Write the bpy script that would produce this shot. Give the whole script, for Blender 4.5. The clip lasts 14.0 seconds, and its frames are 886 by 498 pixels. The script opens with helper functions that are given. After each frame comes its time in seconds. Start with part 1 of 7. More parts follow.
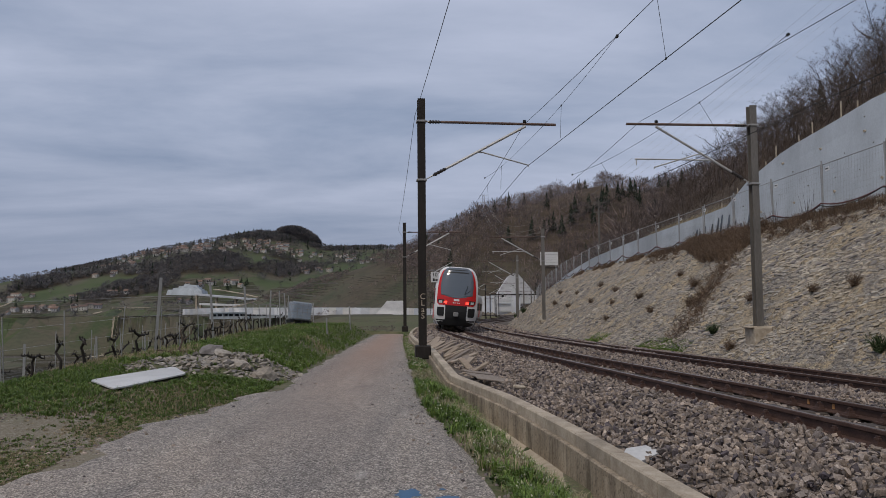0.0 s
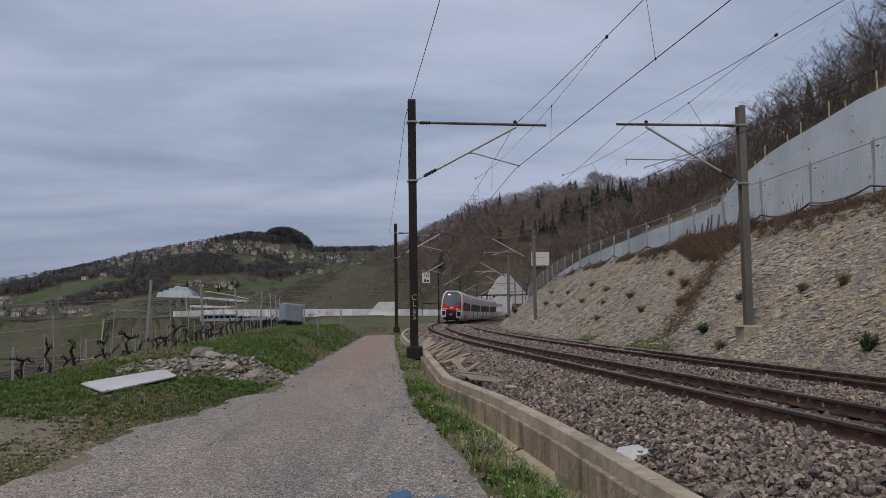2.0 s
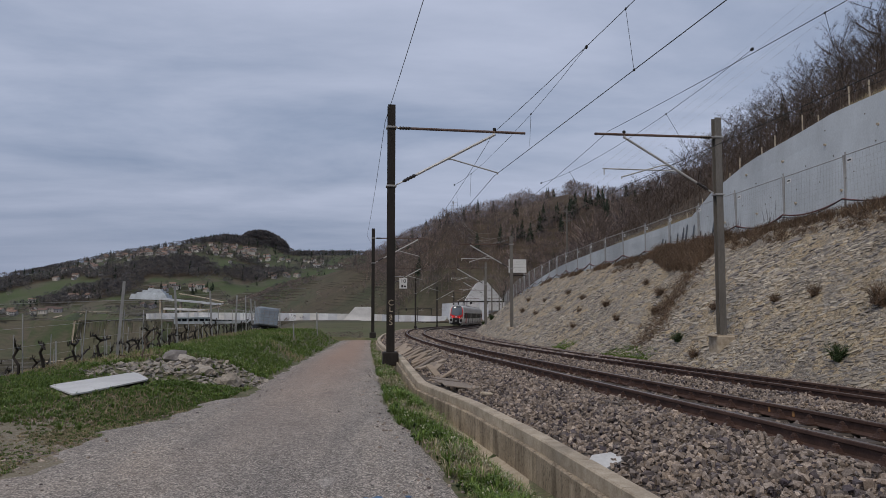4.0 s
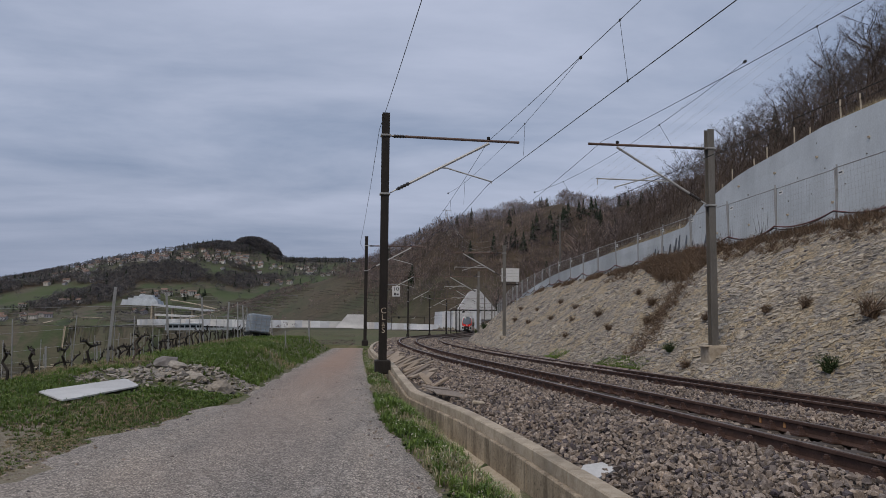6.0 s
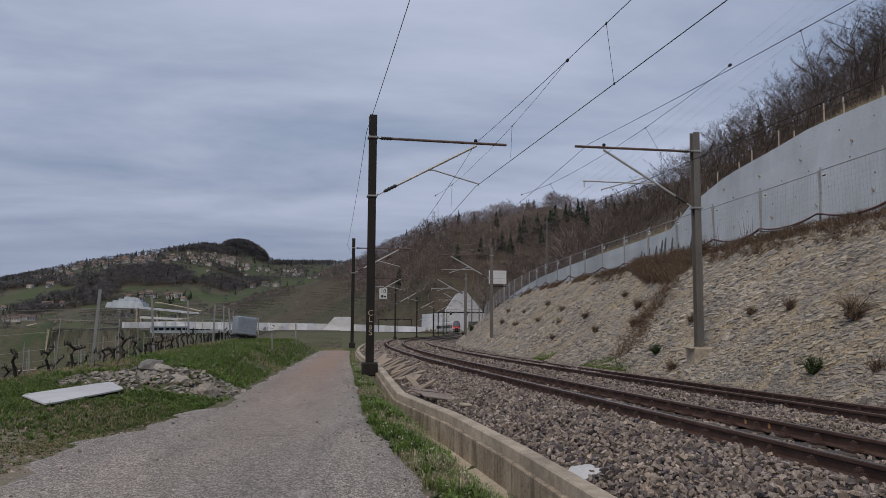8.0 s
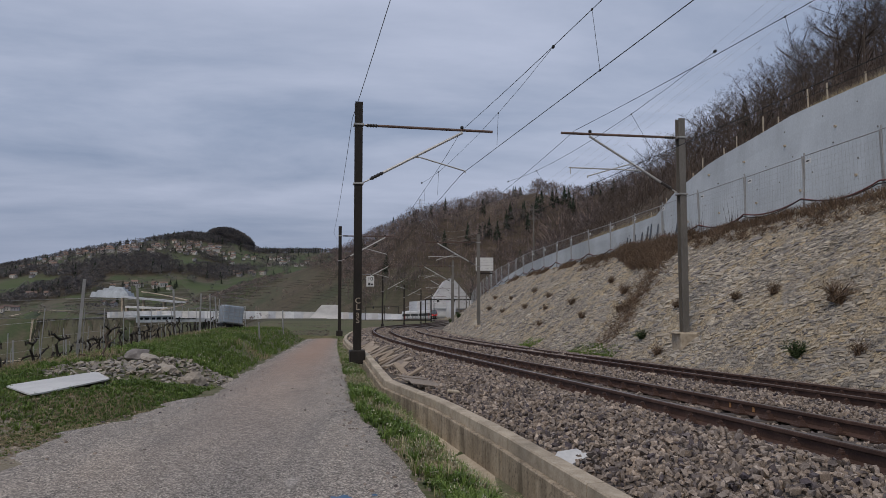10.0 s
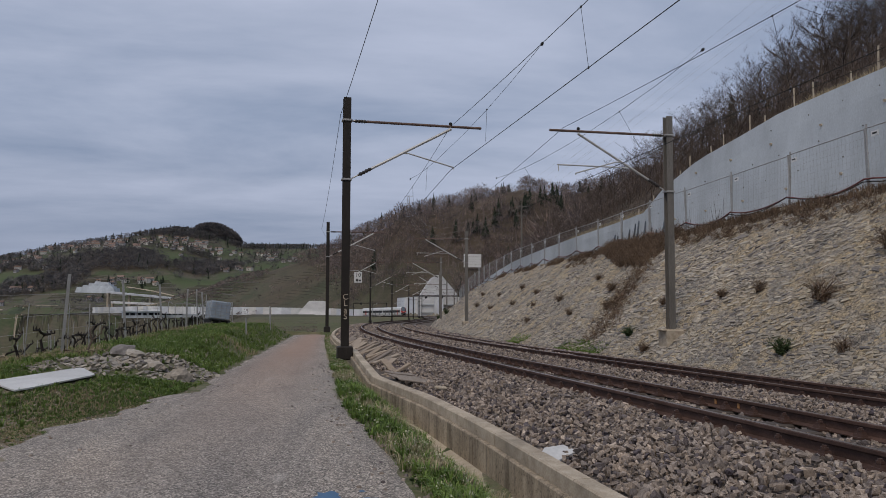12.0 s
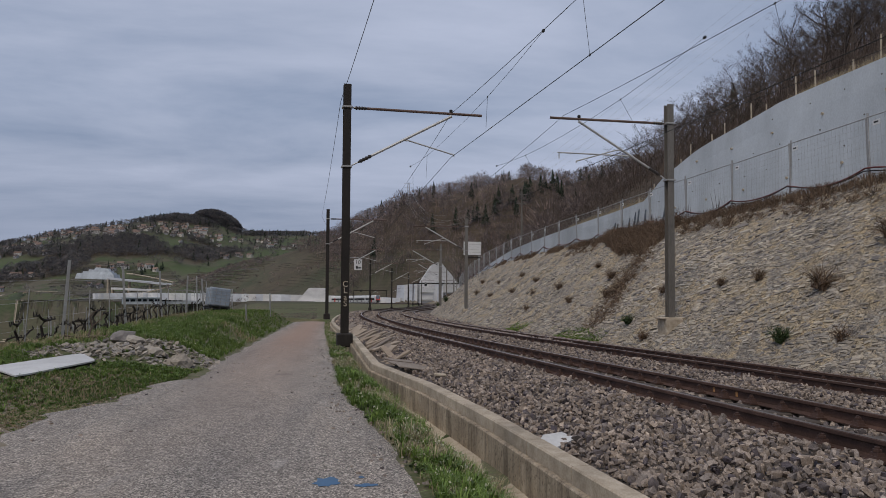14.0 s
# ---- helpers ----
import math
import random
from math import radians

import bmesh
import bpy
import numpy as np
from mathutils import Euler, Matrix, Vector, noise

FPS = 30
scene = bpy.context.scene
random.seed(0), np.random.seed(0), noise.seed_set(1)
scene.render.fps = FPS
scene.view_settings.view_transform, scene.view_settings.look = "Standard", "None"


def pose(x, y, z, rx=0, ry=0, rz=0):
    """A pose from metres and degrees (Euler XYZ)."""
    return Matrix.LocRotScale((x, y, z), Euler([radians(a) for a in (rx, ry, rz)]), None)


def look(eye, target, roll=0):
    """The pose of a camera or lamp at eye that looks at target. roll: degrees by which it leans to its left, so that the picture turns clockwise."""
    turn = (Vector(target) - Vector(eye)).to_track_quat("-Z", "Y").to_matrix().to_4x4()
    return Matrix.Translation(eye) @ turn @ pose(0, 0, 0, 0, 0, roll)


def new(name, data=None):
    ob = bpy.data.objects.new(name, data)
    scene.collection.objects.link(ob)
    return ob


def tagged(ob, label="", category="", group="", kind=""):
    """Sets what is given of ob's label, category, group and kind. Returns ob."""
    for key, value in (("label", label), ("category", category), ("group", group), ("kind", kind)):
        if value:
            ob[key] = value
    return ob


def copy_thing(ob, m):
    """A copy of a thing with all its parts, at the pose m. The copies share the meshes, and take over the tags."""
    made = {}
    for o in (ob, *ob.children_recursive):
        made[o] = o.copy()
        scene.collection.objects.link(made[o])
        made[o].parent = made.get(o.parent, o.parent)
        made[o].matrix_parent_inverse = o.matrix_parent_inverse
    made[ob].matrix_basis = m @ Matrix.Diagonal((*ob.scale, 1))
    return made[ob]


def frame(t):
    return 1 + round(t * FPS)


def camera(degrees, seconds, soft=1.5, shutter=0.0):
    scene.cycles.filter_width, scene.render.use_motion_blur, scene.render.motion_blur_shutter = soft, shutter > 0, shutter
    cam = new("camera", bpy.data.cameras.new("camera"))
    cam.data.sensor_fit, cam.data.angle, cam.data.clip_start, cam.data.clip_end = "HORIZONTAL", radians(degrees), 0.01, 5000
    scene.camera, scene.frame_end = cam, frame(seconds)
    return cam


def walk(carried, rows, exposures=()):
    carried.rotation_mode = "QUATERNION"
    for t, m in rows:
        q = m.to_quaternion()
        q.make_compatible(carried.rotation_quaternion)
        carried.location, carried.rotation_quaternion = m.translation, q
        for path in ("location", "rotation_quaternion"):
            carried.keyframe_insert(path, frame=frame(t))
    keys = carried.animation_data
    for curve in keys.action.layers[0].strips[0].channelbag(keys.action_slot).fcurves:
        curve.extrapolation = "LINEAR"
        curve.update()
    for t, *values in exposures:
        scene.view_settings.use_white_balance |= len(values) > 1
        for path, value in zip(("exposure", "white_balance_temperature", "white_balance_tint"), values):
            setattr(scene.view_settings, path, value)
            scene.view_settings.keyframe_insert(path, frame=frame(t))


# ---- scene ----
EYE = (0.0, 0.0, 1.6)
TURNS = (  # seconds, yaw, pitch, roll
    (0.0, 0.00, 3.50, 0.50),
    (0.5, 0.06, 3.45, 0.59),
    (1.0, -0.15, 3.67, 0.80),
    (1.5, -0.52, 3.60, 0.77),
    (2.0, -0.67, 3.55, 0.81),
    (2.5, -1.35, 3.82, 0.57),
    (3.0, -1.83, 3.94, 0.41),
    (5.5, -3.01, 4.42, -0.42),
    (6.0, -3.04, 4.65, -0.45),
    (6.5, -3.21, 4.67, -0.50),
    (7.0, -3.36, 4.68, -0.45),
    (7.5, -3.61, 4.74, -0.55),
    (8.0, -4.03, 4.83, -0.37),
    (10.5, -5.35, 3.71, 0.06),
    (11.0, -5.71, 3.71, 0.08),
    (11.5, -5.81, 3.55, 0.07),
    (12.0, -5.97, 3.56, -0.13),
    (12.5, -5.97, 3.42, -0.37),
    (13.0, -5.98, 3.09, -0.38),
    (13.5, -5.97, 2.78, -0.32),
    (14.0, -5.99, 2.59, -0.36),
)
cam = camera(62.26, 14.0, soft=0.6)
walk(cam, [(t, pose(*EYE, 90 + pitch, roll, yaw)) for t, yaw, pitch, roll in TURNS])

# ---- light ----
world = bpy.data.worlds.new("overcast_sky")
scene.world = world
world.use_nodes = True


def build_sky():
    nt = world.node_tree
    nt.nodes.clear()
    n = nt.nodes.new
    link = nt.links.new
    co = n("ShaderNodeTexCoord")
    sep = n("ShaderNodeSeparateXYZ")
    link(co.outputs["Generated"], sep.inputs[0])
    up = n("ShaderNodeMath"); up.operation = "MAXIMUM"; up.inputs[1].default_value = 0.0
    link(sep.outputs[2], up.inputs[0])
    add = n("ShaderNodeMath"); add.operation = "ADD"; add.inputs[1].default_value = 0.10
    link(up.outputs[0], add.inputs[0])
    comb = n("ShaderNodeCombineXYZ")
    for i in (0, 1):
        d = n("ShaderNodeMath"); d.operation = "DIVIDE"
        link(sep.outputs[i], d.inputs[0]); link(add.outputs[0], d.inputs[1])
        link(d.outputs[0], comb.inputs[i])
    mp = n("ShaderNodeMapping")
    mp.inputs["Scale"].default_value = (0.42, 0.62, 1.0)
    mp.inputs["Rotation"].default_value = (0, 0, radians(-4))
    mp.inputs["Location"].default_value = (3.7, 1.9, 0.0)
    link(comb.outputs[0], mp.inputs[0])
    big = n("ShaderNodeTexNoise")
    big.inputs["Scale"].default_value = 1.25; big.inputs["Detail"].default_value = 8; big.inputs["Roughness"].default_value = 0.56
    big.inputs["Distortion"].default_value = 0.25
    link(mp.outputs[0], big.inputs["Vector"])
    ramp = n("ShaderNodeValToRGB")
    e = ramp.color_ramp.elements
    e[0].position, e[0].color = 0.37, (0.27, 0.335, 0.475, 1)
    e[1].position, e[1].color = 0.62, (0.56, 0.61, 0.77, 1)
    m = e.new(0.5); m.color = (0.43, 0.485, 0.63, 1)
    # broad banks of cloud over the finer billows
    bank = n("ShaderNodeTexNoise")
    bank.inputs["Scale"].default_value = 0.42; bank.inputs["Detail"].default_value = 3; bank.inputs["Roughness"].default_value = 0.5
    link(mp.outputs[0], bank.inputs["Vector"])
    both = n("ShaderNodeMix"); both.data_type = "FLOAT"; both.inputs[0].default_value = 0.22
    link(big.outputs["Fac"], both.inputs[2]); link(bank.outputs["Fac"], both.inputs[3])
    link(both.outputs[0], ramp.inputs[0])
    sky = n("ShaderNodeTexSky")
    sky.sky_type, sky.sun_disc = "NISHITA", False
    sky.sun_elevation, sky.sun_rotation = radians(55), radians(211)
    scale = n("ShaderNodeMix"); scale.data_type = "RGBA"; scale.blend_type = "MULTIPLY"; scale.inputs[0].default_value = 1
    link(sky.outputs[0], scale.inputs[6]); scale.inputs[7].default_value = (0.07, 0.07, 0.07, 1)
    # Thin cloud lets a little of the sky above through; a lighter streak lies over the horizon.
    mix = n("ShaderNodeMix"); mix.data_type = "RGBA"; mix.inputs[0].default_value = 0.90
    link(scale.outputs[2], mix.inputs[6]); link(ramp.outputs[0], mix.inputs[7])
    hz = n("ShaderNodeMapRange")
    hz.inputs[1].default_value, hz.inputs[2].default_value, hz.inputs[3].default_value, hz.inputs[4].default_value = 0.02, 0.22, 0.80, 0.0
    link(up.outputs[0], hz.inputs[0])
    band = n("ShaderNodeMix"); band.data_type = "RGBA"
    band.inputs[7].default_value = (0.24, 0.285, 0.40, 1)
    link(hz.outputs[0], band.inputs[0]); link(mix.outputs[2], band.inputs[6])
    bg = n("ShaderNodeBackground")
    bg.inputs["Strength"].default_value = 1.0
    out = n("ShaderNodeOutputWorld")
    link(band.outputs[2], bg.inputs[0]); link(bg.outputs[0], out.inputs[0])


build_sky()
sun = new("sun", bpy.data.lights.new("sun", "SUN"))
sun.data.energy, sun.data.angle, sun.data.color = 1.5, radians(14), (1.0, 0.90, 0.78)
sun.matrix_world = look((0, 0, 50), (18, 30, 0))
scene.view_settings.exposure = -0.05


# ---- materials ----
def ramp_node(nt, fac, stops):
    r = nt.nodes.new("ShaderNodeValToRGB")
    el = r.color_ramp.elements
    while len(el) < len(stops):
        el.new(0.5)
    for e, (pos, c) in zip(el, stops):
        e.position, e.color = pos, (*c, 1)
    nt.links.new(fac, r.inputs[0])
    return r.outputs[0]


def noise_node(nt, vec, scale, detail=5, rough=0.55, dist=0.0):
    t = nt.nodes.new("ShaderNodeTexNoise")
    t.inputs["Scale"].default_value, t.inputs["Detail"].default_value = scale, detail
    t.inputs["Roughness"].default_value, t.inputs["Distortion"].default_value = rough, dist
    nt.links.new(vec, t.inputs["Vector"])
    return t.outputs["Fac"]


def mix_node(nt, fac, a, b, blend="MIX"):
    m = nt.nodes.new("ShaderNodeMix")
    m.data_type, m.blend_type = "RGBA", blend
    for sock, v in ((m.inputs[0], fac), (m.inputs[6], a), (m.inputs[7], b)):
        if isinstance(v, (int, float)):
            sock.default_value = v
        elif isinstance(v, tuple):
            sock.default_value = (*v, 1)
        else:
            nt.links.new(v, sock)
    return m.outputs[2]


def mat(name, stops, rough=0.8, scale=6.0, fine=60.0, bump=0.3, metal=0.0, wear=0.25, vary=0.0, island=0.0, emit=None, spec=0.4, stretch=None, dist=0.004):
    """Grain (fine), blotches (scale), wear (a tenth of scale), and a shift from piece to piece."""
    m = bpy.data.materials.new(name)
    m.use_nodes = True
    nt = m.node_tree
    bsdf = nt.nodes["Principled BSDF"]
    co = nt.nodes.new("ShaderNodeTexCoord").outputs["Object"]
    if stretch:
        mp = nt.nodes.new("ShaderNodeMapping"); mp.inputs["Scale"].default_value = stretch
        nt.links.new(co, mp.inputs[0]); co = mp.outputs[0]
    a = noise_node(nt, co, scale, 6, 0.6)
    b = noise_node(nt, co, fine, 4, 0.6)
    c = noise_node(nt, co, scale * 0.12, 3)
    avg = nt.nodes.new("ShaderNodeMath"); avg.operation = "MULTIPLY_ADD"
    nt.links.new(b, avg.inputs[0]); avg.inputs[1].default_value = 0.45
    half = nt.nodes.new("ShaderNodeMath"); half.operation = "MULTIPLY"; half.inputs[1].default_value = 0.55
    nt.links.new(a, half.inputs[0]); nt.links.new(half.outputs[0], avg.inputs[2])
    col = ramp_node(nt, avg.outputs[0], stops)
    worn = ramp_node(nt, c, [(0.3, (1 - wear,) * 3), (0.7, (1 + wear * 0.4,) * 3)])
    col = mix_node(nt, 1.0, col, worn, "MULTIPLY")
    for amount, node, sock in ((vary, "ShaderNodeObjectInfo", "Random"), (island, "ShaderNodeNewGeometry", "Random Per Island")):
        if amount:
            r = nt.nodes.new(node).outputs[sock]
            k = ramp_node(nt, r, [(0.0, (1 - amount, 1 - amount, 1 - amount * 0.85)), (0.3, (0.86, 0.87, 0.90)), (0.55, (1.05, 1.0, 0.93)), (0.8, (1 + amount * 0.3, 1 + amount * 0.3, 1 + amount * 0.32)), (1.0, (1 + amount * 0.9, 1 + amount * 0.8, 1 + amount * 0.66))])
            col = mix_node(nt, 1.0, col, k, "MULTIPLY")
    nt.links.new(col, bsdf.inputs["Base Color"])
    bsdf.inputs["Roughness"].default_value, bsdf.inputs["Metallic"].default_value = rough, metal
    bsdf.inputs["Specular IOR Level"].default_value = spec
    if bump:
        bp = nt.nodes.new("ShaderNodeBump")
        bp.inputs["Strength"].default_value, bp.inputs["Distance"].default_value = bump, dist
        nt.links.new(avg.outputs[0], bp.inputs["Height"])
        nt.links.new(bp.outputs[0], bsdf.inputs["Normal"])
    if emit:
        bsdf.inputs["Emission Color"].default_value = (*emit[0], 1)
        bsdf.inputs["Emission Strength"].default_value = emit[1]
    return m


def grey(*v):
    return [(0.3 + 0.4 * i / max(1, len(v) - 1), x if isinstance(x, tuple) else (x, x * 0.985, x * 0.95)) for i, x in enumerate(v)]


M_STEEL = mat("galvanised_steel", grey(0.28, 0.37, 0.46), 0.55, 4, 40, 0.1, 0.35)
M_STRUT = mat("bright_galvanised_tube", grey(0.44, 0.53, 0.62), 0.5, 4, 40, 0.1, 0.2)
M_MAST_DARK = mat("brown_painted_mast_steel", grey((0.014, 0.011, 0.009), (0.024, 0.019, 0.015), (0.040, 0.032, 0.026)), 0.7, 4, 40, 0.2, 0.2, stretch=(1, 1, 0.3))
M_MAST = mat("weathered_mast_steel", grey((0.13, 0.12, 0.105), (0.19, 0.175, 0.155), (0.26, 0.24, 0.21)), 0.6, 4, 40, 0.2, 0.3, stretch=(1, 1, 0.2))
M_RUSTTUBE = mat("rusty_tube", grey((0.10, 0.062, 0.048), (0.16, 0.105, 0.085), (0.24, 0.18, 0.15)), 0.7, 5, 60, 0.2, 0.3)
M_WIRE = mat("copper_wire_dark", grey(0.03, 0.045, 0.06), 0.6, 5, 40, 0, 0.5)
M_INSUL = mat("brown_ceramic", grey((0.03, 0.025, 0.022), (0.06, 0.05, 0.045)), 0.3, 8, 50, 0)
M_CONC_CAP = mat("pale_concrete", grey((0.28, 0.22, 0.155), (0.47, 0.39, 0.29), (0.63, 0.545, 0.43)), 0.9, 7, 60, 0.5, wear=0.4)
M_SHOT = mat("grey_sprayed_concrete", grey((0.375, 0.395, 0.41), (0.475, 0.505, 0.525), (0.57, 0.605, 0.63)), 0.92, 0.9, 30, 0.6, wear=0.3, dist=0.02, stretch=(1, 1, 0.35))
M_WHITEWALL = mat("white_new_concrete", grey((0.53, 0.535, 0.54), (0.67, 0.675, 0.68), (0.80, 0.805, 0.81)), 0.9, 0.15, 2, 0.3, vary=0.15, wear=0.35, stretch=(1, 1, 2.5))
M_RAIL = mat("rusty_rail_side", grey((0.040, 0.021, 0.015), (0.082, 0.044, 0.032), (0.135, 0.080, 0.058)), 0.75, 5, 60, 0.3, 0.1)
M_RAILTOP = mat("worn_rail_head", grey((0.16, 0.12, 0.10), (0.24, 0.19, 0.165), (0.34, 0.29, 0.26)), 0.35, 5, 80, 0.05, 0.8)
M_SLEEPER = mat("dark_sleeper", grey((0.06, 0.048, 0.04), (0.11, 0.09, 0.075)), 0.85, 5, 60, 0.4)
M_BALLAST = mat("crushed_stone", grey((0.088, 0.069, 0.056), (0.255, 0.208, 0.172), (0.49, 0.422, 0.358)), 0.9, 9, 90, 0.7, island=0.7, vary=0.0)
M_BALLAST1 = mat("crushed_stone_single", grey((0.088, 0.069, 0.056), (0.255, 0.208, 0.172), (0.49, 0.422, 0.358)), 0.9, 9, 90, 0.7, vary=0.62)
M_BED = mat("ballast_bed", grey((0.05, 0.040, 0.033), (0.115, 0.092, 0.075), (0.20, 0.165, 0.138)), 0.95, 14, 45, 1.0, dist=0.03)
M_WOOD = mat("grey_old_planks", grey((0.20, 0.15, 0.105), (0.32, 0.26, 0.20), (0.44, 0.37, 0.30)), 0.85, 3, 40, 0.4, vary=0.3, stretch=(1, 0.12, 1))
M_WHITE = mat("white_panel", grey(0.46, 0.56, 0.64), 0.6, 2, 30, 0.15, wear=0.18)
M_ROCK = mat("slope_stone", grey((0.19, 0.168, 0.14), (0.31, 0.277, 0.232), (0.40, 0.352, 0.28), (0.47, 0.44, 0.395)), 0.92, 0.8, 22, 1.0, island=0.5, dist=0.015)
M_ROCK1 = mat("slope_stone_single", grey((0.19, 0.168, 0.14), (0.31, 0.277, 0.232), (0.42, 0.355, 0.25), (0.48, 0.445, 0.39)), 0.92, 0.8, 22, 1.0, vary=0.42, dist=0.015)
M_RUBBLE = mat("rubble_stone", grey((0.19, 0.165, 0.135), (0.31, 0.28, 0.24), (0.48, 0.43, 0.36)), 0.92, 4, 40, 0.8, vary=0.35)
M_BARK = mat("bare_twigs", grey((0.055, 0.041, 0.034), (0.105, 0.081, 0.067), (0.165, 0.13, 0.108)), 0.9, 3, 30, 0.2, vary=0.35, island=0.25)
M_VINE = mat("vine_bark", grey((0.020, 0.016, 0.013), (0.042, 0.033, 0.027)), 0.9, 9, 60, 0.4)
M_BRAMBLE = mat("dry_bramble", grey((0.09, 0.06, 0.038), (0.17, 0.115, 0.075), (0.27, 0.19, 0.13)), 0.9, 3, 30, 0, island=0.4)
M_GRASS = mat("green_grass", grey((0.062, 0.105, 0.018), (0.125, 0.20, 0.036), (0.23, 0.285, 0.075)), 0.65, 1.2, 20, 0, island=0.4)
M_DRYGRASS = mat("dry_grass", grey((0.20, 0.155, 0.085), (0.34, 0.28, 0.17), (0.46, 0.39, 0.26)), 0.8, 1.2, 20, 0, island=0.35)
M_TURF = mat("short_turf", grey((0.060, 0.100, 0.022), (0.112, 0.172, 0.038), (0.19, 0.235, 0.07)), 0.75, 1.5, 20, 0, island=0.4)
M_STRAW = mat("bleached_straw", grey((0.24, 0.205, 0.115), (0.37, 0.325, 0.20), (0.50, 0.45, 0.31)), 0.8, 1.2, 20, 0, island=0.3)
M_FLOWER = mat("pale_petals", grey((0.50, 0.50, 0.32), (0.62, 0.62, 0.48)), 0.8, 5, 40, 0, island=0.2)
M_EVERGREEN = mat("dark_conifer", grey((0.010, 0.018, 0.010), (0.022, 0.036, 0.018), (0.04, 0.055, 0.028)), 0.85, 2, 20, 0, island=0.3)
M_TRAINWHITE = mat("train_white_paint", grey(0.66, 0.70, 0.73), 0.3, 1, 20, 0, wear=0.12)
M_TRAINRED = mat("train_red_paint", grey((0.50, 0.012, 0.012), (0.56, 0.016, 0.014)), 0.3, 1, 20, 0, wear=0.1)
M_BLACK = mat("black_rubber", grey(0.010, 0.016), 0.6, 2, 20, 0)
M_TRAINGREY = mat("train_roof_grey", grey(0.22, 0.28), 0.5, 1, 20, 0)
M_TAIL = mat("tail_light", grey((0.6, 0.02, 0.02), (0.7, 0.03, 0.02)), 0.3, 2, 20, 0, emit=((1.0, 0.05, 0.03), 2.5))
M_LAMP = mat("headlight_glass", grey(0.5, 0.6), 0.15, 2, 20, 0)
M_SPRAY = mat("dark_spray_paint", grey((0.07, 0.085, 0.11), (0.12, 0.14, 0.17)), 0.8, 6, 60, 0)
M_BLUE = mat("blue_spray_paint", grey((0.06, 0.12, 0.20), (0.08, 0.17, 0.30)), 0.8, 10, 80, 0.2)
M_ORANGE = mat("orange_hose", grey((0.13, 0.035, 0.03), (0.19, 0.055, 0.045)), 0.6, 3, 20, 0)
M_SIGNBACK = mat("sign_white", grey(0.62, 0.70, 0.74), 0.5, 2, 20, 0, wear=0.1)
M_DARKTEXT = mat("dark_marks", grey(0.03, 0.05), 0.7, 3, 20, 0)
M_HOUSE = mat("house_render", grey((0.42, 0.39, 0.35), (0.54, 0.515, 0.475), (0.68, 0.665, 0.64)), 0.85, 0.1, 2, 0, vary=0.45)
M_ROOF = mat("roof_tiles", grey((0.13, 0.085, 0.065), (0.20, 0.135, 0.105), (0.27, 0.195, 0.16)), 0.85, 0.3, 3, 0, vary=0.5)
M_IBC = mat("translucent_tank_plastic", grey((0.26, 0.30, 0.35), (0.34, 0.39, 0.45), (0.42, 0.47, 0.53)), 0.5, 3, 20, 0)
M_MOSS = mat("low_green_growth", grey((0.03, 0.05, 0.015), (0.06, 0.09, 0.026)), 0.85, 2, 20, 0, island=0.4)


def glass(name, tint, rough=0.14):
    m = bpy.data.materials.new(name)
    m.use_nodes = True
    b = m.node_tree.nodes["Principled BSDF"]
    b.inputs["Base Color"].default_value = (*tint, 1)
    b.inputs["Roughness"].default_value = rough
    b.inputs["Specular IOR Level"].default_value = 0.25
    return m


# Base colour lifted to grey-blue, standing in for sky mirrored in the windscreen.
M_SCREEN = glass("windscreen_reflection_grey", (0.10, 0.115, 0.13), 0.10)
M_SCREEN.node_tree.nodes["Principled BSDF"].inputs["Specular IOR Level"].default_value = 0.9
M_GLASS = glass("dark_train_glass", (0.010, 0.012, 0.014), 0.45)
M_GLASS.node_tree.nodes["Principled BSDF"].inputs["Specular IOR Level"].default_value = 0.08


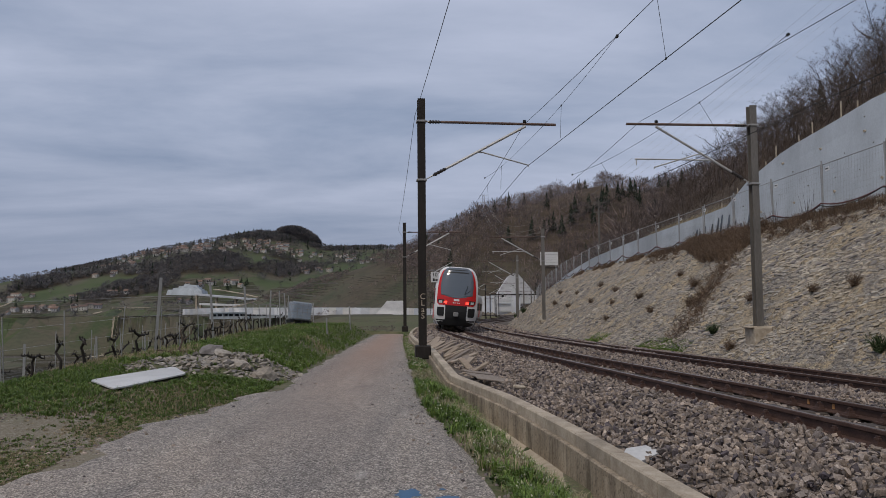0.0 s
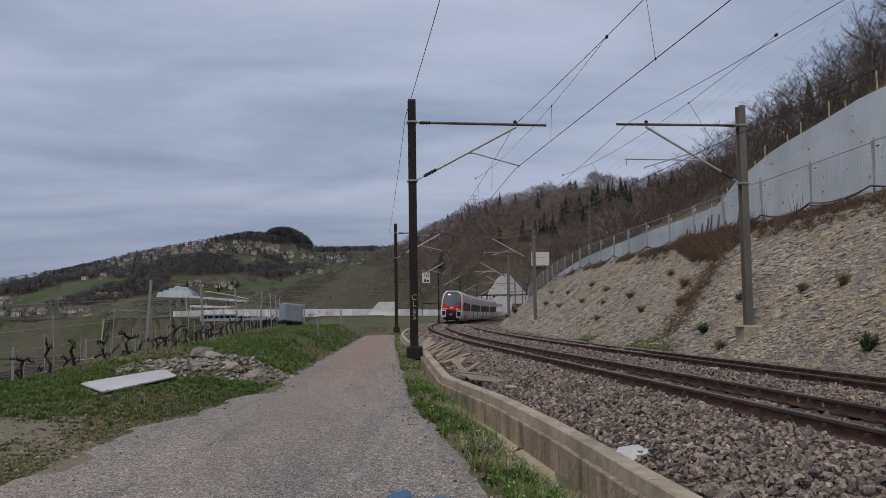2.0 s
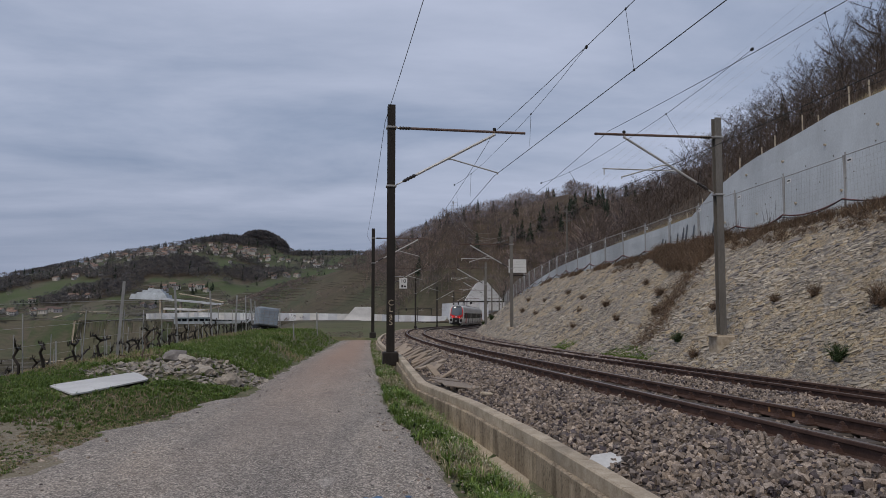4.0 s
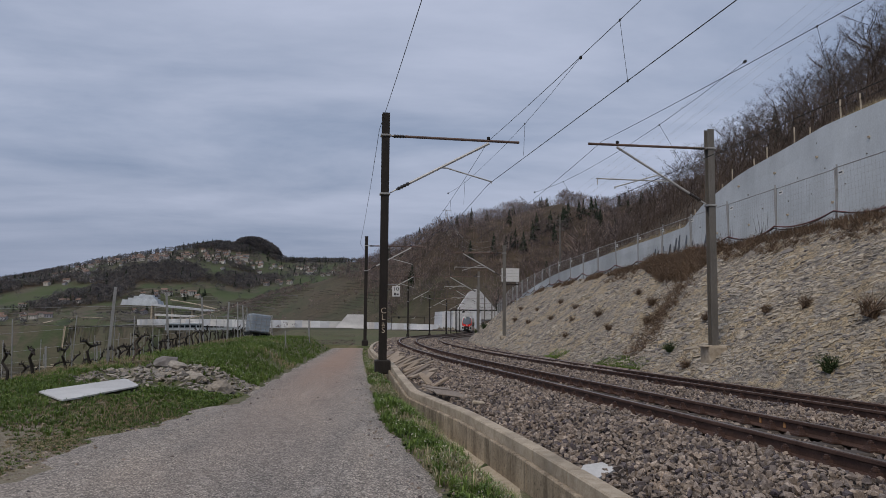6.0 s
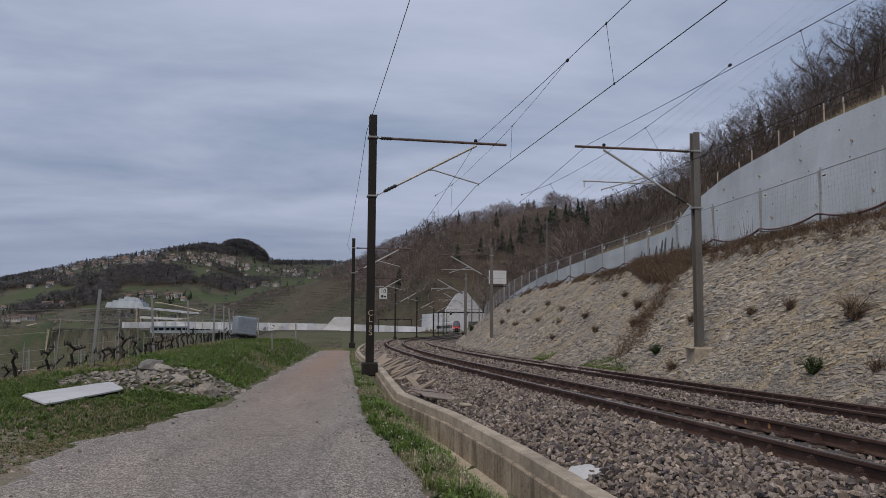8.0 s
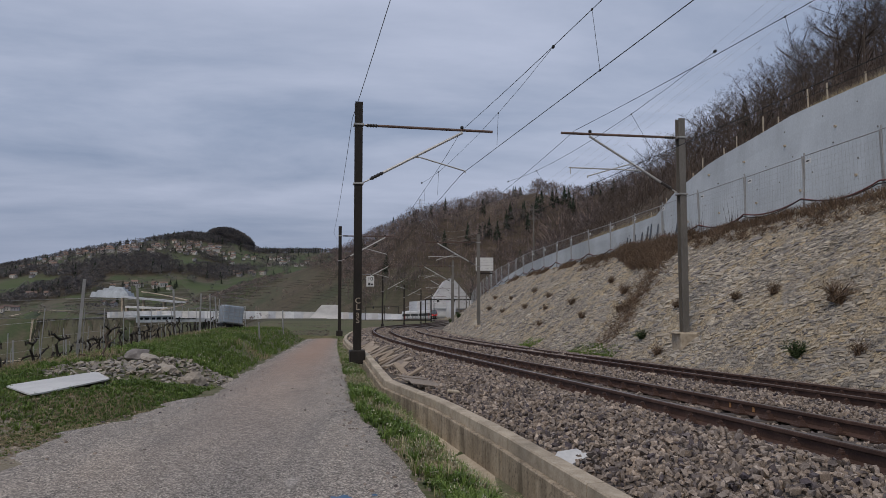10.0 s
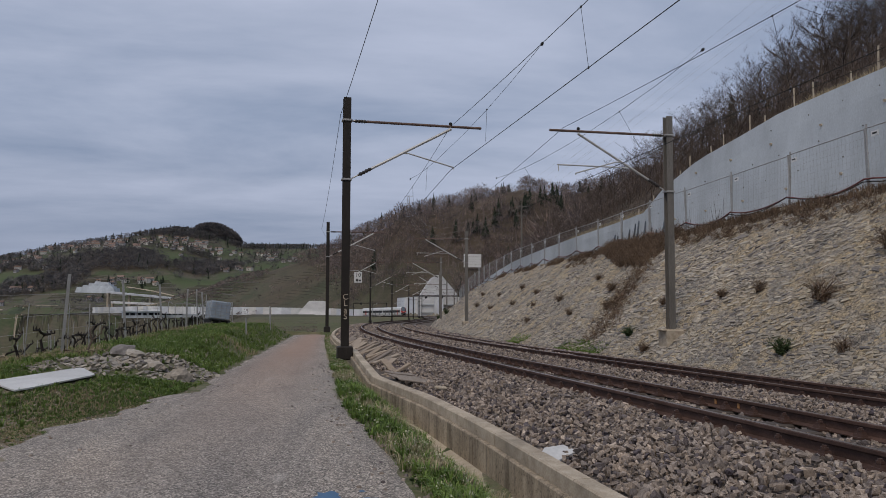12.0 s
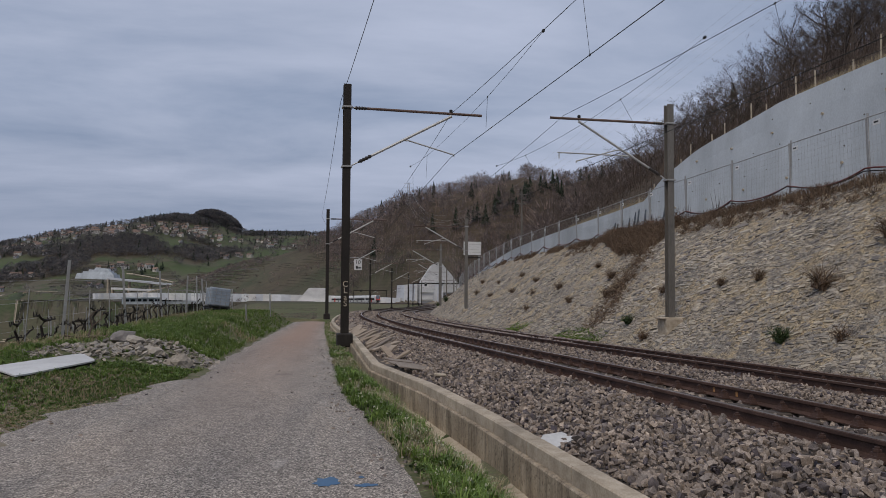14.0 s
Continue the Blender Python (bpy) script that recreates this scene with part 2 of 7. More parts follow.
def ground_material():
    """Earth with grass, dry grass, woodland litter, vineyard terraces and meadows, by the masks kept on the mesh."""
    m = bpy.data.materials.new("ground_cover")
    m.use_nodes = True
    nt = m.node_tree
    bsdf = nt.nodes["Principled BSDF"]
    co = nt.nodes.new("ShaderNodeTexCoord").outputs["Object"]

    def mask(name):
        a = nt.nodes.new("ShaderNodeAttribute"); a.attribute_name = name
        return a.outputs["Fac"]

    fine = noise_node(nt, co, 14, 6, 0.65)
    mid = noise_node(nt, co, 1.4, 5, 0.6)
    wide = noise_node(nt, co, 0.02, 6, 0.6, 1.0)
    earth = ramp_node(nt, noise_node(nt, co, 34, 8, 0.75), [(0.34, (0.10, 0.082, 0.058)), (0.47, (0.21, 0.178, 0.13)), (0.56, (0.25, 0.22, 0.17)), (0.66, (0.42, 0.385, 0.33))])
    turf = ramp_node(nt, noise_node(nt, co, 5, 8, 0.72), [(0.34, (0.022, 0.036, 0.010)), (0.47, (0.055, 0.085, 0.022)), (0.56, (0.10, 0.095, 0.045)), (0.66, (0.20, 0.165, 0.10))])
    dry = ramp_node(nt, mid, [(0.35, (0.075, 0.085, 0.035)), (0.6, (0.17, 0.145, 0.08))])
    litter = ramp_node(nt, noise_node(nt, co, 0.08, 7, 0.65), [(0.3, (0.045, 0.035, 0.026)), (0.55, (0.085, 0.064, 0.046)), (0.75, (0.125, 0.098, 0.066))])
    cells = nt.nodes.new("ShaderNodeTexVoronoi"); cells.inputs["Scale"].default_value = 0.017; cells.inputs["Randomness"].default_value = 0.9
    warp = nt.nodes.new("ShaderNodeMapping"); warp.inputs["Scale"].default_value = (1.0, 0.45, 1.0)
    nt.links.new(co, warp.inputs[0]); nt.links.new(warp.outputs[0], cells.inputs["Vector"])
    parcel = nt.nodes.new("ShaderNodeMath"); parcel.operation = "MULTIPLY_ADD"; parcel.inputs[1].default_value = 0.55
    part_n = nt.nodes.new("ShaderNodeMath"); part_n.operation = "MULTIPLY"; part_n.inputs[1].default_value = 0.45
    nt.links.new(wide, part_n.inputs[0]); nt.links.new(cells.outputs["Color"], parcel.inputs[0]); nt.links.new(part_n.outputs[0], parcel.inputs[2])
    vine = ramp_node(nt, parcel.outputs[0], [(0.25, (0.060, 0.076, 0.046)), (0.34, (0.098, 0.098, 0.067)), (0.42, (0.114, 0.100, 0.076)), (0.48, (0.064, 0.084, 0.042)), (0.56, (0.106, 0.096, 0.068)), (0.66, (0.076, 0.096, 0.047))])
    wave = nt.nodes.new("ShaderNodeTexWave")
    wave.inputs["Scale"].default_value, wave.inputs["Distortion"].default_value = 0.07, 12.0
    wave.inputs["Detail"].default_value, wave.bands_direction = 3, "Z"
    nt.links.new(co, wave.inputs[0])
    lines = ramp_node(nt, wave.outputs["Fac"], [(0.0, (0.90, 0.90, 0.89)), (0.2, (1, 1, 1)), (0.92, (1.02, 1.01, 1.0)), (1.0, (1.12, 1.10, 1.06))])
    vine = mix_node(nt, 1.0, vine, lines, "MULTIPLY")
    rows_w = nt.nodes.new("ShaderNodeTexWave")
    rows_w.inputs["Scale"].default_value, rows_w.inputs["Distortion"].default_value = 0.35, 5.0
    rows_w.inputs["Detail"].default_value, rows_w.bands_direction = 4, "Z"
    nt.links.new(co, rows_w.inputs[0])
    fall = ramp_node(nt, rows_w.outputs["Fac"], [(0.0, (0.6, 0.6, 0.6)), (0.35, (1, 1, 1)), (1.0, (1.2, 1.18, 1.12))])
    litter = mix_node(nt, 0.8, litter, fall, "MULTIPLY")
    vine = mix_node(nt, 0.15, vine, fall, "MULTIPLY")
    meadow = ramp_node(nt, noise_node(nt, co, 0.03, 5), [(0.35, (0.048, 0.066, 0.030)), (0.48, (0.085, 0.082, 0.050)), (0.6, (0.070, 0.092, 0.038))])
    col = mix_node(nt, mask("dry"), mix_node(nt, mask("turf"), earth, turf), dry)
    col = mix_node(nt, mask("vine"), col, vine)
    col = mix_node(nt, mask("meadow"), col, meadow)
    field = ramp_node(nt, noise_node(nt, co, 0.012, 6, 0.6), [(0.35, (0.058, 0.074, 0.036)), (0.5, (0.074, 0.095, 0.043)), (0.65, (0.088, 0.097, 0.054))])
    col = mix_node(nt, mask("field"), col, field)
    col = mix_node(nt, mask("wood"), col, litter)
    nt.links.new(col, bsdf.inputs["Base Color"])
    bsdf.inputs["Roughness"].default_value = 0.95
    bsdf.inputs["Specular IOR Level"].default_value = 0.15
    bp = nt.nodes.new("ShaderNodeBump")
    bp.inputs["Strength"].default_value, bp.inputs["Distance"].default_value = 0.7, 0.03
    nt.links.new(fine, bp.inputs["Height"]); nt.links.new(bp.outputs[0], bsdf.inputs["Normal"])
    return m


def concrete_material():
    """Old cast concrete: beige-grey, with dark runs down the face, black lichen specks and pale scuffs."""
    m = mat("weathered_concrete", grey((0.23, 0.18, 0.125), (0.41, 0.335, 0.245), (0.60, 0.51, 0.39)), 0.92, 3.5, 55, 0.7, wear=0.3)
    nt = m.node_tree
    bsdf = nt.nodes["Principled BSDF"]
    co = nt.nodes.new("ShaderNodeTexCoord").outputs["Object"]
    mp = nt.nodes.new("ShaderNodeMapping"); mp.inputs["Scale"].default_value = (5.0, 5.0, 0.5)
    nt.links.new(co, mp.inputs[0])
    col = bsdf.inputs["Base Color"].links[0].from_socket
    runs = ramp_node(nt, noise_node(nt, mp.outputs[0], 1.3, 6, 0.7), [(0.38, (0.34, 0.32, 0.29)), (0.50, (0.95, 0.94, 0.92)), (0.66, (1.28, 1.25, 1.18))])
    col = mix_node(nt, 0.65, col, runs, "MULTIPLY")
    specks = ramp_node(nt, noise_node(nt, co, 26, 5, 0.7), [(0.36, (0.35, 0.34, 0.32)), (0.45, (1, 1, 1))])
    col = mix_node(nt, 0.8, col, specks, "MULTIPLY")
    nt.links.new(col, bsdf.inputs["Base Color"])
    return m


def add_tint(m, amount):
    """Lets the shade differ from tree to tree, by the value kept with each tree."""
    nt = m.node_tree
    bsdf = nt.nodes["Principled BSDF"]
    at = nt.nodes.new("ShaderNodeAttribute"); at.attribute_name = "tint"
    k = ramp_node(nt, at.outputs["Fac"], [(0.0, (1 - amount, 1 - amount, 1 - 0.9 * amount)), (0.45, (0.95, 0.97, 1.0)), (0.75, (1.1, 1.0, 0.92)), (1.0, (1 + amount, 1 + 0.92 * amount, 1 + 0.85 * amount))])
    nt.links.new(mix_node(nt, 1.0, bsdf.inputs["Base Color"].links[0].from_socket, k, "MULTIPLY"), bsdf.inputs["Base Color"])
    return m


M_CONC = concrete_material()


def asphalt_material():
    m = bpy.data.materials.new("worn_asphalt")
    m.use_nodes = True
    nt = m.node_tree
    bsdf = nt.nodes["Principled BSDF"]
    co = nt.nodes.new("ShaderNodeTexCoord").outputs["Object"]
    mp = nt.nodes.new("ShaderNodeMapping"); mp.inputs["Scale"].default_value = (1.0, 0.25, 1.0)
    nt.links.new(co, mp.inputs[0])
    vor = nt.nodes.new("ShaderNodeTexVoronoi"); vor.inputs["Scale"].default_value = 80
    nt.links.new(co, vor.inputs["Vector"])
    grit = ramp_node(nt, vor.outputs["Color"], [(0.0, (0.028, 0.027, 0.026)), (0.35, (0.125, 0.117, 0.108)), (0.6, (0.235, 0.221, 0.204)), (1.0, (0.54, 0.51, 0.475))])
    blot = ramp_node(nt, noise_node(nt, mp.outputs[0], 0.9, 6, 0.6, 0.6), [(0.3, (0.86, 0.86, 0.87)), (0.5, (1.20, 1.17, 1.14)), (0.72, (1.50, 1.42, 1.33))])
    fine = noise_node(nt, co, 7, 6, 0.7)
    grain = ramp_node(nt, fine, [(0.35, (0.80, 0.80, 0.80)), (0.65, (1.12, 1.12, 1.12))])
    col = mix_node(nt, 1.0, mix_node(nt, 1.0, grit, blot, "MULTIPLY"), grain, "MULTIPLY")
    # Pale dried puddle marks and reddish soil carried by wheels.
    stain = ramp_node(nt, noise_node(nt, mp.outputs[0], 2.2, 4, 0.6), [(0.62, (0, 0, 0)), (0.72, (0.55, 0.55, 0.55))])
    col = mix_node(nt, stain, col, (0.36, 0.35, 0.335))
    soil = ramp_node(nt, noise_node(nt, mp.outputs[0], 0.45, 4, 0.6), [(0.55, (0, 0, 0)), (0.72, (0.35, 0.35, 0.35))])
    col = mix_node(nt, soil, col, (0.23, 0.19, 0.155))
    # red-brown earth carried along the middle of the lane
    sep = nt.nodes.new("ShaderNodeSeparateXYZ"); nt.links.new(co, sep.inputs[0])
    mid = nt.nodes.new("ShaderNodeMath"); mid.operation = "MULTIPLY_ADD"; mid.inputs[1].default_value = 0.049; mid.inputs[2].default_value = 1.25
    nt.links.new(sep.outputs[1], mid.inputs[0])
    off = nt.nodes.new("ShaderNodeMath"); off.operation = "ADD"; nt.links.new(sep.outputs[0], off.inputs[0]); nt.links.new(mid.outputs[0], off.inputs[1])
    dist = nt.nodes.new("ShaderNodeMath"); dist.operation = "ABSOLUTE"; nt.links.new(off.outputs[0], dist.inputs[0])
    strip = nt.nodes.new("ShaderNodeMapRange"); strip.interpolation_type = "SMOOTHSTEP"
    for i, v in ((1, 0.2), (2, 1.35), (3, 0.9), (4, 0.0)):
        strip.inputs[i].default_value = v
    nt.links.new(dist.outputs[0], strip.inputs[0])
    reach = nt.nodes.new("ShaderNodeMapRange"); reach.inputs[1].default_value, reach.inputs[2].default_value = 6.0, 28.0
    nt.links.new(sep.outputs[1], reach.inputs[0])
    carried = nt.nodes.new("ShaderNodeMath"); carried.operation = "MULTIPLY"
    nt.links.new(strip.outputs[0], carried.inputs[0]); nt.links.new(reach.outputs[0], carried.inputs[1])
    broken = nt.nodes.new("ShaderNodeMath"); broken.operation = "MULTIPLY"
    nt.links.new(carried.outputs[0], broken.inputs[0]); nt.links.new(ramp_node(nt, fine, [(0.3, (0.45, 0.45, 0.45)), (0.6, (1, 1, 1))]), broken.inputs[1])
    col = mix_node(nt, broken.outputs[0], col, (0.32, 0.215, 0.16))
    col = mix_node(nt, 1.0, col, (1.05, 1.0, 0.95), "MULTIPLY")
    nt.links.new(col, bsdf.inputs["Base Color"])
    bsdf.inputs["Roughness"].default_value = 0.88
    bp = nt.nodes.new("ShaderNodeBump")
    bp.inputs["Strength"].default_value, bp.inputs["Distance"].default_value = 0.6, 0.008
    nt.links.new(vor.outputs["Distance"], bp.inputs["Height"]); nt.links.new(bp.outputs[0], bsdf.inputs["Normal"])
    return m


def slope_material():
    """Weathered rough stone facing: beds and blocks of grey, beige and ochre, with open joints and dark lichen."""
    m = bpy.data.materials.new("rough_stone_facing")
    m.use_nodes = True
    nt = m.node_tree
    bsdf = nt.nodes["Principled BSDF"]
    co = nt.nodes.new("ShaderNodeTexCoord").outputs["Object"]
    mp = nt.nodes.new("ShaderNodeMapping"); mp.inputs["Scale"].default_value = (1.0, 1.0, 2.2); mp.inputs["Rotation"].default_value = (radians(14), radians(-8), 0)
    nt.links.new(co, mp.inputs[0])
    bend = nt.nodes.new("ShaderNodeTexNoise"); bend.inputs["Scale"].default_value = 0.9; bend.inputs["Detail"].default_value = 4
    nt.links.new(mp.outputs[0], bend.inputs["Vector"])
    warped = mix_node(nt, 0.6, mp.outputs[0], bend.outputs["Color"], "ADD")
    cells = nt.nodes.new("ShaderNodeTexVoronoi"); cells.inputs["Scale"].default_value = 7.0
    edge = nt.nodes.new("ShaderNodeTexVoronoi"); edge.inputs["Scale"].default_value = 7.0; edge.feature = "DISTANCE_TO_EDGE"
    for v in (cells, edge):
        nt.links.new(warped, v.inputs["Vector"])
    grain = noise_node(nt, co, 16, 8, 0.7)
    tone = ramp_node(nt, cells.outputs["Color"], [(0.0, (0.15, 0.135, 0.12)), (0.35, (0.30, 0.27, 0.235)), (0.6, (0.40, 0.34, 0.26)), (0.8, (0.34, 0.318, 0.285)), (1.0, (0.50, 0.465, 0.41))])
    rough = ramp_node(nt, grain, [(0.36, (0.28, 0.27, 0.26)), (0.49, (0.98, 0.98, 0.98)), (0.66, (1.5, 1.48, 1.44))])
    col = mix_node(nt, 1.0, tone, rough, "MULTIPLY")
    patch = ramp_node(nt, noise_node(nt, co, 0.55, 6, 0.65, 0.8), [(0.34, (0.56, 0.545, 0.53)), (0.46, (0.92, 0.91, 0.90)), (0.57, (1.08, 0.98, 0.79)), (0.70, (1.16, 1.10, 1.00))])
    col = mix_node(nt, 1.0, col, patch, "MULTIPLY")
    joint = ramp_node(nt, edge.outputs["Distance"], [(0.0, (0.62, 0.60, 0.57)), (0.07, (1, 1, 1))])
    col = mix_node(nt, 0.22, col, joint, "MULTIPLY")
    nt.links.new(col, bsdf.inputs["Base Color"])
    bsdf.inputs["Roughness"].default_value = 0.95
    bsdf.inputs["Specular IOR Level"].default_value = 0.2
    relief = nt.nodes.new("ShaderNodeMath"); relief.operation = "MULTIPLY_ADD"; relief.inputs[1].default_value = 0.6
    cap = nt.nodes.new("ShaderNodeMath"); cap.operation = "MINIMUM"; cap.inputs[1].default_value = 0.12
    nt.links.new(edge.outputs["Distance"], cap.inputs[0])
    four = nt.nodes.new("ShaderNodeMath"); four.operation = "MULTIPLY"; four.inputs[1].default_value = 2.2
    nt.links.new(cap.outputs[0], four.inputs[0])
    nt.links.new(grain, relief.inputs[0]); nt.links.new(four.outputs[0], relief.inputs[2])
    bp = nt.nodes.new("ShaderNodeBump"); bp.inputs["Strength"].default_value, bp.inputs["Distance"].default_value = 1.0, 0.07
    nt.links.new(relief.outputs[0], bp.inputs["Height"]); nt.links.new(bp.outputs[0], bsdf.inputs["Normal"])
    return m


M_SLOPE = slope_material()
M_GROUND = ground_material()
M_ASPHALT = asphalt_material()


# ---- mesh tools ----
class Mesh:
    """Collects vertices and faces, then becomes one mesh."""

    def __init__(self):
        self.v, self.f = [], []

    def add(self, verts, faces):
        k = len(self.v)
        self.v.extend(tuple(p) for p in verts)
        self.f.extend(tuple(i + k for i in q) for q in faces)
        return self

    def box(self, c, size, m=None, taper=1.0):
        x, y, z = (a / 2 for a in size)
        pts = [Vector((sx * x * (taper if sz > 0 else 1), sy * y * (taper if sz > 0 else 1), sz * z)) for sz in (-1, 1) for sx, sy in ((-1, -1), (1, -1), (1, 1), (-1, 1))]
        pts = [(m @ p if m else p) + Vector(c) for p in pts]
        return self.add(pts, [(3, 2, 1, 0), (4, 5, 6, 7), (0, 1, 5, 4), (1, 2, 6, 5), (2, 3, 7, 6), (3, 0, 4, 7)])

    def rounded(self, c, size, r=0.02, m=None):
        """A box with chamfered upright and level edges."""
        x, y, z = (a / 2 for a in size)
        r = min(r, x * 0.9, y * 0.9, z * 0.9)
        rings = []
        for h, k in ((-z, r), (-z + r, 0), (z - r, 0), (z, r)):
            a, b = x - k, y - k
            rings.append([(-a + r, -b, h), (a - r, -b, h), (a, -b + r, h), (a, b - r, h), (a - r, b, h), (-a + r, b, h), (-a, b - r, h), (-a, -b + r, h)])
        rings = [[(m @ Vector(p) if m else Vector(p)) + Vector(c) for p in q] for q in rings]
        return self.loft(rings)

    def loft(self, rings, caps=True, closed=True):
        n = len(rings[0])
        k = len(self.v)
        for q in rings:
            self.v.extend(tuple(p) for p in q)
        for i in range(len(rings) - 1):
            for j in range(n if closed else n - 1):
                a, b = k + i * n + j, k + i * n + (j + 1) % n
                self.f.append((a, b, b + n, a + n))
        if caps and closed:
            self.f.append(tuple(k + j for j in reversed(range(n))))
            self.f.append(tuple(k + (len(rings) - 1) * n + j for j in range(n)))
        return self

    def tube(self, pts, radii, n=6, caps=True):
        pts = [Vector(p) for p in pts]
        if isinstance(radii, (int, float)):
            radii = [radii] * len(pts)
        rings = []
        for i, p in enumerate(pts):
            d = (pts[min(i + 1, len(pts) - 1)] - pts[max(i - 1, 0)]).normalized()
            side = d.cross(Vector((0, 0, 1)) if abs(d.z) < 0.95 else Vector((0, 1, 0))).normalized()
            up = side.cross(d)
            rings.append([p + (side * math.cos(a) + up * math.sin(a)) * radii[i] for a in (2 * math.pi * j / n for j in range(n))])
        return self.loft(rings, caps)

    def prism(self, outline, z0, z1, m=None):
        """An outline in the xy plane, raised from z0 to z1."""
        return self.loft([[(m @ Vector((x, y, z)) if m else (x, y, z)) for x, y in outline] for z in (z0, z1)])

    def done(self, name, material, smooth=False):
        me = bpy.data.meshes.new(name)
        me.from_pydata(self.v, [], self.f)
        for mt in material if isinstance(material, (list, tuple)) else (material,):
            me.materials.append(mt)
        if smooth:
            me.polygons.foreach_set("use_smooth", [True] * len(me.polygons))
        me.update()
        return me


def part(name, built, material, parent=None, label="", at=None, smooth=False):
    """ONE mesh object, under a thing or under a part."""
    ob = new(name, built if isinstance(built, bpy.types.Mesh) else built.done(name, material, smooth))
    if parent is not None:
        ob.parent = parent
    if at is not None:
        ob.matrix_basis = at
    return tagged(ob, label)


def thing(name, label, category, at=None, group="", kind=""):
    ob = new(name)
    ob.empty_display_size = 0.2
    if at is not None:
        ob.matrix_basis = at
    return tagged(ob, label, category, group, kind)


# ---- the line of the railway ----
KNOT_S = [0, 15, 30, 45, 60, 80, 100, 125, 150, 180, 210, 250, 290, 330, 370, 410, 450]
KNOT_BEND = [-2.95, 0.06, 2.48, 3.4, 3.19, 2.61, 2.13, 1.51, 0.37, -0.83, -1.42, -1.74, -2.23, -2.51, -2.51, -2.43, -2.35]
LEVEL_S = [-60, 0, 30, 60, 100, 150, 200, 260, 330, 450, 700]
LEVEL_Z = [1.9, 0.44, -0.33, -1.06, -2.14, -3.62, -4.71, -6.02, -7.87, -11.18, -17.0]
CANT_S, CANT = [0, 20, 50, 90, 160, 260, 330], [0.074, 0.107, 0.122, 0.115, 0.106, 0.02, -0.06]
LINE_S = np.arange(-60.0, 701.0)


def line():
    bend = np.interp(LINE_S, KNOT_S, KNOT_BEND) * 1e-3
    bend[LINE_S < 0] = -0.0005
    bend[LINE_S > 470] *= 0.3
    th = np.concatenate([[0], np.cumsum((bend[1:] + bend[:-1]) / 2)])
    th += radians(-5.75) - th[60]
    mid = (th[1:] + th[:-1]) / 2
    x = np.concatenate([[0], np.cumsum(np.sin(mid))])
    y = np.concatenate([[0], np.cumsum(np.cos(mid))])
    z = np.interp(LINE_S, LEVEL_S, LEVEL_Z)
    z = np.convolve(np.pad(z, 7, mode="reflect", reflect_type="odd"), np.ones(15) / 15, "valid")
    return x + 5.586 - x[60], y - y[60], z, th


LX, LY, LZ, LTH = line()
SPACING, DROP = 3.757, -0.132  # from track to track, and how much lower the far one lies


def rail_z(s):
    return float(np.interp(s, LINE_S, LZ))


def along(s, o, h=0.0):
    """A point s metres along the line, o to the right of the near track's middle, h above its rails."""
    th = float(np.interp(s, LINE_S, LTH))
    return Vector((float(np.interp(s, LINE_S, LX)) + o * math.cos(th), float(np.interp(s, LINE_S, LY)) - o * math.sin(th), rail_z(s) + h))


def heading(s):
    return -math.degrees(float(np.interp(s, LINE_S, LTH)))


def to_line(x, y):
    """s and o of plan points."""
    x, y = np.asarray(x, float).ravel(), np.asarray(y, float).ravel()
    s, o = np.empty(len(x)), np.empty(len(x))
    for i in range(0, len(x), 20000):
        a, b = x[i:i + 20000], y[i:i + 20000]
        j = ((a[:, None] - LX[None, ::2]) ** 2 + (b[:, None] - LY[None, ::2]) ** 2).argmin(1) * 2
        dx, dy = a - LX[j], b - LY[j]
        s[i:i + 20000] = LINE_S[j] + dx * np.sin(LTH[j]) + dy * np.cos(LTH[j])
        o[i:i + 20000] = dx * np.cos(LTH[j]) - dy * np.sin(LTH[j])
    return s, o


# ---- the lie of the land ----
def smooth(a, b, v):
    t = np.clip((v - a) / (b - a), 0, 1)
    return t * t * (3 - 2 * t)


def lattice(x, y, scale, seed=0):
    """Cheap smooth noise, about -1 to 1."""
    a = x / scale + seed * 13.7; b = y / scale - seed * 7.3
    return (np.sin(a * 1.7 + 1.3 * np.sin(b * 1.1)) + np.sin(b * 2.1 + 1.1 * np.sin(a * 0.9 + 2)) + 0.6 * np.sin(a * 3.9 + b * 3.1)) / 2.6


def road_right(y): return np.interp(y, [-30, 0, 6, 11, 20, 30, 43, 61, 75], [3.5, 1.15, 0.6, -0.2, -0.82, -1.45, -2.2, -3.2, -4.1])
def road_left(y): return np.interp(y, [-30, 0, 6, 10, 13.8, 18, 33, 61, 75], [-3.0, -4.1, -3.95, -3.8, -3.05, -3.4, -4.2, -5.8, -6.8])
def road_z(y): return np.interp(y, [-30, 0, 8, 14, 20, 29, 61, 66, 80, 120], [0.3, 0, -0.03, -0.13, -0.33, -0.62, -1.72, -2.1, -3.4, -5.5])
def brow(y): return np.interp(y, [-20, 0, 12, 16, 19, 25, 41, 60, 100, 200, 400, 900], [-7.2, -7.6, -7.6, -7.35, -7.0, -7.4, -8.7, -10, -13, -20, -60, -150])
def fence_o(s): return np.interp(s, [0, 10, 20, 30, 45, 60, 75, 88, 120, 200], [11.8, 12.0, 12.4, 13.1, 13.6, 13.4, 13.0, 12.3, 10.5, 9.5])
def fence_h(s): return np.interp(s, [0, 18, 30, 70, 88, 110, 140, 200, 300], [4.7, 4.83, 4.87, 4.85, 4.4, 3.3, 2.0, 1.0, 0.5])
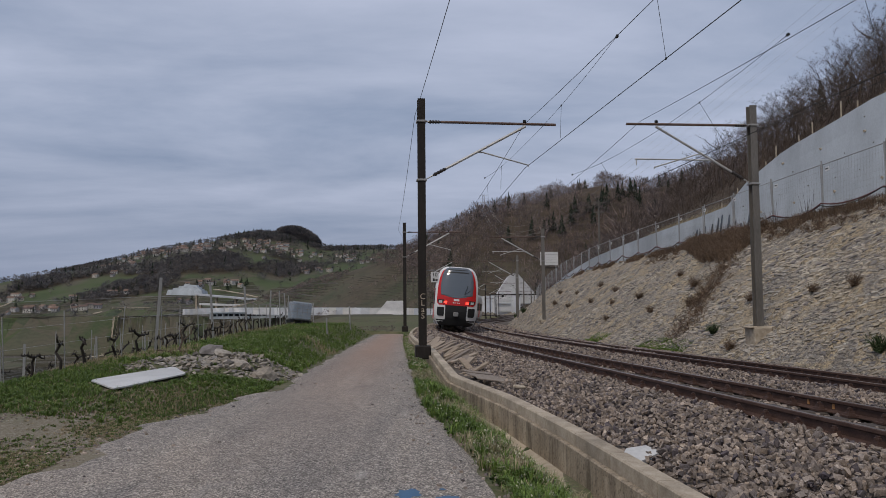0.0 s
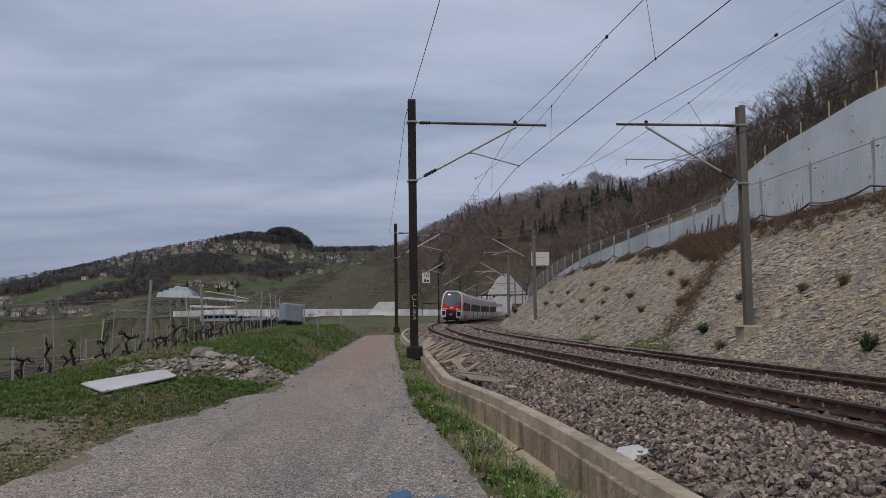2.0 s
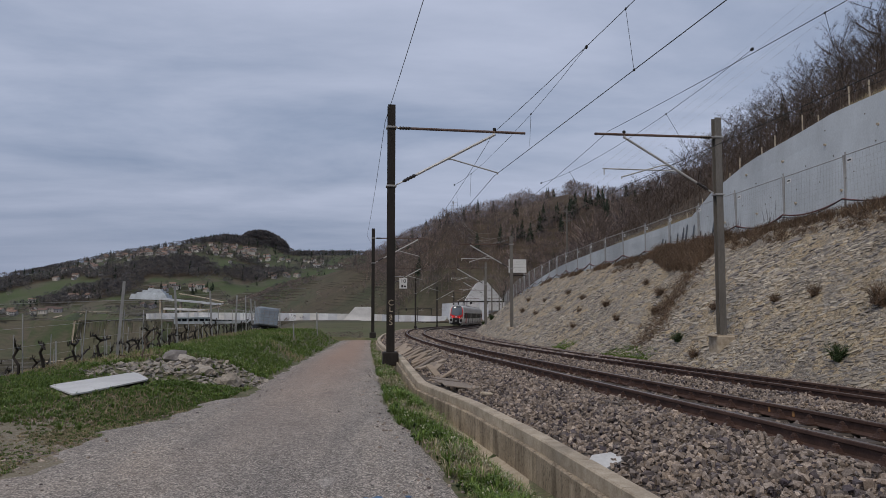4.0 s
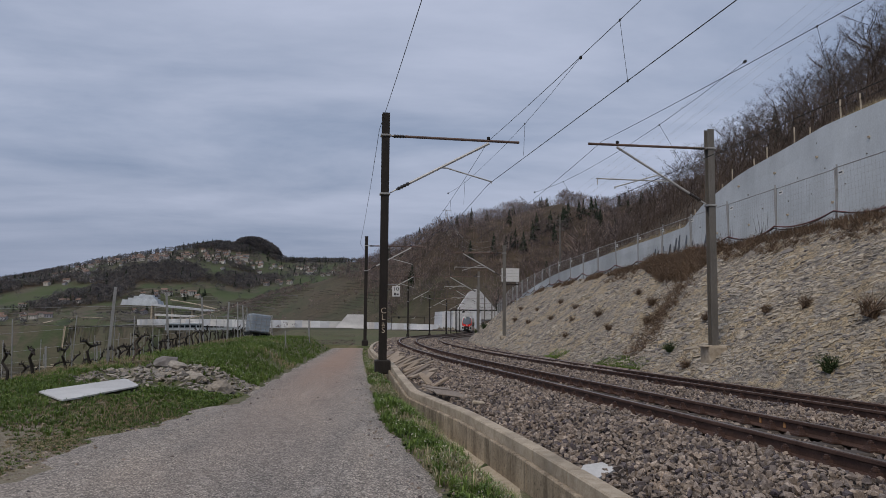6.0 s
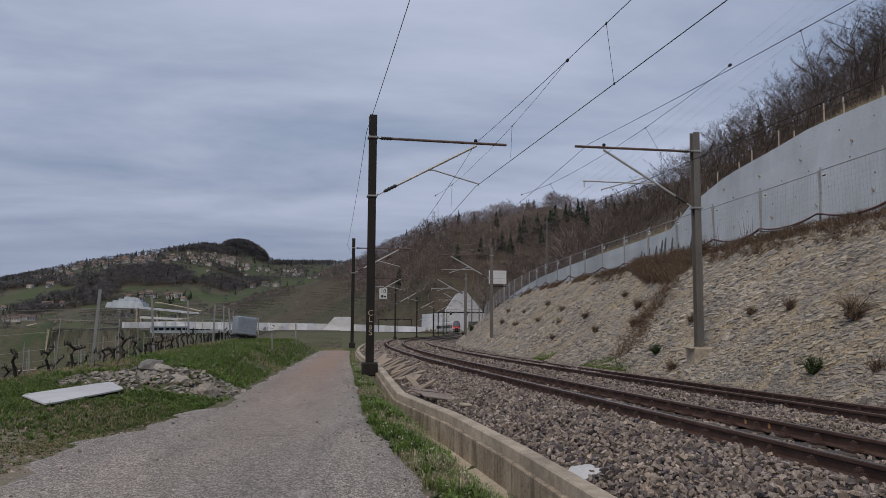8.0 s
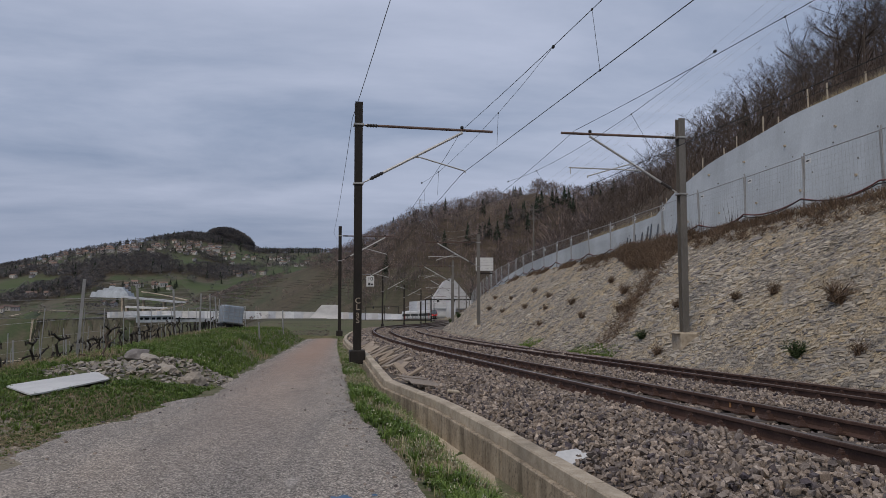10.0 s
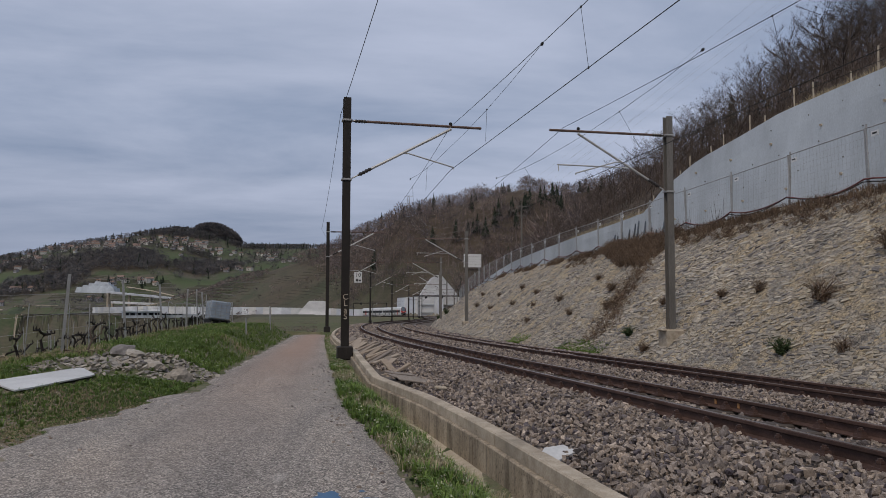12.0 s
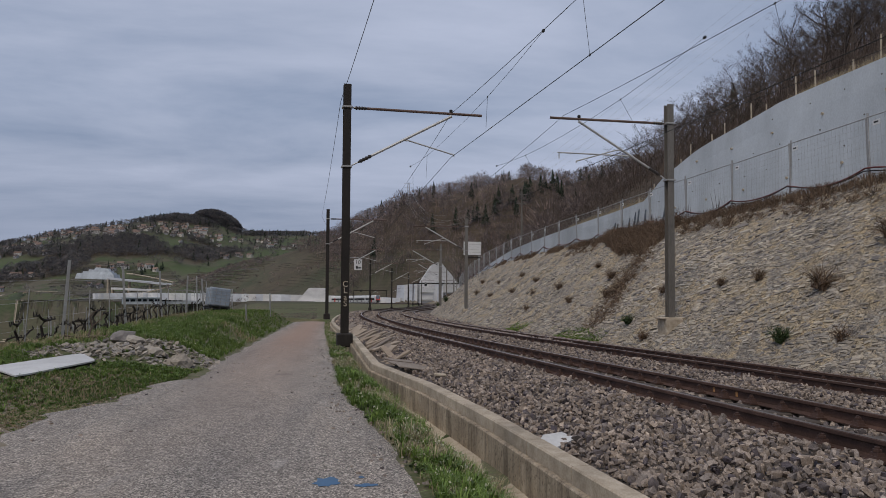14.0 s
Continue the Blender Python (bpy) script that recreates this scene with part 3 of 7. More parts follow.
def wall_top(s): return np.interp(s, [0, 20, 27, 34, 38, 40.5, 46, 75, 100, 140, 200], [9.2, 9.35, 9.42, 8.85, 8.0, 7.0, 6.9, 6.5, 5.2, 3.2, 2.0])
WALL_GAP = 1.6  # from the fence back to the concrete wall


def ground(x, y):
    x, y = np.asarray(x, float).ravel(), np.asarray(y, float).ravel()
    s, o = to_line(x, y)
    zt = np.interp(s, LINE_S, LZ)
    rz, xl, xr, xe = road_z(y), road_left(y), road_right(y), brow(y)
    shelf = np.interp(y, [-40, 0, 10, 18, 30, 42, 55, 63, 76, 100, 150, 250, 350, 450, 700], [0.3, 0.03, 0.04, 0.16, 0.05, -0.12, -0.6, -1.35, -2.9, -3.7, -5.4, -7.8, -9.3, -10.8, -18])
    rz = rz + (shelf - rz) * smooth(64, 80, y)
    shelf = shelf + 0.06 * lattice(x, y, 2.5) * smooth(0, 2, xl - x)
    left = np.where(x < xl, rz + (shelf - rz) * smooth(0, 1.5, xl - x), rz)
    fall = np.maximum(xe - x, 0)
    left = left - 78 * (1 - np.exp(-np.maximum(fall - 1.0, 0) * 0.36 / 78)) - 0.12 * np.minimum(fall, 1.0)
    left = left + 5 * lattice(x, y, 140, 3) * smooth(100, 400, fall)
    verge = np.where(x > xr, rz - 0.44 * smooth(0.1, 0.95, x - xr), left)
    bank = np.where(o > -9, shelf + (zt - 0.5 - shelf) * smooth(-9, -3.6, o), left)
    z = np.where(y > 64, bank, np.where(x > xr, verge, left))
    bed = zt - 0.62
    z = np.where(o > -3.25, bed, z)
    fo, fh = fence_o(s), fence_h(s)
    k = np.clip((o - 6.6) / (fo - 6.6), 0, 1)
    cut = zt - 0.45 + (fh + 0.4) * k + 0.10 * lattice(x, y, 1.9, 5) * smooth(0, 0.2, k) * (1 - smooth(0.85, 1, k))
    back = o - fo - WALL_GAP
    hill = zt + fh + 0.02 * (o - fo) + (wall_top(s) - fh - 0.12) * smooth(0.12, 0.5, back) + 0.56 * np.maximum(back - 0.6, 0) * (1 - smooth(260, 430, y))
    hill = np.minimum(hill, zt + 95 + 0.05 * o) + 2.5 * lattice(x, y, 45, 7) * smooth(15, 60, back)
    hill = np.where(s > 470, bed, hill)
    z = np.where(o > 6.6, np.where(o > fo, hill, cut), z)
    # the wooded ridge behind the bend, and the hill with the village across the valley
    crest = np.interp(x, [-420, -300, -200, -120, -43, -11, 30, 77, 123, 160, 250, 450, 900], [-35, -12, 6, 24, 40, 53, 64, 74, 86, 80, 105, 150, 190])
    foot = -12.5 - 0.02 * (y - 400)
    q = y - 430 + 3 * np.clip(x, -20, 25) + 1.1 * np.clip(x + 20, -400, 0) + 10 * lattice(x, y, 90, 2)
    ridge = foot + (crest - foot) * (0.35 * smooth(0, 110, q) + 0.65 * smooth(40, 235, q)) + 4 * lattice(x, y, 60, 4) * smooth(60, 150, q) - 0.04 * np.maximum(q - 300, 0)
    ridge = np.where(q > 0, ridge, -500)
    far = np.interp(x, [-4500, -2600, -1329, -1100, -752, -600, -515, -430, -346, -142, 200, 900], [-110, -60, 24, 70, 150, 178, 188, 172, 138, 138, 146, 170])
    low = -78.0
    vill = low + (far - low) * (0.45 * smooth(750, 1700, y) + 0.55 * smooth(1300, 2250, y)) + 9 * lattice(x, y, 260, 6) * smooth(700, 1200, y) * (1 - smooth(1900, 2300, y))
    vill = np.where(y > 600, vill - 0.05 * np.maximum(y - 2300, 0), -500)
    z = np.maximum(z, ridge)
    z = np.maximum(z, vill)
    return z


def ground_at(x, y):
    return float(ground([x], [y])[0])


def axis(lo, hi, fine, a, b, grow):
    """Grid lines: even between a and b, widening outside."""
    v = list(np.arange(a, b + fine * 0.5, fine))
    step = fine
    while v[-1] < hi:
        step *= grow; v.append(v[-1] + step)
    step = fine
    while v[0] > lo:
        step *= grow; v.insert(0, v[0] - step)
    return np.array(v)


# What grows on the hill across the valley: centre x, y, half-axes along and across, turn.
HILL_WOODS = ((-535, 1600, 135, 95, 0), (-600, 1425, 110, 60, 60), (-840, 1520, 60, 75, 0), (-345, 1665, 62, 100, -20), (-510, 2050, 105, 75, 0), (-760, 1600, 70, 40, 30), (-300, 2150, 150, 40, 0), (-900, 1830, 70, 40, 0), (-390, 1800, 40, 22, 0), (-480, 1385, 30, 14, 20))
HILL_FIELDS = ((-405, 1745, 165, 48, 62), (-340, 1478, 62, 40, 0), (-350, 2110, 70, 60, 0), (-685, 1500, 70, 75, 0), (-300, 1780, 60, 60, 0), (-760, 1440, 60, 50, 0), (-620, 1700, 40, 22, 0), (-240, 1560, 60, 60, 0))


def inside(areas, x, y):
    """1 well inside one of the areas, 0 outside, with an uneven edge."""
    out = np.zeros(len(x))
    wob = 0.22 * lattice(x, y, 45, 11) + 0.14 * lattice(x, y, 17, 12)
    for cx, cy, a, b, turn in areas:
        c, s = math.cos(radians(turn)), math.sin(radians(turn))
        u, v = ((x - cx) * c + (y - cy) * s) / a, (-(x - cx) * s + (y - cy) * c) / b
        out = np.maximum(out, 1 - smooth(0.85, 1.1, np.hypot(u, v) + wob))
    return out


def build_ground():
    xs = axis(-4400, 3200, 0.3, -15, 22, 1.035)
    ys = axis(-400, 4300, 0.4, 0, 75, 1.024)
    gx, gy = np.meshgrid(xs, ys)
    z = ground(gx, gy)
    nx, ny = len(xs), len(ys)
    me = bpy.data.meshes.new("ground")
    idx = np.arange(nx * ny).reshape(ny, nx)
    quads = np.stack([idx[:-1, :-1], idx[:-1, 1:], idx[1:, 1:], idx[1:, :-1]], -1).reshape(-1, 4)
    me.from_pydata(np.column_stack([gx.ravel(), gy.ravel(), z]), [], quads.tolist())
    me.polygons.foreach_set("use_smooth", [True] * len(me.polygons))
    x, y = gx.ravel(), gy.ravel()
    s, o = to_line(x, y)
    near = (1 - smooth(120, 300, y))
    patch = lattice(x, y, 1.3, 1) * 0.5 + lattice(x, y, 0.5, 2) * 0.3
    bare = (1 - smooth(9.0, 11.5, y + 0.8 * patch)) * smooth(-8, -4, x) * (x < 0)
    turf = np.clip(1 - bare * 0.9, 0, 1) * (o < -3) * np.clip(0.75 + patch, 0, 1)
    dry = np.clip(0.15 + 0.8 * patch, 0, 1) * (o < -3) * near * 0.5
    dry = np.maximum(dry, (y > 60) * (y < 420) * (o < -4) * 0.85)
    wood = ((o > fence_o(s) + 4) & (y < 420)).astype(float)
    up = z
    wood = np.maximum(wood, (y > 400) * (y < 900) * smooth(8, 20, up + 6 * lattice(x, y, 70, 8) - 32 * smooth(-5, -70, x)))
    blot = lattice(x, y, 210, 9) + 0.7 * lattice(x, y, 80, 10)
    wood = np.maximum(wood, inside(HILL_WOODS, x, y) * (y > 1200) * 0.95)
    field = inside(HILL_FIELDS, x, y) * (y > 1200)
    vine = np.where(y > 600, 1.0, smooth(2, 25, brow(y) - x) * 1.0)
    vine = np.maximum(vine, smooth(330, 420, y))
    meadow = (y > 800) * smooth(0.45, 0.65, -blot) * smooth(0, 50, up) * 0.9
    meadow = np.maximum(meadow, (y > 64) * (y < 330) * (o < -6) * (x > brow(y)) * 0.15)
    vine = np.maximum(vine, (y > 66) * (o < -5) * 0.4)
    wood = np.maximum(wood, (y > 380) * (y < 950) * smooth(-170, -70, x) * (0.5 + 0.25 * lattice(x, y, 30, 4)))
    for name, v in (("turf", turf), ("dry", dry), ("wood", wood), ("vine", vine), ("meadow", meadow), ("field", field)):
        at = me.attributes.new(name, "FLOAT", "POINT")
        at.data.foreach_set("value", np.clip(v, 0, 1).astype(np.float32))
    me.materials.append(M_GROUND)
    return tagged(new("ground", me), "hillside ground of turf, earth, vineyards and woodland litter", "ground", kind="structure")


build_ground()


def build_road():
    ys = np.arange(-25, 74.1, 0.3)
    n = 15
    m = Mesh()
    rows = []
    for y in ys:
        wob = 0.10 * math.sin(y * 1.9) + 0.07 * math.sin(y * 4.3 + 1) + 0.05 * math.sin(y * 9.1)
        a, b = float(road_left(y)) - 0.05 + wob * (1.6 if y < 15 else 0.6), float(road_right(y)) + 0.05 + 0.5 * wob * math.cos(y)
        z = float(road_z(y))
        ring = []
        for i in range(n):
            u = i / (n - 1)
            x = a + (b - a) * u
            ring.append((x, y, z + (-0.05 if i in (0, n - 1) else 0.025 + 0.02 * math.sin(math.pi * u) + 0.008 * math.sin(x * 2.3 + y * 0.9))))
        rows.append(ring)
    m.loft(rows, closed=False)
    return tagged(new("road", m.done("road", M_ASPHALT, True)), "narrow worn grey asphalt lane with soil stains", "road", kind="structure")


build_road()


# ---- railway ----
RAIL = [(-0.075, -0.172), (0.075, -0.172), (0.075, -0.160), (0.012, -0.135), (0.010, -0.05), (0.036, -0.038), (0.036, -0.008), (0.028, 0.0), (-0.028, 0.0), (-0.036, -0.008), (-0.036, -0.038), (-0.010, -0.05), (-0.012, -0.135), (-0.075, -0.160)]
STEPS = list(np.arange(-30, 60, 1.5)) + list(np.arange(60, 481, 3.0))


def build_rail(parent, o, side):
    m = Mesh()
    rings = []
    for s in STEPS:
        c = along(s, o)
        th = float(np.interp(s, LINE_S, LTH))
        cant = float(np.interp(s, CANT_S, CANT))
        dz = (-cant / 2 if side > 0 else cant / 2) + (DROP if o > 2 else 0)
        rings.append([(c.x + u * math.cos(th), c.y - u * math.sin(th), c.z + v + dz) for u, v in RAIL])
    m.loft(rings)
    me = m.done("rail", [M_RAIL, M_RAILTOP])
    k = len(RAIL)
    for i, p in enumerate(me.polygons):
        if i < (len(STEPS) - 1) * k and i % k == 7:
            p.material_index = 1
    return part("rail", me, None, parent, "rust-brown steel rail with worn bright head")


def track_height(s, o):
    """Rail-top height over the near track's level at an offset, with the cant."""
    cant = float(np.interp(s, CANT_S, CANT))
    if o < 1.9:
        return -max(-0.9, min(0.9, o)) / 1.5 * cant
    return DROP - max(-0.9, min(0.9, o - SPACING)) / 1.5 * cant


def build_track(o0, label):
    t = thing("railway_track", label, "track", kind="structure")
    for side in (-1, 1):
        build_rail(t, o0 + 0.75 * side, side)
    sl = Mesh().rounded((0, 0, 0), (2.5, 0.24, 0.14), 0.02).done("sleeper", M_SLEEPER)
    clip = Mesh()
    clip.box((0, 0, 0.012), (0.40, 0.17, 0.024))
    for q in (-1, 1):
        clip.box((0.125 * q, 0, 0.038), (0.10, 0.13, 0.03), None, 0.8).box((0.115 * q, 0, 0.066), (0.08, 0.09, 0.03), None, 0.85)
        clip.tube([(0.12 * q, 0, 0.07), (0.12 * q, 0, 0.125)], 0.022, 6).tube([(0.12 * q, 0, 0.085), (0.12 * q, 0, 0.108)], 0.036, 6)
    clip = clip.done("rail_fastening", M_RAIL)
    s = 2.0
    while s < 70:
        cant = float(np.interp(s, CANT_S, CANT))
        base = pose(*along(s, o0, (DROP if o0 > 2 else 0) - 0.25), 0, math.degrees(math.atan(cant / 1.5)), heading(s))
        ob = part("sleeper", sl, None, t, at=base)
        for u in (-0.75, 0.75):
            part("rail_fastening", clip, None, ob, at=pose(u, 0, 0.078))
        s += 0.62
    return t


build_track(0.0, "near railway track with rusty rails on stone ballast")
build_track(SPACING, "far railway track with rusty rails on stone ballast")


def bed_profile(s, o):
    """The ballast's surface, as height over the near rails."""
    pts_o = [-3.3, -2.9, -1.75, -1.0, -0.62, 0.66, 1.1, 1.88, SPACING - 1.4, SPACING + 1.4, SPACING + 1.9, 6.4, 6.9]
    z1 = lambda q: track_height(s, q)
    pts_z = [-0.24, -0.24, z1(-0.75) - 0.17, z1(-0.75) - 0.16, z1(-0.5) - 0.25, z1(0.5) - 0.26, z1(0.75) - 0.22, z1(0.75) - 0.22,
             z1(SPACING - 0.75) - 0.15, z1(SPACING + 0.75) - 0.16, z1(SPACING + 0.75) - 0.2, -0.52, -0.50]
    return float(np.interp(o, pts_o, pts_z))


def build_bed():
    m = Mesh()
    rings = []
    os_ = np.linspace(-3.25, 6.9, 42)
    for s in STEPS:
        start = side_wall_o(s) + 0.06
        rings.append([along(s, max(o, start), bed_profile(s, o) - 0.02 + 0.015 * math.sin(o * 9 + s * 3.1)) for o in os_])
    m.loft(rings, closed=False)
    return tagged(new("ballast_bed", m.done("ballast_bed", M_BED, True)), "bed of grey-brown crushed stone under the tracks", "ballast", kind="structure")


def side_wall_o(s): return float(np.interp(s, [-30, 6, 9, 12, 15.5, 24, 40, 55, 75], [-3.15, -3.12, -3.1, -3.22, -3.6, -3.18, -2.95, -2.65, -2.6]))
def side_wall_h(s): return float(np.interp(s, [-30, 6, 9, 12, 16, 24, 30, 55, 75], [-0.2, -0.17, -0.15, -0.11, -0.06, 0.08, 0.04, -0.04, -0.1]))


build_bed()


def build_side_wall():
    t = thing("retaining_wall", "low weathered concrete wall holding the ballast beside the lane", "wall", kind="structure")
    pieces = [(-12 + 1.15 * i, -12 + 1.15 * (i + 1) - 0.012) for i in range(76)]
    for a, b in pieces:
        low, cap = Mesh(), Mesh()
        for mesh, prof in ((low, [(-0.165, -0.9), (0.16, -0.9), (0.16, -0.19), (-0.110, -0.19), (-0.110, -0.157), (-0.15, -0.155), (-0.165, -0.170)]), (cap, [(-0.095, -0.187), (0.085, -0.187), (0.085, -0.035), (0.07, -0.02), (-0.08, -0.02), (-0.095, -0.035)])):
            rings = []
            for s in (a, (a + b) / 2, b):
                c = along(s, side_wall_o(s), side_wall_h(s))
                th = float(np.interp(s, LINE_S, LTH)) - math.atan((side_wall_o(s + 0.5) - side_wall_o(s - 0.5)) * -1)
                rings.append([(c.x + u * math.cos(th), c.y - u * math.sin(th), c.z + v) for u, v in prof])
            mesh.loft(rings)
        part("wall_panel", low, M_CONC, t)
        part("wall_cap", cap, M_CONC_CAP, t)
    foot = Mesh()
    foot.loft([[along(s, side_wall_o(s) + u, side_wall_h(s) + v) for u, v in ((-0.34, -0.9), (-0.1, -0.9), (-0.1, -0.50), (-0.32, -0.52))] for s in np.arange(-10, 22, 0.8)])
    part("wall_footing", foot, M_CONC_CAP, t)


build_side_wall()


def slope_relief(s, o):
    """Height of the slope's rough face over an even plane."""
    fo, fh = float(fence_o(s)), float(fence_h(s))
    k = min(1.0, max(0.0, (o - 6.45) / (fo - 6.55)))
    j = noise.noise(Vector((s * 0.9, o * 1.2, 2.0))) * 0.15 + noise.noise(Vector((s * 2.7, o * 3.3, 7.0))) * 0.09 + noise.noise(Vector((s * 5.5, o * 6.3, 3.0))) * 0.05
    bed = s * 0.55 + o * 1.9 + 0.8 * noise.noise(Vector((s * 0.5, o * 0.5, 4.0)))
    j += 0.05 * (abs(noise.noise(Vector((bed * 2.6, s * 0.35, 9.0)))) - 0.2) + 0.16 * min(0.0, noise.noise(Vector((s * 1.6, o * 0.35, 12.0))) + 0.22)
    return -0.43 + (fh + 0.5) * k + j * min(1, 6 * k) * min(1, 8 * (1 - k) + 0.1)


def build_cut_slope():
    """The stone-clad side of the cutting."""
    m = Mesh()
    rings = []
    for s in list(np.arange(-12, 45, 0.2)) + list(np.arange(45, 70, 0.35)) + list(np.arange(70, 170, 1.2)):
        fo = float(fence_o(s))
        rings.append([along(s, o, slope_relief(s, o)) for o in (6.45 + (fo - 6.55) * i / 48 for i in range(49))])
    m.loft(rings, closed=False)
    return tagged(new("cutting_slope", m.done("cutting_slope", M_SLOPE, True)), "steep cutting slope faced with rough weathered stone", "slope", kind="structure")


SLOPE = build_cut_slope()


# ---- overhead line ----
def h_beam(w, d, t, z0, z1):
    a, b = w / 2, d / 2
    return Mesh().prism([(-a, -b), (a, -b), (a, -b + t), (t / 2, -b + t), (t / 2, b - t), (a, b - t), (a, b), (-a, b), (-a, b - t), (-t / 2, b - t), (-t / 2, -b + t), (-a, -b + t)], z0, z1)


def insulator(m, a, b):
    a, b = Vector(a), Vector(b)
    n = 11
    pts = [a + (b - a) * i / (n - 1) for i in range(n)]
    return m.tube(pts, [0.028] + [0.062 if i % 2 else 0.040 for i in range(n - 2)] + [0.028], 8)


def build_mast(side, reach, top, arm_h, contact_h, dark, plinth):
    """side +1: the arm reaches to the right (local +x). reach: mast to wire."""
    name = "dark brown steel" if dark else "weathered grey steel"
    t = thing("catenary_mast", f"{name} railway mast with a cantilever arm, beside the track", "mast", group="overhead line masts")
    steel = M_MAST_DARK if dark else M_MAST
    part("post", h_beam(0.23, 0.24, 0.018, plinth, top), steel, t)
    f = Mesh()
    if dark:
        f.rounded((0, 0, plinth - 0.18), (0.46, 0.46, 0.40), 0.03)
        part("footing", f, M_MAST_DARK, t, "stained dark concrete footing")
    else:
        f.rounded((0, 0, plinth - 0.52), (0.62, 0.62, 1.0), 0.03).rounded((0, 0, plinth - 0.02), (0.9, 0.5, 0.05), 0.01)
        part("footing", f, M_CONC_CAP, t, "pale streaked concrete plinth")
    x = lambda v: v * side
    part("clamp", Mesh().rounded((0, 0, arm_h), (0.31, 0.31, 0.06), 0.01), M_STEEL, t)
    part("clamp", Mesh().rounded((0, 0, contact_h + 0.0 - 0.45), (0.31, 0.31, 0.06), 0.01), M_STEEL, t)
    part("insulator", insulator(Mesh(), (x(0.20), 0, arm_h), (x(0.62), 0, arm_h)), M_INSUL, t)
    part("top_tube", Mesh().tube([(x(0.13), 0, arm_h), (x(0.22), 0, arm_h)], 0.02).tube([(x(0.60), 0, arm_h), (x(reach + 1.0), 0, arm_h - 0.02)], 0.042, 8), M_RUSTTUBE, t)
    low = contact_h - 0.45
    a, b = Vector((x(0.16), 0, low + 0.05)), Vector((x(reach + 0.02), 0, arm_h - 0.09))
    p = lambda k: a + (b - a) * k
    part("insulator", insulator(Mesh(), p(0.06), p(0.20)), M_INSUL, t)
    part("strut", Mesh().tube([p(0), p(0.07)], 0.022).tube([p(0.19), p(1)], 0.042, 8).tube([p(0.98), p(1) + Vector((0, 0, 0.08))], 0.03), M_STRUT, t)
    q = p(0.50)
    part("steady_arm", Mesh().tube([q, q + Vector((x(0.20), 0, 0.0)), (x(reach + 0.1), 0, contact_h + 0.06)], 0.024, 6).tube([(x(reach + 0.1), 0, contact_h + 0.08), (x(reach + 0.1), 0, contact_h)], 0.02), M_STRUT, t)
    if not dark:
        r = p(0.40)
        part("register_tube", Mesh().tube([r, (x(reach + 0.75), 0, contact_h + 0.32)], 0.024, 6).tube([(x(reach + 0.7), 0, contact_h + 0.34), (x(reach + 0.7), 0, contact_h + 0.12)], 0.018), M_STRUT, t)
    part("wire_clip", Mesh().rounded((x(reach), 0, arm_h + 0.07), (0.10, 0.08, 0.1), 0.02), M_BLACK, t)
    return t


MAST_S = [-9, 23, 54, 85, 115, 145, 176, 210, 245, 282, 320, 360, 400]
CONTACT_H, CARRIER_H, FAR_CARRIER_H = 5.67, 7.06, 7.36
left = build_mast(1, 3.25, 7.75, 7.05, 5.68, True, 0.18)
left.matrix_basis = pose(*along(22.9, -3.57, 0.0), 0, 0, heading(22.9))
for s in MAST_S:
    if s != 23:
        copy_thing(left, pose(*along(s, -3.3 if s > 0 else -3.6, 0.0), 0, 0, heading(s)))
right = build_mast(-1, 3.25, 7.8, 7.15, 5.68, False, 0.62)
right.matrix_basis = pose(*along(23.0, 7.28, 0.0), 0, 0, heading(23.0))
for s in MAST_S:
    if s != 23 and s < 250:
        copy_thing(right, pose(*along(58 if s == 54 else s, 7.5, -0.1), 0, 0, heading(s)))


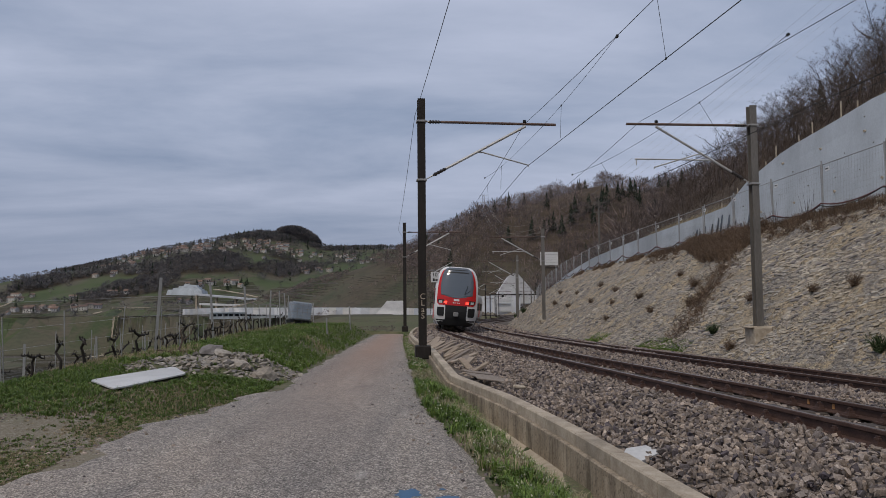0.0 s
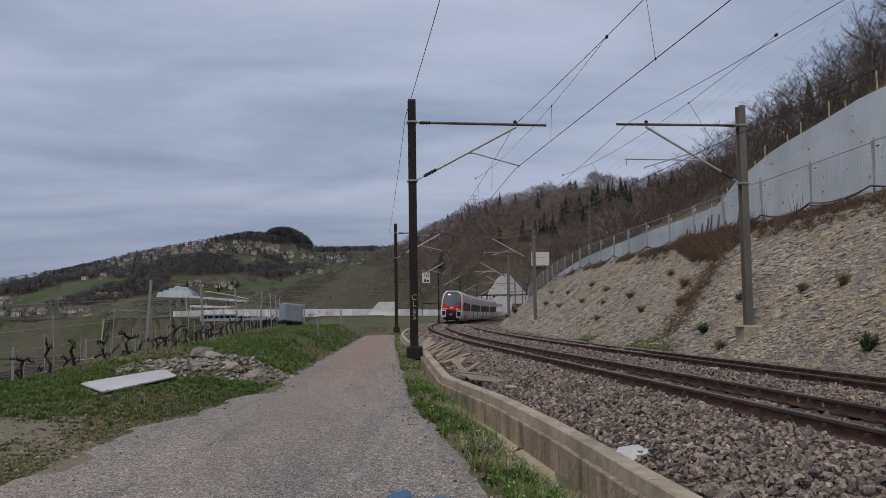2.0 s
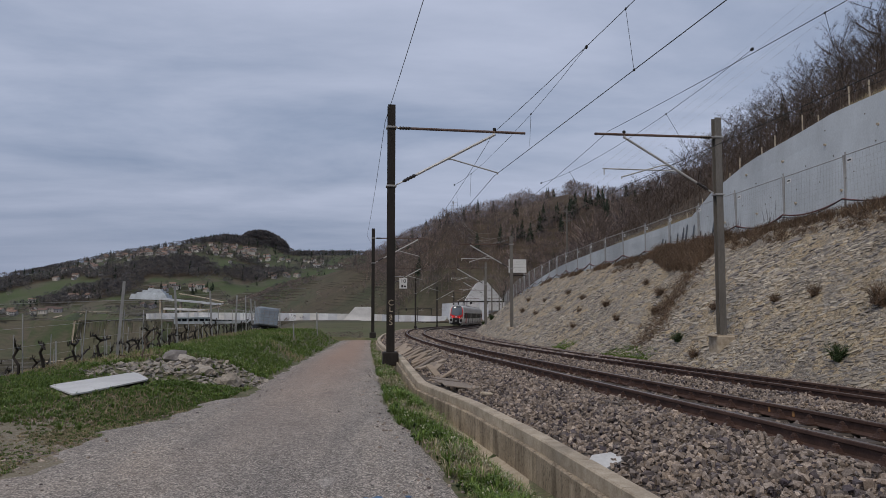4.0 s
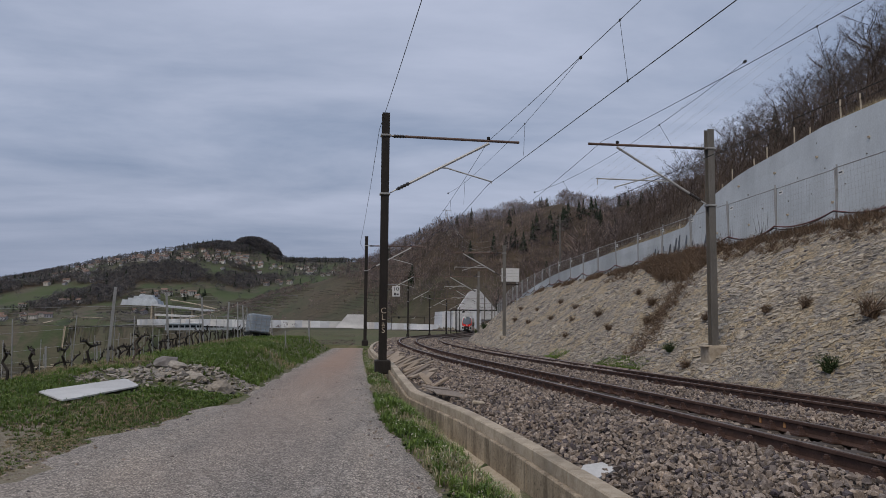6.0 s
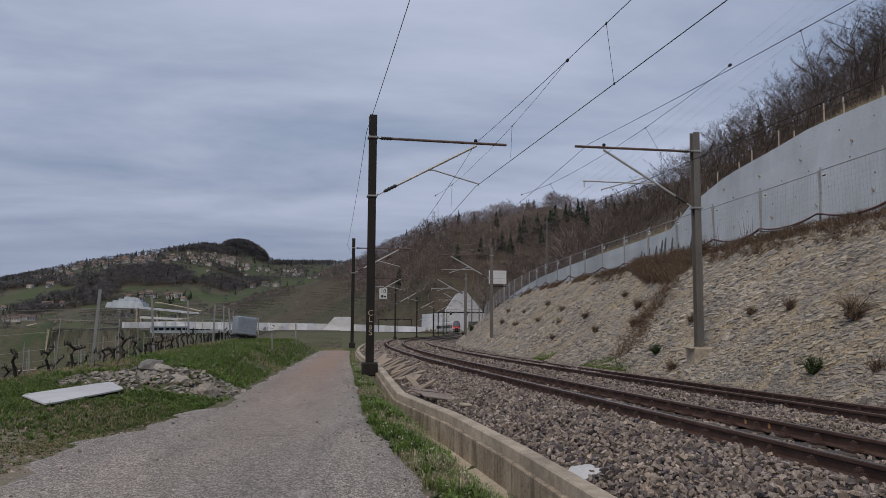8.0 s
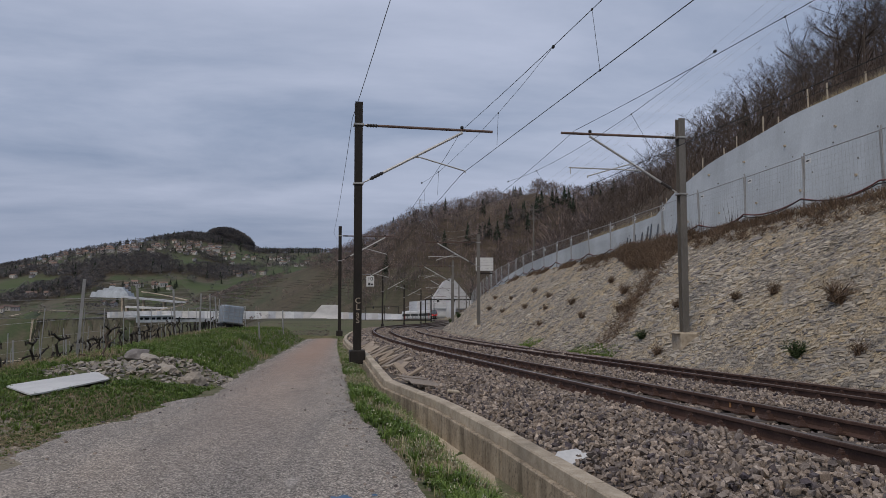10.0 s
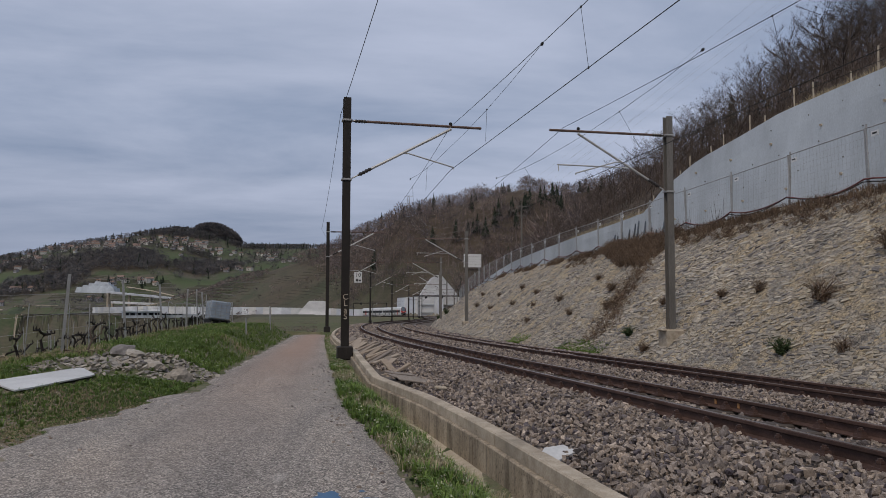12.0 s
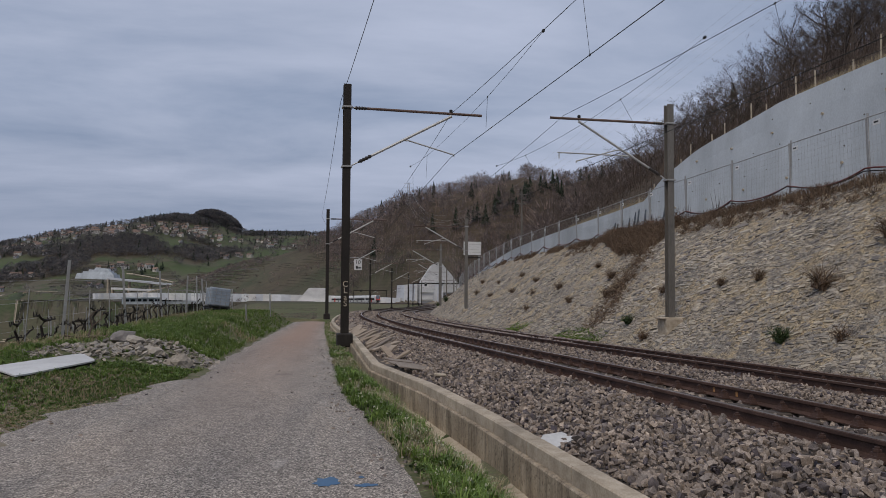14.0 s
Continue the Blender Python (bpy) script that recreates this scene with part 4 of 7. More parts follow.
def build_wires():
    for o0, dz, up, first, held in ((0.0, 0.0, CARRIER_H, (0.70, 0.26), [(0.42, 0.2), (-0.3, -0.3)]), (SPACING, DROP, FAR_CARRIER_H, (0.5, 0.96), [(0.5, 0.3), (0.48, -0.26)])):
        for a in range(len(MAST_S) - 1):
            sa, sb = MAST_S[a], MAST_S[a + 1]
            (ca, ta), (cb, tb) = held[a % 2] if a else first, held[(a + 1) % 2]
            w = thing("overhead_wire", "thin dark contact wire hung from a carrier wire by droppers", "wire", group="overhead wires")
            n = 16
            pc = [along(sa, o0 + ca, dz + CONTACT_H).lerp(along(sb, o0 + cb, dz + CONTACT_H), i / n) for i in range(n + 1)]
            pt = [along(sa, o0 + ta, dz + up).lerp(along(sb, o0 + tb, dz + up), i / n) - Vector((0, 0, 0.3 * 4 * (i / n) * (1 - i / n))) for i in range(n + 1)]
            part("contact_wire", Mesh().tube(pc, 0.0085, 5), M_WIRE, w)
            part("carrier_wire", Mesh().tube(pt, 0.0075, 5), M_WIRE, w)
            if sa < 200:
                for i in (5, 8, 11):
                    part("dropper", Mesh().tube([pc[i], pt[i]], 0.0045, 4).rounded(pt[i], (0.03, 0.06, 0.05), 0.01).rounded(pc[i], (0.03, 0.06, 0.05), 0.01), M_WIRE, w)
        # a slack rope below the carrier on both sides of each mast
        for a in range(1, len(MAST_S) - 4):
            s = MAST_S[a]
            c0, t0 = held[a % 2]
            w = thing("stitch_wire", "thin slack stitch rope under the carrier wire at a mast", "wire", group="stitch wires")
            drop = lambda d: 0.3 * 4 * (abs(d) / 31) * (1 - abs(d) / 31)
            pts = [along(s + d, o0 + t0 * (1 - abs(d) / 31), dz + up - (drop(d) if abs(d) > 7 else drop(8) + 0.42 * (1 - (d / 8) ** 2))) for d in (-8, -6, -4, -2, 0, 2, 4, 6, 8)]
            part("rope", Mesh().tube(pts, 0.006, 4).rounded(pts[0], (0.05, 0.10, 0.06), 0.01).rounded(pts[-1], (0.05, 0.10, 0.06), 0.01), M_WIRE, w)
            for i in (2, 6):
                d = (-8, -6, -4, -2, 0, 2, 4, 6, 8)[i]
                part("dropper", Mesh().tube([pts[i], along(s + d, o0 + c0, dz + CONTACT_H)], 0.0045, 4).rounded(pts[i], (0.03, 0.06, 0.05), 0.01), M_WIRE, w)
    for side, o, h in ((0, -3.6, 7.25), (1, 7.42, 7.0)):
        for sa, sb in zip(MAST_S[:-4], MAST_S[1:-3]):
            w = thing("feeder_wire", "thin dark feeder cable running from mast to mast", "wire", group="feeder wires")
            pa, pb = along(sa, o - (0.16 if side == 0 else -0.16), h), along(sb, o - (0.16 if side == 0 else -0.16), h)
            part("cable", Mesh().tube([pa.lerp(pb, i / 10) - Vector((0, 0, 0.28 * 4 * (i / 10) * (1 - i / 10))) for i in range(11)], 0.008, 5), M_WIRE, w)


build_wires()


# ---- the train ----
def half_width(h): return float(np.interp(h, [0.3, 0.55, 0.9, 1.3, 2.7, 3.2, 3.6, 3.9, 4.08, 4.17], [1.16, 1.30, 1.39, 1.41, 1.40, 1.36, 1.28, 1.15, 0.98, 0.80]))
def nose(h): return float(np.interp(h, [0.3, 0.6, 1.2, 1.7, 2.3, 3.0, 3.6, 3.95, 4.17], [0.18, 0.06, 0.0, 0.02, 0.10, 0.28, 0.48, 0.64, 0.85]))


def face_point(u, h, out=0.0):
    """A point of the rounded end: u from -1 to 1 across, h over the rails."""
    return Vector((u * half_width(h) * (1.0 + 0.0), nose(h) + 0.42 * abs(u) ** 3.2 - out, h))


def face_panel(rows, thick=0.012, out=0.01):
    """A panel on the end: rows of (h, u from, u to)."""
    m = Mesh()
    n = 24
    outer = [[face_point(a + (b - a) * i / n, h, out) for i in range(n + 1)] for h, a, b in rows]
    inner = [[p + Vector((0, thick + out, 0)) for p in r] for r in outer]
    for grid, flip in ((outer, False), (inner, True)):
        m.loft(grid[::-1] if flip else grid, closed=False)
    for a, b in ((outer[0], inner[0]), (inner[-1], outer[-1])):
        m.loft([b, a], closed=False)
    for i, flip in ((0, 0), (-1, 1)):
        r0, r1 = [r[i] for r in outer], [r[i] for r in inner]
        m.loft([r0, r1] if flip else [r1, r0], closed=False)
    return m


CAR = 18.75
HEIGHTS = [0.3, 0.55, 0.9, 1.3, 1.9, 2.7, 3.2, 3.6, 3.9, 4.08, 4.17]


def car_ring(y, k=1.0):
    r = [(half_width(h) * k, y, h) for h in HEIGHTS]
    return r + [(-x, y, h) for x, _, h in reversed(r)]


def build_train():
    train = thing("passenger_train", "white and red electric passenger train driving away on the near track", "train")
    cars = []
    for i in range(4):
        end = i in (0, 3)
        m = Mesh()
        if end:
            cols = 24
            grid = [[face_point(-1 + 2 * j / cols, h) for j in range(cols + 1)] for h in HEIGHTS]
            m.loft(grid, closed=False)
            left_edge = [r[0] for r in grid]; right_edge = [r[-1] for r in grid]
            m.loft([[Vector((p.x, CAR - 0.25, p.z)) for p in left_edge], left_edge], closed=False)
            m.loft([right_edge, [Vector((p.x, CAR - 0.25, p.z)) for p in right_edge]], closed=False)
            m.loft([[Vector((p.x, CAR - 0.25, p.z)) for p in grid[-1]], grid[-1]], closed=False)
            m.loft([grid[0], [Vector((p.x, CAR - 0.25, p.z)) for p in grid[0]]], closed=False)
            ring = car_ring(CAR - 0.25)
            m.add(ring, [tuple(range(len(ring)))])
        else:
            m.loft([car_ring(0.25), car_ring(CAR - 0.25)])
        car = part("car_body", m, M_TRAINWHITE, train, "white car body")
        y0, y1 = (2.4 if end else 0.9), CAR - 0.9
        for sx in (-1, 1):
            x = lambda h: sx * (half_width(h) + 0.004)
            # window band, doors, red stripe under the roof
            w = y0
            n = 8 if end else 9
            step = (y1 - y0) / n
            for j in range(n):
                a, b = y0 + step * j + 0.05, y0 + step * (j + 1) - 0.05
                if j in (2, n - 3):
                    d = Mesh().box((sx * 1.408, (a + b) / 2, 1.75), (0.05, b - a, 2.25))
                    door = part("door", d, M_TRAINRED if j == 2 and end else M_TRAINGREY, car, "sliding door")
                    part("door_glass", Mesh().box((sx * 1.43, (a + b) / 2, 2.2), (0.02, (b - a) * 0.6, 0.95)), M_GLASS, door)
                else:
                    part("window", Mesh().rounded((sx * 1.403, (a + b) / 2, 2.18), (0.035, b - a + 0.06, 1.10), 0.015), M_GLASS, car)
            part("skirt", Mesh().box((sx * 1.26, (y0 + y1) / 2, 0.48), (0.06, y1 - y0, 0.42)), M_TRAINGREY, car)
        for q in ((3.2, CAR - 0.1) if end else (CAR - 0.1,)):
            bogie = part("bogie", Mesh().rounded((0, q, 0.42), (2.1, 2.9, 0.34), 0.06), M_BLACK, car)
            for yy in (q - 1.0, q + 1.0):
                for sx in (-0.75, 0.75):
                    part("wheel", Mesh().tube([(sx - 0.06, yy, 0.42), (sx + 0.06, yy, 0.42)], 0.42, 16), M_STEEL, bogie)
        roof = Mesh()
        for yy in (np.arange(3.5, CAR - 1.5, 3.2) if end else np.arange(1.5, CAR - 1.5, 3.2)):
            roof.rounded((0, yy + 1.2, 4.22), (1.5, 2.5, 0.22), 0.06)
        part("roof_equipment", roof, M_TRAINGREY, car)
        if i < 3:
            part("gangway", Mesh().rounded((0, CAR, 2.1), (2.3, 0.6, 3.2), 0.1), M_BLACK, car, "black folded gangway bellows")
        if end:
            part("red_mask", face_panel([(1.60, -0.80, 0.80), (1.75, -0.90, 0.90), (2.1, -0.91, 0.91), (2.7, -0.90, 0.90), (3.3, -0.89, 0.89), (3.7, -0.87, 0.87), (3.90, -0.84, 0.84), (3.97, -0.80, 0.80)], 0.01, 0.022), M_TRAINRED, car, "glossy red end mask")
            part("windscreen", face_panel([(2.08, -0.10, 0.10), (2.16, -0.40, 0.40), (2.28, -0.74, 0.74), (2.8, -0.78, 0.78), (3.3, -0.79, 0.79), (3.62, -0.79, 0.79), (3.90, -0.79, 0.79), (4.04, -0.74, 0.74), (4.12, -0.64, 0.64)], 0.012, 0.036), M_SCREEN, car, "dark curved windscreen")
            part("destination_display", face_panel([(3.74, -0.6, 0.6), (3.98, -0.6, 0.6)], 0.01, 0.042), M_BLACK, car)
            part("wiper", Mesh().tube([face_point(0.36, 2.35, 0.07), face_point(0.46, 2.75, 0.07), face_point(0.5, 2.95, 0.07)], 0.018, 5).tube([face_point(0.36, 2.35, 0.07), face_point(0.62, 2.62, 0.07)], 0.014, 5), M_BLACK, car)
            for sx in (-1, 1):
                lamp = part("lamp_housing", face_panel(sorted_rows([(1.70, 0.46, 0.80), (1.80, 0.44, 0.86), (1.95, 0.60, 0.88)], sx), 0.01, 0.034), M_BLACK, car)
                part("tail_lamp", face_panel(sorted_rows([(1.71, 0.44, 0.58), (1.86, 0.44, 0.58)], sx), 0.01, 0.046), M_TAIL, lamp, "lit red tail lamp")
                part("headlight", face_panel(sorted_rows([(1.72, 0.66, 0.80), (1.88, 0.66, 0.82)], sx), 0.01, 0.046), M_LAMP, lamp)
                part("buffer_box", face_panel(sorted_rows([(0.88, 0.57, 0.84), (1.02, 0.55, 0.88), (1.46, 0.55, 0.88)], sx), 0.01, 0.03), M_BLACK, car, "black ribbed crash box")
            part("coupler_bay", face_panel([(0.42, -0.62, 0.62), (0.8, -0.50, 0.50), (1.2, -0.50, 0.50), (1.60, -0.50, 0.50)], 0.01, 0.02), M_BLACK, car, "dark coupler bay")
            part("coupler", Mesh().rounded((0, -0.12, 1.02), (0.34, 0.30, 0.30), 0.05).tube([(0, 0.1, 1.02), (0, -0.2, 1.02)], 0.1, 8), M_TRAINGREY, car)
            part("underside", face_panel([(0.30, -0.9, 0.9), (0.45, -0.95, 0.95), (0.66, -0.96, 0.96)], 0.01, 0.012), M_BLACK, car, "dark under-end apron")
            part("emblem", face_panel([(1.89, -0.10, 0.10), (1.96, -0.14, 0.14), (2.03, -0.10, 0.10)], 0.004, 0.032), M_TRAINWHITE, car, "small white emblem")
            bars = Mesh()
            for u in (-0.13, -0.05, 0.05, 0.13):
                k = face_panel([(1.74, u - 0.03, u + 0.03), (1.80, u - 0.03, u + 0.03)], 0.004, 0.032)
                bars.add(k.v, k.f)
            part("number_marks", bars, M_TRAINWHITE, car)
        cars.append(car)
    return train, cars


def sorted_rows(rows, sx):
    return [(h, a, b) if sx > 0 else (h, -b, -a) for h, a, b in rows]


TRAIN, CARS = build_train()
TAIL_AT, SPEED = 48.1, 25.07


def car_pose(t, i):
    """Car i of the train: it lies on the rails between two points of the line."""
    s = TAIL_AT + SPEED * t + CAR * i
    if i < 3:
        a, b = along(s + 0.5, 0), along(s + CAR - 0.5, 0)
        p = a - (b - a).normalized() * 0.5
    else:
        a, b = along(s + CAR - 0.5, 0), along(s + 0.5, 0)
        p = a - (b - a).normalized() * 0.5
    d = b - a
    cant = float(np.interp(s + CAR / 2, CANT_S, CANT)) * (1 if i < 3 else -1)
    return pose(p.x, p.y, p.z, math.degrees(math.atan2(d.z, math.hypot(d.x, d.y))), math.degrees(math.atan(cant / 1.5)), math.degrees(math.atan2(-d.x, d.y)))


def motions():
    ts = [0.5 * i for i in range(29)]
    walk(TRAIN, [(t, car_pose(t, 0)) for t in ts])
    for i in range(1, 4):
        walk(CARS[i], [(t, car_pose(t, 0).inverted() @ car_pose(t, i)) for t in ts])


# ---- along the cutting ----
def build_concrete_wall():
    t = thing("sprayed_concrete_wall", "tall smooth grey sprayed-concrete wall above the cutting", "wall", kind="structure")
    cuts = [-14, 40.5, 130]
    for a, b in zip(cuts, cuts[1:]):
        m = Mesh()
        rings = []
        n = max(8, int((b - a) / 1.2))
        for s in [a + (b - a) * i / n for i in range(n + 1)]:
            fo, h0, h1 = float(fence_o(s)) + WALL_GAP, float(fence_h(s)) - 0.6, float(wall_top(s))
            lean = 0.10 * (h1 - h0)
            ring = []
            for k in range(7):
                q = k / 6
                w = 0.05 * noise.noise(Vector((s * 0.35, q * 3, 1.0)))
                ring.append(along(s, fo - 0.35 + lean * q + w * (0 < k < 6), h0 + (h1 - h0) * q))
            ring += [along(s, fo + 0.30 + lean, h1), along(s, fo + 0.45 + lean, h0)]
            rings.append(ring)
        m.loft(rings)
        part("wall_section", m, M_SHOT, t, smooth=False)
    # drain spouts in rows
    spout = Mesh().tube([(0.05, 0, 0), (-0.07, 0, -0.01)], 0.055, 8).done("drain_spout", M_CONC_CAP)
    stud = Mesh().tube([(0.04, 0, 0), (-0.03, 0, 0)], 0.03, 6).done("anchor_stud", M_MAST)
    for j, h in enumerate((6.1, 8.2)):
        for i in range(9):
            s = 13 + 3.3 * i + 1.3 * j
            if h < wall_top(s) - 0.6:
                part("drain_spout", spout, None, t, at=pose(*along(s, float(fence_o(s)) + WALL_GAP - 0.35 + 0.10 * (h - 4.2), h), 0, 0, heading(s)))
    for j, h in enumerate((5.4, 6.7, 7.6, 8.8)):
        for i in range(14):
            s = 9 + 2.2 * i + 0.9 * (j % 2) + 0.3 * math.sin(i * 4.7 + j)
            if h < wall_top(s) - 0.4:
                part("anchor_stud", stud, None, t, at=pose(*along(s, float(fence_o(s)) + WALL_GAP - 0.35 + 0.10 * (h - 4.2), h), 0, 0, heading(s)))
    # illegible dark spray strokes where the wall steps down
    random.seed(17)
    for i in range(11):
        s = 36.5 + 0.85 * i + random.uniform(-0.2, 0.2)
        face = lambda q, h: along(q, float(fence_o(q)) + WALL_GAP - 0.42 + 0.10 * (h - fence_h(q) + 0.6), h)
        h0, h1 = float(fence_h(s)) + random.uniform(0.15, 0.6), float(fence_h(s)) + random.uniform(0.9, 1.7)
        part("spray_stroke", Mesh().tube([face(s, h1), face(s + 0.05, (h0 + h1) / 2), face(s + 0.22, h0), face(s + 0.45, h0 + 0.25)], [0.035, 0.06, 0.05, 0.03], 5), M_SPRAY, t, "dark blue-grey spray stroke")
    for i in range(22):
        s = 6 + 1.75 * i + 0.5 * math.sin(i * 3.1)
        p = along(s, float(fence_o(s)) + WALL_GAP + 0.7, float(wall_top(s)) - 0.3)
        stake = thing("fence_stake", "thin grey wooden stake standing above the wall", "stake", pose(*p, 3 * math.sin(i * 5), 2 * math.cos(i * 3), 0), "stakes above the wall")
        part("stake_shaft", Mesh().tube([(0, 0, 0), (0, 0, 1.15 + 0.25 * math.sin(i * 2.3))], 0.035, 6), M_CONC_CAP, stake)


build_concrete_wall()


def build_site_fence():
    frame_m = Mesh()
    L, H = 3.98, 2.1
    for x in (0.03, L - 0.03):
        frame_m.tube([(x, 0, 0.0), (x, 0, H)], 0.022, 6)
    for z in (0.12, H - 0.02):
        frame_m.tube([(0.03, 0, z), (L - 0.03, 0, z)], 0.018, 6)
    frame_m = frame_m.done("panel_frame", M_STEEL)
    mesh_m = Mesh()
    for i in range(1, 22):
        mesh_m.tube([(L * i / 22, 0, 0.12), (L * i / 22, 0, H - 0.02)], 0.0028, 3, False)
    for i in range(1, 9):
        mesh_m.tube([(0.03, 0, 0.12 + 1.9 * i / 9), (L - 0.03, 0, 0.12 + 1.9 * i / 9)], 0.0028, 3, False)
    mesh_m = mesh_m.done("wire_mesh", M_STEEL)
    foot_m = Mesh().rounded((0, 0, 0.06), (0.24, 0.65, 0.14), 0.03).done("block_foot", M_CONC)
    post_m = Mesh().tube([(0, 0, 0), (0, 0, H + 0.12)], 0.034, 8).rounded((0, 0, 1.3), (0.1, 0.06, 0.08), 0.01).rounded((0, 0, 0.5), (0.1, 0.06, 0.08), 0.01).done("post", M_STEEL)
    tag_m = Mesh().rounded((0, 0, 0), (0.30, 0.012, 0.16), 0.004).done("name_plate", M_SIGNBACK)
    bar_m = Mesh().box((-0.01, -0.008, 0.01), (0.19, 0.004, 0.05)).done("plate_mark", M_DARKTEXT)
    s = 11.8
    while s < 118:
        a, b = along(s, float(fence_o(s)), float(fence_h(s)) - 0.02), along(s + 4.05, float(fence_o(s + 4.05)), float(fence_h(s + 4.05)) - 0.02)
        d = b - a
        yaw, pitch = math.degrees(math.atan2(d.y, d.x)), math.degrees(math.atan2(d.z, math.hypot(d.x, d.y)))
        lean = 2.0 * math.sin(s * 2.7)
        f = thing("site_fence_panel", "galvanised wire-mesh site fence panel on the slope's edge", "fence", pose(a.x, a.y, a.z, lean, -pitch, yaw), "site fence panels")
        part("panel_frame", frame_m, None, f)
        part("wire_mesh", mesh_m, None, f)
        part("post", post_m, None, f, at=pose(0, 0, 0, 0, pitch, 0))
        part("block_foot", foot_m, None, f)
        plate = part("name_plate", tag_m, None, f, "small white plate", at=pose(3.55, 0.03, 1.84))
        part("plate_mark", bar_m, None, plate)
        plate.matrix_basis = pose(3.55, 0.035, 1.84, 0, 0, 180)
        s += 4.05
    for k, (r, h0) in enumerate(((0.028, 0.42), (0.020, 0.36))):
        pts = []
        q = 8.0
        while q < 100:
            u = ((q - 11.8) % 4.05) / 4.05
            pts.append(along(q, float(fence_o(q)) - 0.07 - 0.05 * k, float(fence_h(q)) + h0 + 0.10 - 0.26 * 4 * u * (1 - u) + 0.05 * math.sin(q * 0.8 + k)))
            q += 0.4
        hs = thing("hose", "dark red-brown cable hose tied along the site fence", "hose", group="hoses on the fence")
        part("hose_run", Mesh().tube(pts, r, 6), M_ORANGE if k == 0 else M_BLACK, hs)


build_site_fence()


def build_site_board():
    s = 82.0
    p = along(s, 10.9, 4.3)
    t = thing("site_board", "white slatted board on two steel legs at the cutting's end", "sign", pose(p.x, p.y, p.z, 0, 0, 4))
    for i in range(5):
        part("slat", Mesh().rounded((0, 0, 2.15 + 0.30 * i), (2.0, 0.05, 0.28), 0.012), M_SIGNBACK, t)
    for x in (-0.75, 0.75):
        part("leg", Mesh().tube([(x, 0.08, -1.2), (x, 0.08, 3.5)], 0.06, 8), M_STEEL, t)
    part("cross_rail", Mesh().rounded((0, 0.06, 1.72), (1.9, 0.08, 0.1), 0.01), M_MAST_DARK, t)


build_site_board()


# ---- stones ----
CUBE_V = np.array([(x, y, z) for z in (-1, 1) for x, y in ((-1, -1), (1, -1), (1, 1), (-1, 1))], float)
CUBE_F = np.array([(3, 2, 1, 0), (4, 5, 6, 7), (0, 1, 5, 4), (1, 2, 6, 5), (2, 3, 7, 6), (3, 0, 4, 7)])
# A chip of broken stone: a block with its top ring turned and drawn in, and two corners struck off.
CHIP_V = np.array([(-1, -0.9, -0.8), (0.9, -1, -0.9), (1.05, 0.8, -0.7), (-0.8, 1, -0.9), (-0.55, -0.75, 0.85), (0.7, -0.6, 0.75), (0.8, 0.45, 0.95), (-0.75, 0.6, 0.7), (1.2, -0.1, 0.1), (-1.15, 0.15, 0.0)])
CHIP_F = np.array([(3, 2, 1), (3, 1, 0), (4, 5, 6), (4, 6, 7), (0, 1, 5), (0, 5, 4), (2, 3, 7), (2, 7, 6), (1, 2, 8), (2, 6, 8), (6, 5, 8), (5, 1, 8), (3, 0, 9), (0, 4, 9), (4, 7, 9), (7, 3, 9)])
RNG = np.random.default_rng(4)


def spin(n, tilt=math.pi):
    """n random turns."""
    a, b, c = RNG.uniform(0, 2 * math.pi, n), RNG.uniform(-tilt, tilt, n), RNG.uniform(-tilt, tilt, n)
    ca, sa, cb, sb, cc, sc = np.cos(a), np.sin(a), np.cos(b), np.sin(b), np.cos(c), np.sin(c)
    z, o = np.zeros(n), np.ones(n)
    A = np.stack([ca, -sa, z, sa, ca, z, z, z, o], -1).reshape(n, 3, 3)
    B = np.stack([o, z, z, z, cb, -sb, z, sb, cb], -1).reshape(n, 3, 3)
    C = np.stack([cc, z, sc, z, o, z, -sc, z, cc], -1).reshape(n, 3, 3)
    return A @ B @ C


def many(name, base_v, base_f, centres, sizes, turns, jitter, material):
    """One mesh of many jittered pieces."""
    n, k = len(centres), len(base_v)
    v = base_v[None] * (1 + RNG.uniform(-jitter, jitter, (n, k, 3)))
    v = np.einsum("nij,nkj->nki", turns, v * sizes[:, None, :]) + centres[:, None, :]
    f = (base_f[None] + (np.arange(n) * k)[:, None, None]).reshape(-1, base_f.shape[1])
    me = bpy.data.meshes.new(name)
    me.from_pydata(v.reshape(-1, 3), [], f.tolist())
    me.materials.append(material)
    return me


def line_points(s, o, h):
    th = np.interp(s, LINE_S, LTH)
    return np.column_stack([np.interp(s, LINE_S, LX) + o * np.cos(th), np.interp(s, LINE_S, LY) - o * np.sin(th), np.interp(s, LINE_S, LZ) + h])


